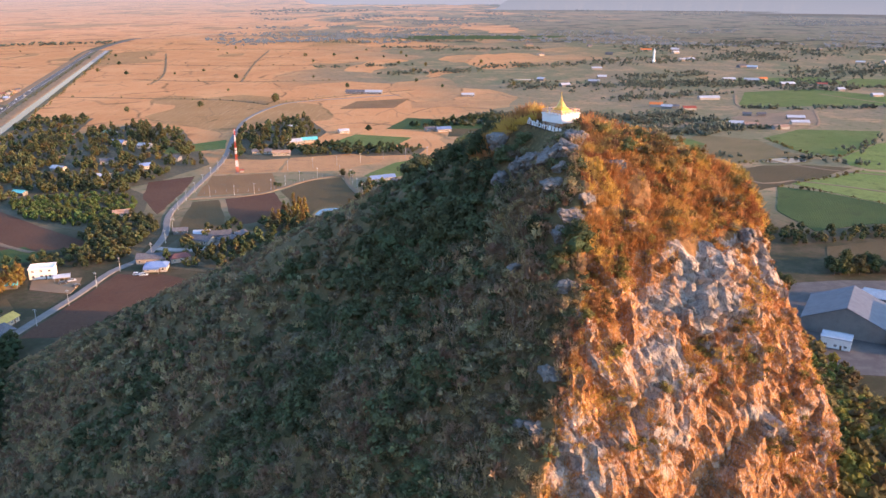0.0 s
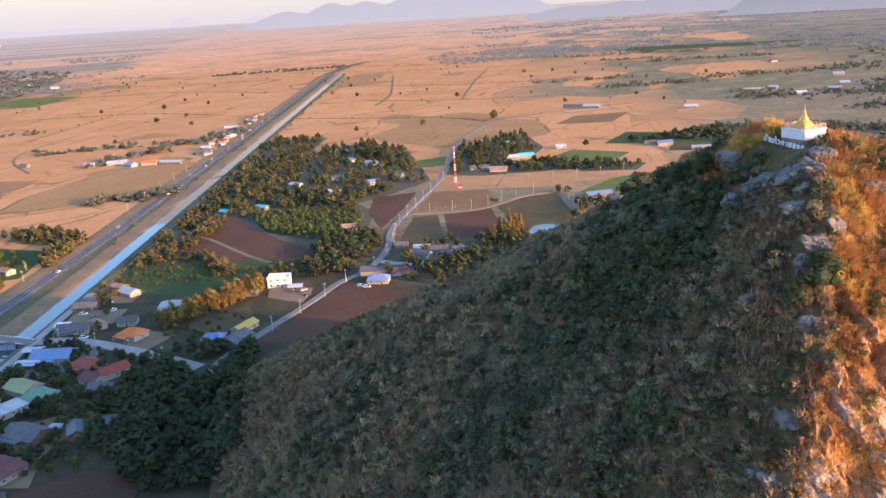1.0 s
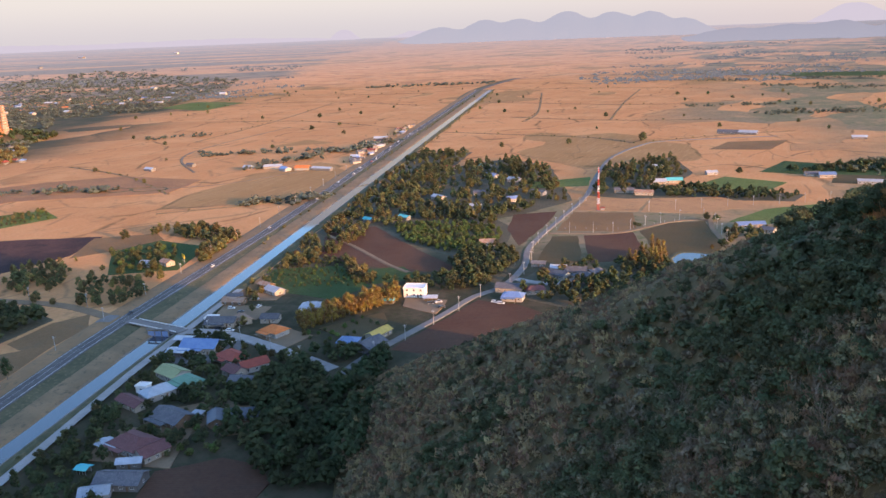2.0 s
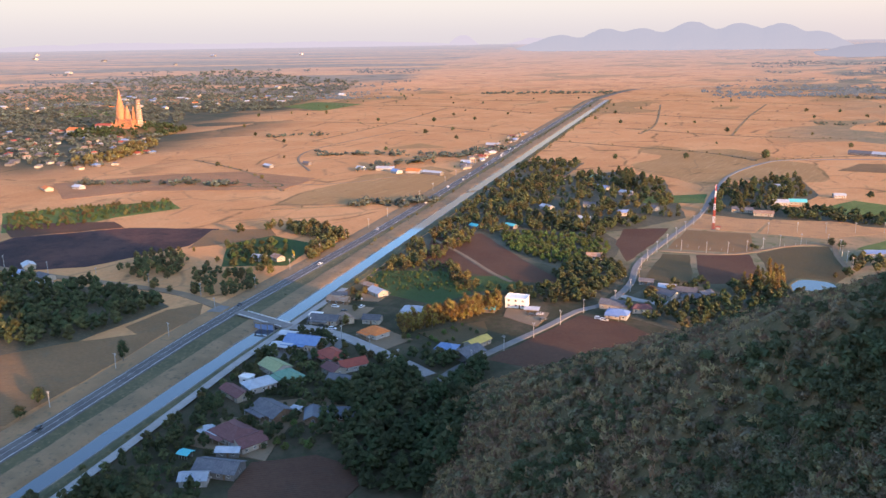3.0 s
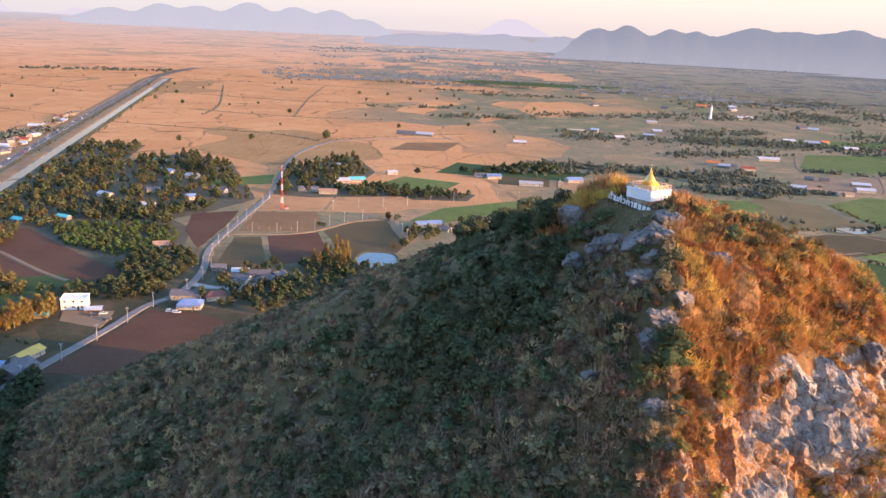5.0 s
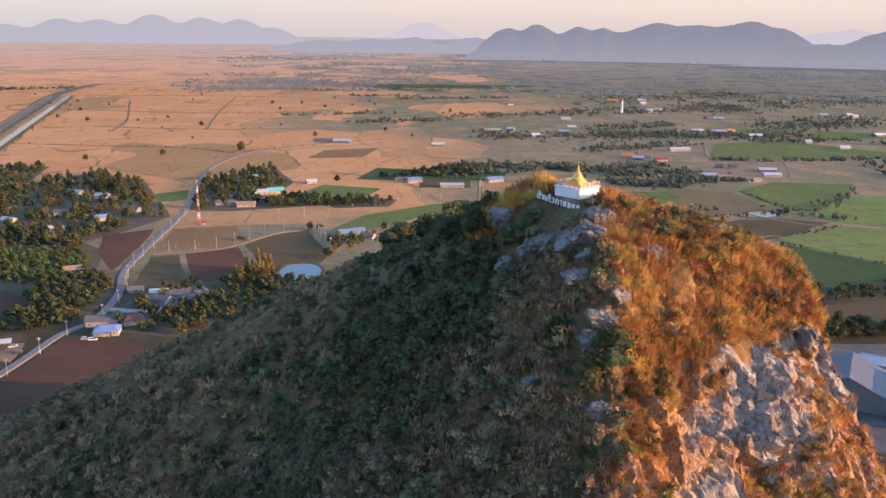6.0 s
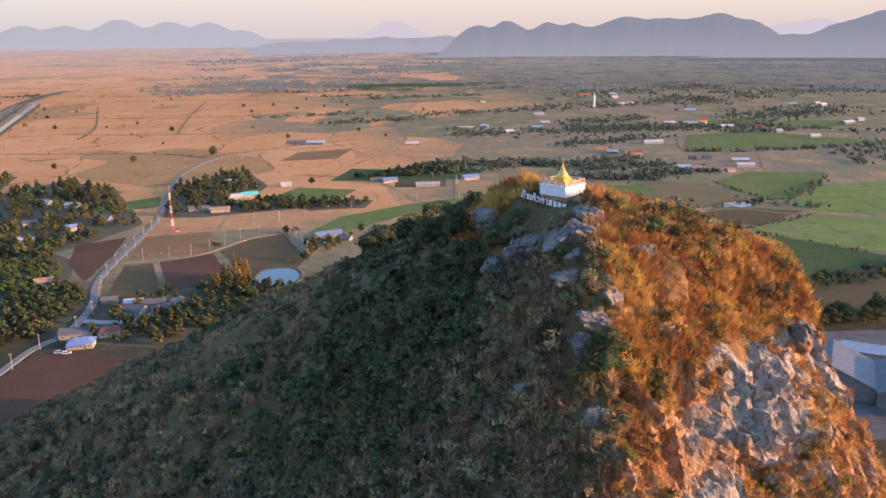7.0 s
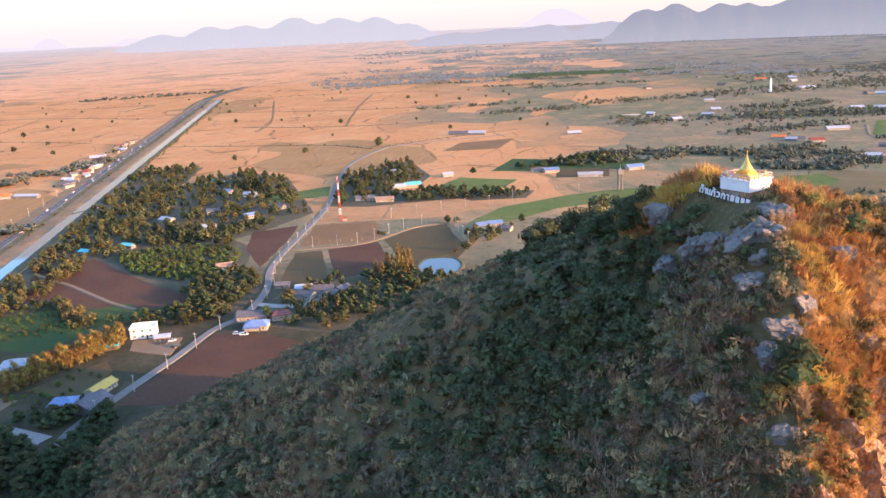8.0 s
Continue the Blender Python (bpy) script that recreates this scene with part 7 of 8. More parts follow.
# ---- poles ----
bm = bmesh.new()
rod(bm, (0, 0, -.3), (0, 0, 8.6), .17, .11, 8)
pole = thing("utility_pole", pose(0, 0, 0), "concrete utility pole with crossarms beside the road", "pole", "utility poles along the roads")
part("post", bm, pole, material=M_POLE)
for z in (7.6, 8.2):
    bm = bmesh.new()
    box(bm, -.9, .9, -.06, .06, z, z + .12)
    part("crossarm", bm, pole, material=M_POLE)
    for x in (-.8, -.3, .3, .8):
        bm = bmesh.new()
        rod(bm, (x, 0, z + .12), (x, 0, z + .34), .05, .03, 6)
        part("insulator", bm, pole, material=M_WHITE)
spots = []
for line, off, step, lo, hi in ((ROADS["village"], 4.2, 26, 300, 720), (ROADS["branch"], -3.2, 17, 0, 9999), (ROADS["east"], 4, 24, 0, 999), (ROADS["west"], 5, 45, 0, 999)):
    pts = smooth_line(line, 1.0)
    gone = 0.0
    for a, b in zip(pts, pts[1:]):
        gone += math.dist(a, b)
        if gone > step and lo < a[1] < hi:
            gone = 0
            d = (Vector(b) - Vector(a)).normalized()
            spots.append((a[0] + d.y * off, a[1] - d.x * off, math.degrees(math.atan2(d.y, d.x)) + 90))
for s in range(-150, 760, 46):
    spots.append((*canal_at(s, highway_off(s) - 13), math.degrees(math.atan2(ALONG.y, ALONG.x)) + 90))
for k in range(9):
    spots.append((-132 + k * 20, 690 + k * 11 + (k % 2), 30))
for i, (x, y, a) in enumerate(spots):
    if i == 0:
        pole.matrix_basis = pose(x, y, 0, 0, 0, a)
    else:
        copy_thing(pole, pose(x, y, 0, rnd.uniform(-1, 1), rnd.uniform(-1, 1), a))

# field marker posts beside the fallow plots
bm = bmesh.new()
rod(bm, (0, 0, -.2), (0, 0, 2.4), .09, .07, 6)
fpost = thing("fence_post", pose(-187, 604, 0), "pale concrete fence post at a field's edge", "post", "fence posts round the fields")
part("post", bm, fpost, material=M_POLE)
for x, y in [(-181 + k * 8, 607 + k * 1.6) for k in range(6)] + [(-131 + k * 6.5, 624 + k * 8) for k in range(6)] + [(-184 - .8 * k, 500 + k * 11) for k in range(9)]:
    copy_thing(fpost, pose(x, y, 0, 0, 0, rnd.uniform(0, 90)))


# ---- vehicles ----
def car_mats(name, c):
    return surf(name, c, tuple(v * 0.93 for v in c), 1.0, rough=0.3, spec=0.6)


CAR_PAINT = [car_mats("white_car_paint", (0.78, 0.78, 0.77)), car_mats("silver_car_paint", (0.45, 0.46, 0.48)), car_mats("red_car_paint", (0.45, 0.05, 0.04)), car_mats("dark_car_paint", (0.04, 0.045, 0.055))]
M_TYRE = surf("tyre_rubber", (0.02, 0.02, 0.02), (0.03, 0.03, 0.03), 2.0)


def car(x, y, z, turn, paint, pickup, label):
    ob = thing("car", pose(x, y, z, 0, 0, turn), label, "pickup truck" if pickup else "car", "cars on the roads")
    bm = bmesh.new()
    side = [(-2.2, .35), (2.2, .35), (2.25, .75), (1.2, .95), (-2.2, .98)]
    for s in (-.86, .86):
        bm.faces.new([bm.verts.new((px, s, pz)) for px, pz in side])
    bm.verts.ensure_lookup_table()
    for i in range(5):
        j = (i + 1) % 5
        bm.faces.new((bm.verts[i], bm.verts[j], bm.verts[5 + j], bm.verts[5 + i]))
    part("body", bm, ob, material=paint)
    bm = bmesh.new()
    x0 = -.5 if pickup else -1.9
    low = [bm.verts.new(p) for p in ((x0, -.8, .95), (1.2, -.8, .95), (1.2, .8, .95), (x0, .8, .95))]
    top = [bm.verts.new(p) for p in ((x0 + .15, -.66, 1.5), (.5, -.66, 1.5), (.5, .66, 1.5), (x0 + .15, .66, 1.5))]
    bm.faces.new(top)
    for i in range(4):
        bm.faces.new((low[i], low[(i + 1) % 4], top[(i + 1) % 4], top[i]))
    cab = part("cabin", bm, ob, "dark glazed cabin", material=M_GLASS_DARK)
    bm = bmesh.new()
    box(bm, x0 + .12, .52, -.68, .68, 1.5, 1.54)
    part("roof_panel", bm, cab, material=paint)
    for wx in (-1.35, 1.4):
        for wy in (-.8, .8):
            bm = bmesh.new()
            rod(bm, (wx, wy - .1, .33), (wx, wy + .1, .33), .33, .33, 12)
            wheel = part("wheel", bm, ob, material=M_TYRE)
            bm = bmesh.new()
            s = 1 if wy > 0 else -1
            rod(bm, (wx, wy + s * .1, .33), (wx, wy + s * .12, .33), .18, .18, 8)
            part("rim", bm, wheel, material=M_STEEL_W)
    return ob


HWA = math.degrees(math.atan2(ALONG.y, ALONG.x))
for s, off, pk, c in ((-2, -31, True, 3), (96, -27, False, 0), (210, -31, False, 1), (330, -27, True, 0), (420, -31, False, 0), (560, -27, False, 2), (600, -31, True, 1), (760, -27, False, 0), (-170, -31, False, 3), (470, -27, False, 0), (515, -31, True, 0), (585, -27, False, 0), (640, -31, False, 1), (668, -27, True, 0), (690, -31, False, 0), (722, -27, False, 3), (745, -31, False, 0), (800, -27, True, 1), (838, -31, False, 0), (880, -27, False, 0), (940, -31, False, 0)):
    car(*canal_at(s, highway_off(s) + off + 29), 1.45, HWA + (180 if off < -29 else 0), CAR_PAINT[c], pk, "%s %s driving on the highway" % (["white", "silver", "red", "dark"][c], "pickup truck" if pk else "saloon car"))
for x, y, a, c in ((-168, 422, 5, 0), (-164, 421, 5, 0), (-203, 408, 30, 3), (-200, 412, 40, 1), (-276, 318, 70, 0), (-287, 312, 10, 0), (-292, 317, 15, 1), (-220, 186, 40, 0), (-199, 326, 80, 3), (-312, 362, 15, 0), (-302, 358, 80, 3), (-309, 381, 20, 1), (-298, 370, 100, 0), (-309, 396, 30, 1), (-194, 404, 60, 3), (-296, 331, 14, 3), (-288, 331, 14, 0)):
    car(x, y, 0.06, a, CAR_PAINT[c], c == 1, "%s car parked beside houses" % ["white", "silver", "red", "dark"][c])

# yellow roadside billboard
bb = thing("billboard", pose(-413, 434, 0, 0, 0, -35), "yellow roadside billboard on steel legs", "billboard")
for s in (-2.2, 2.2):
    bm = bmesh.new()
    rod(bm, (s, 0, -.3), (s, 0, 4.6), .12, .12, 6)
    part("leg", bm, bb, material=M_POLE)
bm = bmesh.new()
box(bm, -4, 4, -.15, .15, 3.6, 6.4, .04)
part("panel", bm, bb, "plain yellow panel", material=M_YELLOW)

# ---- pavilion with tent-like roof beside the white house ----
house(-206, 414, 7, 5, 2.6, R_["pale"], "shed", 20, "open carport with a white sheet roof", M_CONC, category="carport")
house(-228, 402, 6, 4, 2.5, R_["teal"], "gable", 20, "small shed with a green-grey sheet roof", M_CONC, windows=False)

# ---- summit shrine ----
SHRINE = (23.5, 150.27)
FLOOR_Z = 130.2
shrine = thing("terrace", pose(*SHRINE, FLOOR_Z, 0, 0, 40), "white walled square terrace on the summit", "terrace")
bm = bmesh.new()
box(bm, -2.5, 2.5, -2.5, 2.5, -1.55, -0.05, .04)
part("wall", bm, shrine, "whitewashed wall", material=M_WHITE)
bm = bmesh.new()
box(bm, -2.42, 2.42, -2.42, 2.42, -7.0, -1.55)
part("plinth", bm, shrine, "rough grey concrete plinth", material=M_ROCK)
bm = bmesh.new()
box(bm, -2.62, 2.62, -2.62, 2.62, -0.05, 0.1, .02)
part("coping", bm, shrine, material=M_WHITE)
M_PINK = surf("pink_brown_balustrade", (0.62, 0.42, 0.33), (0.55, 0.36, 0.28), 1.0, (0.7, 0.6, 0.52), 4.0)
for side in range(4):
    turn = pose(0, 0, 0, 0, 0, 90 * side)
    for i in range(6):
        bm = bmesh.new()
        x = -2.4 + i * 0.96
        lathe(bm, [(.10, .1), (.12, .14), (.07, .2), (.10, .4), (.06, .6), (.10, .66), (.10, .72)], 8)
        part("post", bm, shrine, m=turn @ pose(x, -2.45, 0), material=M_PINK)
    bm = bmesh.new()
    box(bm, -2.5, 2.5, -2.53, -2.37, .72, .84, .02)
    box(bm, -2.5, 2.5, -2.49, -2.41, .34, .42)
    part("rail", bm, shrine, m=turn, material=M_PINK)
chedi = thing("pagoda", pose(*SHRINE, FLOOR_Z + .1, 0, 0, 40), "gilded bell-shaped pagoda with a slender spire", "pagoda")
bm = bmesh.new()
lathe(bm, [(1.45, 0), (1.45, .22), (1.3, .24), (1.3, .42), (1.15, .46), (1.15, .62), (1.02, .66), (1.02, .82)], square=True)
part("base", bm, chedi, "stepped gilded base", material=M_GOLD)
bm = bmesh.new()
lathe(bm, [(1.3, .82), (1.3, .9), (1.18, .92), (1.2, 1.0), (1.06, 1.02), (1.08, 1.1), (.95, 1.12), (.95, 1.2), (.86, 1.24), (.8, 1.4), (.7, 1.6), (.58, 1.78), (.46, 1.95), (.4, 2.05), (.44, 2.1), (.36, 2.14)], 28)
part("bell", bm, chedi, "gilded bell on ringed steps", material=M_GOLD)
bm = bmesh.new()
prof = []
for k in range(7):
    r0, z0 = .34 - .038 * k, 2.14 + .13 * k
    prof += [(r0, z0), (r0 + .02, z0 + .05), (r0 - .03, z0 + .11)]
lathe(bm, prof + [(.08, 3.06), (.05, 3.3), (.02, 3.62)], 18)
spire = part("spire", bm, chedi, "ringed gilded spire", material=M_GOLD)
bm = bmesh.new()
lathe(bm, [(.02, 3.6), (.14, 3.66), (.12, 3.7), (.03, 3.74), (.09, 3.8), (.02, 3.84), (.01, 4.0)], 12)
part("finial", bm, spire, "small tiered umbrella finial", material=M_GOLD)
for sx_, sy_ in ((-1.85, -1.85), (1.85, -1.85), (1.85, 1.85), (-1.85, 1.85)):
    bm = bmesh.new()
    lathe(bm, [(.28, 0), (.28, .15), (.2, .2), (.22, .42), (.14, .62), (.06, .8), (.02, 1.15)], 12)
    part("corner_turret", bm, chedi, "small gilded turret", m=pose(sx_, sy_, 0), material=M_GOLD)

# white letters on a dark frame below the terrace
F_, RV, DV = Vector((22.6, 146.9)), Vector((0.977, -0.214)), Vector((0.214, 0.977))
A_, B_ = F_ - RV * 6.3 + DV * 4.0, F_ + RV * 0.9 - DV * 1.6
SIGN_Z = 127.9
yaw_sign = math.degrees(math.atan2((B_ - A_).y, (B_ - A_).x))
sign = thing("letter_sign", pose(A_.x, A_.y, SIGN_Z, 0, 6, yaw_sign), "large white letters on a dark frame below the terrace", "sign")
LONG = (B_ - A_).length
bm = bmesh.new()
box(bm, -.2, LONG, .1, .18, -.12, .02)
box(bm, -.2, LONG, .1, .18, .5, .58)
for i in range(9):
    box(bm, i * LONG / 8 - .05, i * LONG / 8 + .05, .1, .2, -5.0, 1.15)
M_FRAME = surf("dark_frame_steel", (0.05, 0.05, 0.055), (0.07, 0.065, 0.06), 1.0, (0.12, 0.08, 0.05), 4.0)
part("frame", bm, sign, "dark steel frame", material=M_FRAME)
at_x = 0.0
for glyphs, step in (("ถ้ำ", 1.35), ("แ", .8), ("ก้", .95), ("ว", .8), ("ก", .95), ("า", .75)):
    cu = bpy.data.curves.new("letter", "FONT")
    cu.body, cu.size, cu.extrude, cu.offset = glyphs, 1.45, .07, .02
    tmp = new("letter_form", cu)
    bpy.context.view_layer.update()
    me = bpy.data.meshes.new_from_object(tmp.evaluated_get(bpy.context.evaluated_depsgraph_get()))
    bpy.data.objects.remove(tmp)
    bpy.data.curves.remove(cu)
    me.materials.clear()
    me.materials.append(M_WHITE)
    part("letter", me, sign, "white letter", m=pose(at_x, 0, 0.05, 90, 0, 0))
    at_x += step
while at_x < LONG - .6:
    bm = bmesh.new()
    box(bm, at_x, at_x + .62, -.07, .07, .06, .95 if at_x < LONG - 1.2 else 1.0, .03)
    part("bar", bm, sign, "white unreadable letter", material=M_WHITE)
    at_x += .88


# ---- boulders ----
def boulder(x, y, z, r, sq, turn, label):
    bm = bmesh.new()
    bmesh.ops.create_icosphere(bm, subdivisions=4, radius=1.0)
    cuts = [Vector((rnd.gauss(0, 1), rnd.gauss(0, 1), rnd.gauss(0, 1))).normalized() for _ in range(14)]
    seedv = Vector((rnd.uniform(0, 50), rnd.uniform(0, 50), 0))
    for v in bm.verts:
        d = v.co.normalized()
        k = 1.0
        for c in cuts:
            a = d.dot(c)
            if a > 0.4:
                k = min(k, 0.5 / a)
        s = d * r + seedv
        p = d * k * (1 + 0.2 * noise.fractal(d * 1.5 + seedv, 0.9, 2.0, 3)) * r
        p += d * (block(s, 0.55, 0.7, 0.35) + block(s, 1.3, 0.7, 0.16))
        v.co = Vector((p.x * 1.25, p.y * sq * 1.1, p.z * 0.85))
    ob = new("boulder", bm_mesh("boulder", bm, M_GREY))
    ob.matrix_basis = pose(x, y, z, rnd.uniform(-20, 20), rnd.uniform(-20, 20), turn)
    return tagged(ob, label, "boulder", "limestone boulders on the hill")


for x, y, r, sq, lb in ROCKS:
    boulder(x, y, float(hill_z(x, y)) + r * 0.12, r * 1.26, sq, rnd.uniform(0, 360), lb)


# ---- temple on its wooded knoll ----
M_TEMPLE = surf("orange_temple_brick", (0.48, 0.21, 0.10), (0.40, 0.165, 0.075), 0.15, (0.56, 0.34, 0.20), 0.6)
KNOLL = (-1296, 948)
bm = bmesh.new()
lathe(bm, [(95, -.5), (80, 3), (62, 8), (44, 12), (26, 14), (10, 14.5)], 48)
for v in bm.verts:
    v.co.x += 6 * noise.noise(v.co * 0.03)
    v.co.y += 6 * noise.noise(v.co * 0.03 + Vector((9, 0, 0)))
kn = new("knoll", bm_mesh("knoll", bm, M_SOIL, True))
kn.matrix_basis = pose(*KNOLL, 0)
tagged(kn, "low wooded knoll under the temple", "knoll", kind="structure")


def tower(name, x, y, z, prof, square, material, label, extra=()):
    ob = thing(name, pose(x, y, z, 0, 0, 20), label, "temple tower")
    cut = max(2, len(prof) // 2)
    bm = bmesh.new()
    lathe(bm, prof[:cut + 1], 20, square)
    part("base", bm, ob, material=material)
    bm = bmesh.new()
    lathe(bm, prof[cut:], 20, square)
    part("spire", bm, ob, material=material)
    return ob


plinth = thing("temple_terrace", pose(-1282, 940, 6, 0, 0, 20), "stepped orange temple base with terraces and small spires", "temple")
for r0, z0, z1 in ((23, -4, 7), (18, 7, 13), (13, 13, 19)):
    bm = bmesh.new()
    lathe(bm, [(r0, z0), (r0, z1 - 1), (r0 + .8, z1 - .8), (r0 + .8, z1 - .2), (r0 - .3, z1)], square=True)
    tier = part("tier", bm, plinth, material=M_TEMPLE)
    for sx_ in (-1, 1):
        for sy_ in (-1, 1):
            bm = bmesh.new()
            lathe(bm, [(2.2, 0), (2.2, 2), (1.7, 2.4), (1.4, 5), (.8, 7.5), (.15, 10)], 10)
            part("turret", bm, tier, m=pose(sx_ * (r0 - 3), sy_ * (r0 - 3), z1 - .3), material=M_TEMPLE)
tower("temple_tower", -1302, 940, 14, [(12, -3), (12, 4), (10.5, 5), (10.5, 11), (9, 12), (8.6, 20), (7.6, 28), (6.2, 36), (4.6, 44), (3, 52), (1.6, 59), (.3, 67)], False, M_TEMPLE, "tall orange temple tower with a pointed top")
tower("temple_tower", -1289, 944, 14, [(9, -3), (9, 4), (7.5, 5), (7.5, 10), (6, 11), (5.4, 18), (4.2, 24), (2.4, 30), (.3, 37)], False, M_TEMPLE, "smaller orange temple spire beside the tower")
tower("temple_tower", -1279, 950, 14, [(7, -3), (7, 4), (5.4, 5), (5.4, 9), (4.2, 10), (3.8, 17), (2.6, 24), (1.4, 30), (.2, 36)], False, M_TEMPLE, "slender orange temple spire")
pag = thing("temple_tower", pose(-1268, 953, 13, 0, 0, 20), "pale tiered octagonal pagoda tower", "temple tower")
for k in range(11):
    bm = bmesh.new()
    r0 = 6.4 - .33 * k
    lathe(bm, [(r0, k * 4.4), (r0, k * 4.4 + 3.4)], 8)
    part("storey", bm, pag, material=M_CREAM)
    bm = bmesh.new()
    lathe(bm, [(r0 + 1.6, k * 4.4 + 3.4), (r0 - .2, k * 4.4 + 4.5)], 8)
    part("eave", bm, pag, "orange tiled eave", material=M_TEMPLE)
house(-1318, 915, 26, 14, 7, ROOF["red"], "gable", 25, "temple hall with a red tiled roof on the knoll", M_WHITE, False, False, category="temple hall")
house(-1380, 900, 30, 16, 7, ROOF["orange"], "gable", 15, "temple hall with an orange tiled roof", M_CREAM, False, False, category="temple hall")
for o in list(scene.objects):
    if o.parent is None and o.name.startswith("temple_hall") and o.location.x > -1330:
        o.location.z = 9.0

# ---- groves and single trees ----
for k in range(17):
    t = k / 16
    for row in (0, 1, 2):
        tree("row", -256 + 25 * t + row * 3.6 + rnd.uniform(-.8, .8), 351 + 60 * t - row * 2.0 + rnd.uniform(-.8, .8), rnd.uniform(.95, 1.4), rnd.uniform(0, 6.28), "golden tree row", "behind the houses")
G = ["green_a", "green_b", "low", "tall_a"]
D = ["dark_a", "dark_b", "green_a", "dark_a"]
O = ["gold_a", "gold_b", "green_b", "green_a"]
thicket([canal_at(85, 15), canal_at(300, 15), canal_at(330, 60), canal_at(215, 62), canal_at(100, 42)], 135, 3.6, O, .5, 1.1)
thicket([canal_at(300, 13), canal_at(640, 15), canal_at(640, 85), canal_at(300, 66)], 185, 4.4, ["green_a", "green_b", "gold_a", "dark_a", "low"], .5, 1.2)
thicket([(-399, 674), (-420, 808), (-350, 935), (-290, 890), (-212, 716), (-236, 655), (-265, 612), (-324, 610)], 470, 4.3, ["green_a", "green_b", "gold_a", "dark_a", "tall_a", "low"], .5, 1.2)
grove([(-306, 800), (-322, 850), (-300, 870), (-280, 815)], 12, 4, ["tall_a"], "tall trees by the paddy", "near the village", .9, 1.3)
thicket([(-322, 581), (-273, 608), (-227, 590), (-216, 545), (-237, 515), (-287, 536)], 230, 3.4, ["lush", "lush", "lush", "low"], .7, 1.0)
thicket([(-330, 560), (-318, 590), (-322, 606), (-268, 612), (-232, 600), (-262, 640), (-330, 625)], 40, 5, G)
thicket([(-216, 877), (-163, 986), (-130, 880), (-134, 850), (-150, 790), (-160, 742), (-195, 745)], 160, 4.4, ["green_a", "gold_a", "dark_a", "tall_a"], .5, 1.15)
thicket([(-150, 790), (-100, 800), (-17, 790), (-25, 765), (-140, 752)], 90, 4.5, ["green_a", "dark_a", "low"], .5, 1.1)
thicket([(-120, 850), (-60, 900), (60, 930), (110, 960), (60, 985), (-90, 880)], 70, 5, ["green_a", "dark_a", "low"])
thicket([(-197, 345), (-206, 322), (-228, 318), (-228, 262), (-210, 230), (-165, 205), (-140, 222), (-160, 265), (-176, 300), (-186, 325)], 230, 3.7, ["dark_a", "dark_b", "dark_a", "green_a"], .65, 1.05)
thicket([(-300, 330), (-235, 318), (-222, 262), (-228, 160), (-256, 138), (-285, 200), (-300, 268)], 330, 3.2, ["dark_a", "dark_b", "green_b", "low", "green_a"], .45, .8)
thicket([canal_at(-330, 24), canal_at(-20, 20), canal_at(-20, 26), canal_at(-330, 36)], 90, 3.2, ["dark_a", "green_b", "low", "green_a"], .4, .75)
grove([(-300, 330), (-235, 318), (-222, 262), (-228, 160), (-256, 138), (-285, 200), (-300, 268)], 46, 7, ["dark_a", "green_b", "gold_a", "green_a"], "village garden trees", "between village houses", .4, .75)
thicket([canal_at(560, -70), canal_at(560, -46), canal_at(960, -46), canal_at(960, -70)], 40, 6, ["green_a", "gold_a", "low"], .4, .8)
thicket([(-242, 224), (-219, 241), (-201, 221), (-222, 208)], 30, 4, ["dark_a", "lush", "low"], .5, .85)
thicket([(-210, 170), (-205, 120), (-255, 100), (-262, 150), (-230, 165)], 70, 4, D, .7, 1.1)
thicket([(-541, 287), (-456, 316), (-404, 308), (-398, 275), (-400, 243), (-425, 200), (-450, 150), (-640, 140), (-640, 270)], 420, 5.0, ["dark_a", "dark_a", "dark_b", "green_a"], .8, 1.3)
thicket([(-480, 330), (-400, 330), (-386, 356), (-400, 420), (-425, 445), (-470, 390)], 8, 9, O, .5, .9)
thicket([(-471, 335), (-517, 377), (-494, 399), (-448, 364)], 34, 4.5, ["gold_a", "gold_b", "green_a"], .7, 1.15)
thicket([(-407, 336), (-442, 368), (-409, 398), (-381, 372), (-384, 343)], 40, 4.5, ["gold_a", "green_b", "green_a"], .6, 1.05)
grove([(-480, 330), (-400, 330), (-386, 356), (-400, 420), (-425, 445), (-470, 390)], 10, 9, O, "roadside trees", "near the crossroads", .6, 1.0)
thicket([(-515, 470), (-490, 500), (-428, 486), (-410, 445), (-394, 432), (-420, 505), (-475, 530)], 80, 4, O)
thicket([(-488, 438), (-440, 398), (-410, 418), (-452, 474)], 60, 3.6, ["lush", "low", "green_b"], .6, 1.0)
thicket([(-770, 420), (-738, 468), (-684, 540), (-644, 520), (-664, 461), (-661, 412), (-692, 376)], 300, 3.4, ["lush", "low", "gold_a", "lush"], .35, .75)
thicket([(-500, 340), (-480, 330), (-470, 400), (-500, 420)], 16, 4, O, .5, .9)
thicket([(-168, 440), (-120, 428), (-78, 470), (-60, 515), (-108, 536), (-124, 505), (-160, 505)], 130, 4, ["dark_a", "green_a", "dark_b", "gold_a"], .6, 1.05)
grove([(-114, 522), (-96, 510), (-88, 520), (-92, 547), (-106, 547)], 16, 2.8, ["casuarina"], "golden pond trees", "", .7, 1.05)
thicket([(-70, 572), (-52, 590), (-30, 640), (-20, 670), (-60, 640)], 28, 4, ["green_a", "dark_a", "gold_a"], .5, .9)
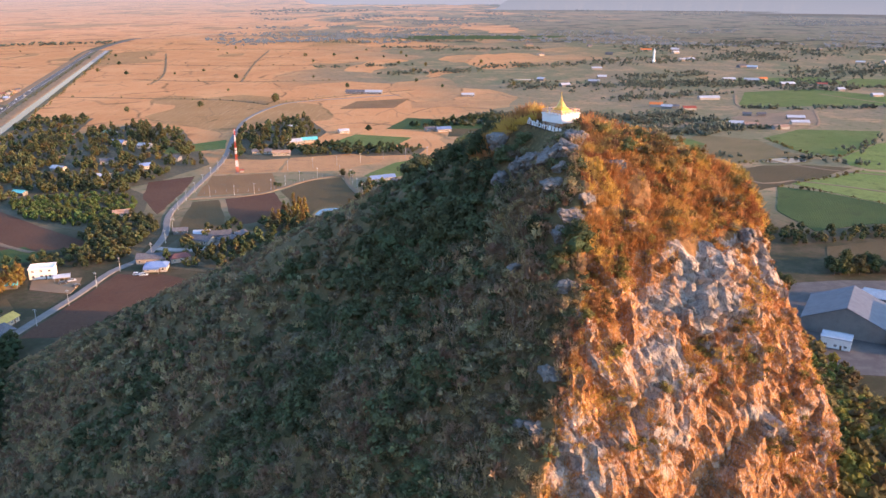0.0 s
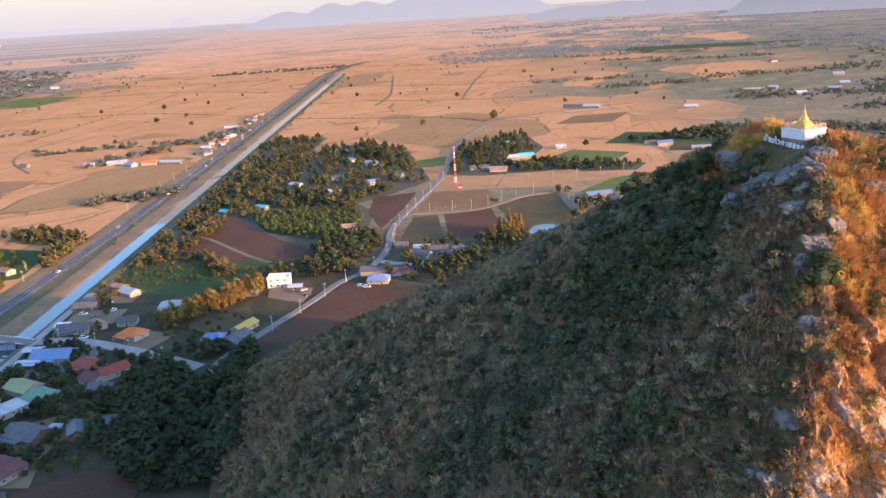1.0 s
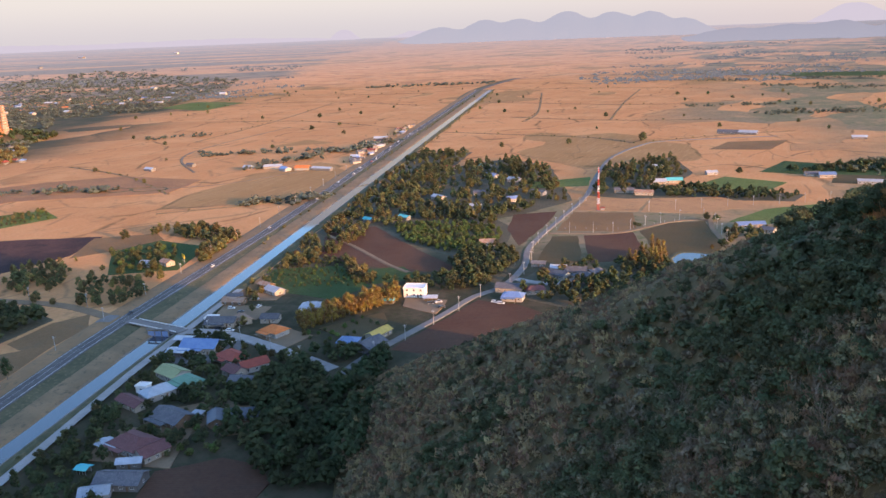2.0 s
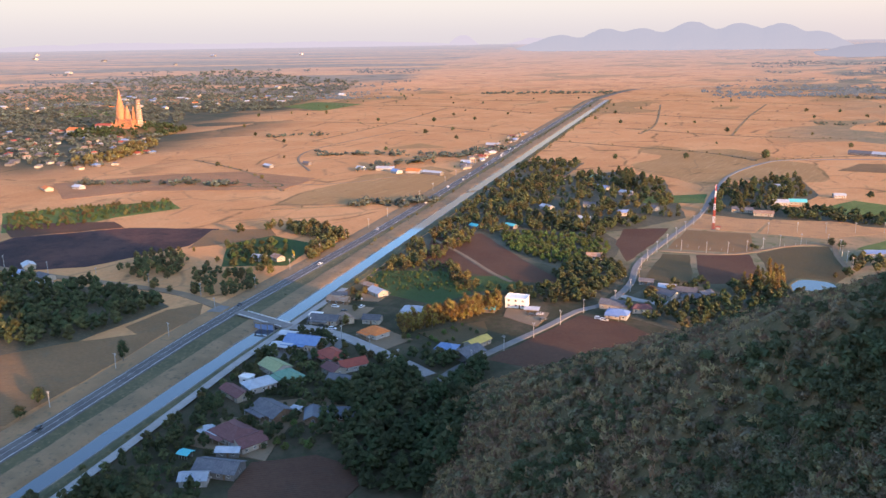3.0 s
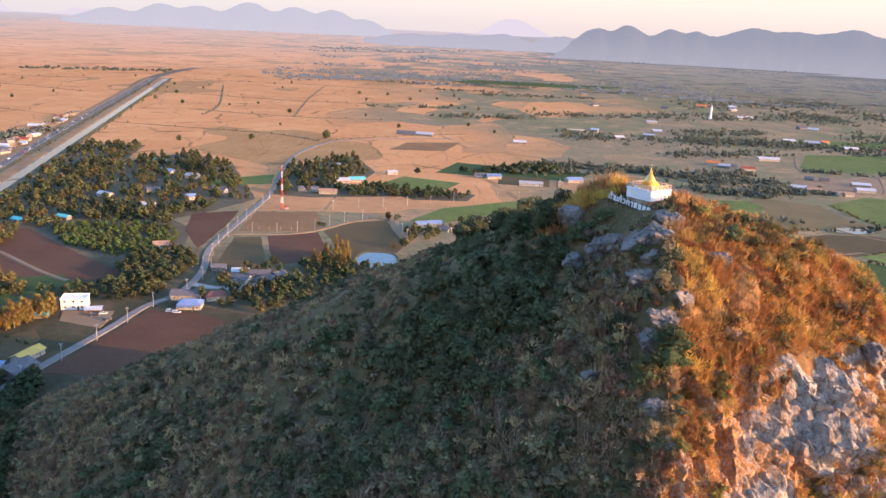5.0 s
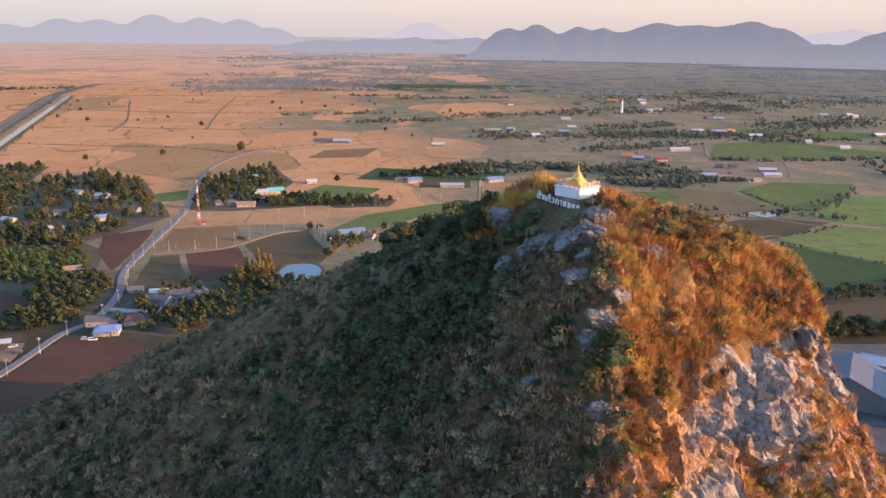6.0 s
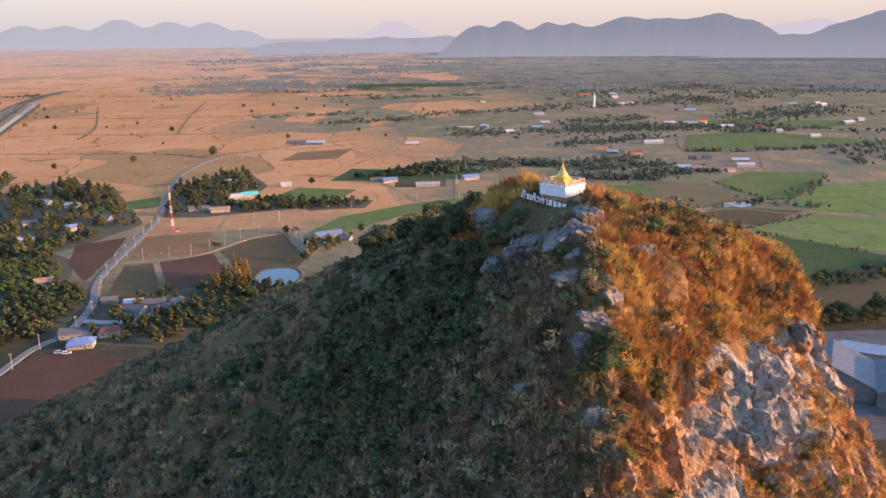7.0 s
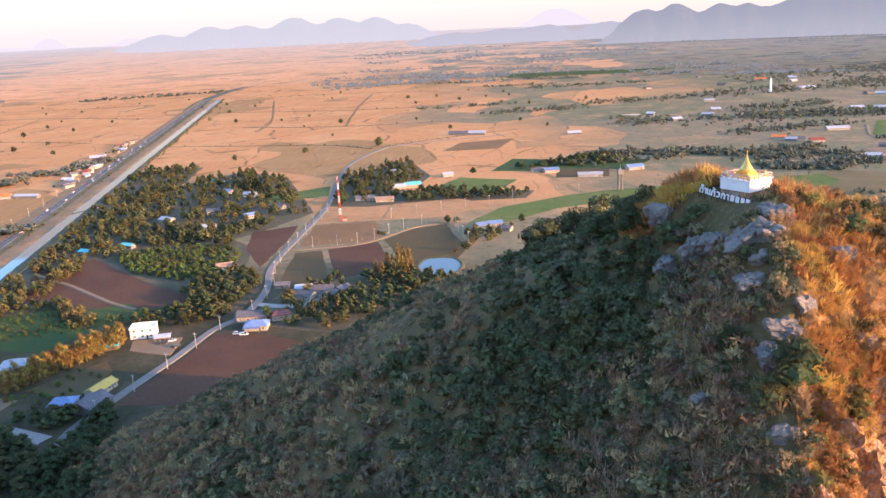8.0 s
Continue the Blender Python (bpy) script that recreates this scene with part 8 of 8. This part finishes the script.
thicket([(-322, 402), (-258, 425), (-256, 440), (-300, 470), (-345, 445)], 190, 2.6, ["low", "lush", "low"], .25, .5)
thicket([(-265, 428), (-258, 440), (-300, 475), (-345, 470), (-338, 440), (-325, 460), (-300, 464)], 46, 3.6, ["green_a", "gold_a", "low"], .6, 1.0)
thicket([(-335, 400), (-318, 385), (-296, 345), (-290, 352), (-310, 395), (-330, 425)], 12, 4.0, ["green_b", "gold_a", "low"], .5, .85)
thicket([(-250, 438), (-205, 428), (-186, 452), (-186, 520), (-214, 545), (-235, 500), (-212, 470)], 120, 4, ["dark_a", "green_b", "green_a", "low"], .6, 1.0)
thicket([(-246, 336), (-222, 330), (-212, 362), (-226, 380), (-240, 350)], 16, 4, ["low", "lush"], .4, .7)
grove([(210, 416), (255, 421), (290, 432), (286, 440), (212, 428)], 24, 3.6, ["dark_a", "dark_b", "green_a"], "tree row by the depot", "in a row by the depot", .9, 1.2)
grove([(168, 392), (186, 396), (186, 408), (168, 404)], 7, 4, ["dark_a"], "tree row by the depot", "at the depot yard", .9, 1.1)
grove([(232, 372), (240, 368), (246, 374), (236, 380)], 3, 3, ["dark_a", "green_a"], "depot yard trees", "in the depot yard", .8, 1.0)
thicket([(66, 140), (95, 120), (150, 200), (172, 300), (160, 372), (120, 300), (85, 215)], 440, 3.2, ["sunbush", "sunbush", "lush", "gold_a"], .65, 1.15)
thicket([(200, 480), (236, 474), (330, 500), (420, 560), (410, 575), (330, 524), (246, 500), (205, 540)], 130, 3.6, ["green_b", "low", "gold_a", "dark_a"], .5, .9)
for x, y, key, s in ((-348, 240, "dark_b", .95), (-338, 189, "dark_a", .85), (-330, 175, "dark_a", .7), (-82, 668, "gold_a", 1.0), (-74, 664, "dark_a", .8), (-132, 634, "low", .8), (-128, 630, "low", .9), (-225, 1121, "green_a", 1.5), (-138, 520, "dark_a", .7), (-244, 338, "gold_a", .5), (-286, 340, "gold_a", .75)):
    tree(key, x, y, s, rnd.uniform(0, 6), "single trees", "standing alone")
for x, y, key, s in ((22.5, 118.0, "dark_a", .8), (19.4, 117.6, "green_a", .5), (16.3, 124.7, "dark_a", .45), (33.0, 134.0, "green_b", .4), (8.0, 158.0, "dark_a", .6), (4.0, 165.0, "dark_a", .55), (36.0, 139.0, "low", .7), (15.0, 104.0, "gold_a", .4), (44.0, 137.0, "gold_a", .45)):
    tree(key, x, y, s, rnd.uniform(0, 6), "small trees on the hill", "on the hill", float(hill_z(x, y)) - .3)
for x, y in scatter([(-440, 900), (-620, 1350), (-1000, 2150), (50, 2150), (140, 1250), (-100, 1230), (-160, 1000)], 34, 45, rnd) + scatter([(-560, 640), (-720, 1200), (-1050, 2200), (-1800, 2200), (-1350, 1350), (-1150, 1000), (-900, 700)], 40, 40, rnd):
    tree(rnd.choice(["green_a", "dark_a", "green_b", "gold_a"]), x, y, rnd.uniform(.5, 1.15), rnd.uniform(0, 6), "lone trees on the plain", "alone on the plain")

close_thickets()

# ---- far woods: too many to count ----
T_WOOD = []
for k in range(5):
    lobes = [((rng.uniform(-1.8, 1.8), rng.uniform(-1.8, 1.8), rng.uniform(1.4, 4.2)), (rng.uniform(1.5, 2.4),) * 3) for _ in range(3)]
    T_WOOD.append(dense_cloud(rng, lobes, 9, 1.4, 1.1, 0.55, 0.84))


def woods(places, mt, label, lo=0.7, hi=1.5, up=1.0):
    pl = np.array([(x, y, float(rise(np.array(math.hypot(x, y)))) - .2) for x, y in places])
    n = len(pl)
    V, F = spread_copies(T_WOOD, pl, rng.integers(0, 5, n), rng.uniform(lo, hi, n), rng.uniform(0, 6.3, n), rng.uniform(.8, 1.3, n) * up)
    stuff("woods", V, F, mt, label, "woods")


def belt(x0, y0, x1, y1, width, n):
    out = []
    for _ in range(n):
        t = rng.uniform()
        w = rng.normal() * width * 0.4
        clump = 0.5 + 0.5 * math.sin(t * 23 + x0)
        if rng.uniform() > 0.35 + 0.65 * clump:
            continue
        out.append((x0 + (x1 - x0) * t + rng.normal() * 6, y0 + (y1 - y0) * t + w))
    return out


right = []
for a in ((100, 1300, 640, 1345, 70, 420), (300, 1720, 760, 1860, 110, 420), (-110, 1500, 80, 1545, 40, 130), (200, 965, 310, 1010, 34, 190), (20, 930, 215, 1005, 30, 170), (345, 905, 375, 912, 14, 34), (600, 1450, 950, 1640, 130, 330),
          (450, 2060, 950, 2330, 170, 560), (640, 1850, 1250, 2150, 200, 520), (-30, 2060, 260, 2120, 50, 150), (60, 1620, 300, 1680, 50, 150), (392, 765, 455, 838, 8, 26), (520, 1260, 700, 1290, 26, 100), (240, 1150, 420, 1220, 50, 150),
          (-330, 2330, 120, 2420, 60, 180), (-150, 2130, 60, 2170, 30, 60), (480, 1060, 660, 1075, 12, 60), (300, 1420, 480, 1500, 60, 150), (-250, 1620, -60, 1660, 22, 60),
          (560, 960, 760, 1130, 60, 150), (330, 745, 400, 700, 5, 26), (205, 745, 290, 750, 4, 22)):
    right += belt(*a)
for line_, wide_, n_ in (([(232, 942), (330, 960)], 40, 150), ([(216, 890), (273, 880), (330, 915)], 26, 170), ([(310, 896), (330, 902)], 12, 26), ([(298, 1330), (412, 1345), (539, 1330)], 60, 230), ([(51, 1000), (126, 1000), (200, 985)], 30, 150), ([(398, 1066), (482, 1052)], 6, 40), ([(700, 1480), (900, 1560)], 70, 150), ([(560, 1320), (660, 1335)], 18, 50), ([(705, 1240), (900, 1230)], 30, 80)):
    for (x0, y0), (x1, y1) in zip(line_, line_[1:]):
        right += belt(x0, y0, x1, y1, wide_, n_)
right = right + [(x + rng.normal() * 7, y + rng.normal() * 6) for x, y in right[::3]]
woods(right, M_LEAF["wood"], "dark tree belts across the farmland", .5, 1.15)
left = scatter([(-960, 640), (-1030, 790), (-1260, 1010), (-1500, 1260), (-1430, 1470), (-1640, 1900), (-1860, 2330), (-2500, 2300), (-2600, 1200), (-1500, 520)], 5000, 0, rnd)
for a in ((-640, 800, -560, 1100, 50, 110), (-510, 612, -440, 668, 22, 60), (-1250, 2150, -900, 2330, 60, 120), (-860, 560, -700, 640, 10, 60), (-1010, 1010, -930, 1080, 10, 20), (-780, 880, -620, 960, 14, 44)):
    left += belt(*a)
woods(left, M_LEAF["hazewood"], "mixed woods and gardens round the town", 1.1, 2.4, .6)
hazy = []
for _ in range(90):
    r0, a0, long_ = rng.uniform(2350, 3500), math.radians(rng.uniform(-80, -36)), rng.uniform(60, 260)
    for _ in range(int(long_ / 9)):
        r1, a1 = r0 + rng.normal() * 22, a0 + rng.uniform(-.5, .5) * long_ / r0
        hazy.append((r1 * math.sin(a1), r1 * math.cos(a1)))
for _ in range(150):
    r0, a0, long_ = rng.uniform(2300, 3500), math.radians(rng.uniform(-14, 44)), rng.uniform(60, 300)
    for _ in range(int(long_ / 10)):
        r1, a1 = r0 + rng.normal() * 14, a0 + rng.uniform(-.5, .5) * long_ / r0
        hazy.append((r1 * math.sin(a1), r1 * math.cos(a1)))
# these belts glow faintly: haze put into the leaf colour
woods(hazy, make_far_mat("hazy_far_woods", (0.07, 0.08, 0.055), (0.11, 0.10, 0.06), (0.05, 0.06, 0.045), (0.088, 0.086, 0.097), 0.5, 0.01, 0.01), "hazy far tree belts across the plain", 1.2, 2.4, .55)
woods(scatter([(-980, 650), (-1025, 770), (-1120, 880), (-1150, 860), (-1060, 740), (-1010, 640)], 90, 4, rnd), M_LEAF["gold"], "tall sunlit trees at the town's edge", 1.4, 2.2)
kn_at = []
for _ in range(240):
    a, r = rnd.uniform(0, 6.28), rnd.uniform(24, 100)
    kn_at.append((KNOLL[0] + r * math.cos(a), KNOLL[1] + r * math.sin(a), r))
pl = np.array([(x, y, 14 * max(0, 1 - r / 95) ** .9 - .5) for x, y, r in kn_at])
V, F = spread_copies(T_WOOD, pl, rng.integers(0, 5, len(pl)), rng.uniform(1.1, 2.2, len(pl)), rng.uniform(0, 6.3, len(pl)))
stuff("woods", V, F, M_LEAF["dark"], "trees covering the temple knoll", "woods")
hedge = [(*canal_at(s, 14 + 3 * math.sin(s * .05) + rnd.uniform(-2, 2)),) for s in range(640, 1760, 7)] + [canal_at(s, -19 + rnd.uniform(-3, 3)) for s in range(160, 1500, 13)]
for line in DITCHES:
    for (x0, y0), (x1, y1) in zip(line, line[1:]):
        hedge += [(x0 + (x1 - x0) * t + rnd.uniform(-2, 2), y0 + (y1 - y0) * t + rnd.uniform(-2, 2)) for t in np.linspace(0, 1, 16) if rnd.random() < 0.45]
for line in ([(214, 729), (238, 721), (266, 715), (300, 728), (350, 750), (376, 745)], [(375, 747), (445, 818)], [(285, 640), (334, 662), (366, 686)], [(340, 846), (345, 800), (351, 753)], [(270, 629), (298, 611), (345, 551)]):
    for (x0, y0), (x1, y1) in zip(line, line[1:]):
        hedge += [(x0 + (x1 - x0) * t + rnd.uniform(-2, 2), y0 + (y1 - y0) * t + rnd.uniform(-2, 2)) for t in np.linspace(0, 1, 14) if rnd.random() < 0.7]
hedge_low = [canal_at(s + rnd.uniform(-3, 3), rnd.choice([-21, -20, -19, -22, 7, 8, 7.5, -44]) + rnd.uniform(-1.2, 1.2)) for s in range(-400, 700, 4)]
woods(hedge_low, M_LEAF["dark"], "low weeds on the canal verges", .08, .26)
woods(hedge, M_LEAF["gold"], "low scrub along the canal and verge", .25, .6)
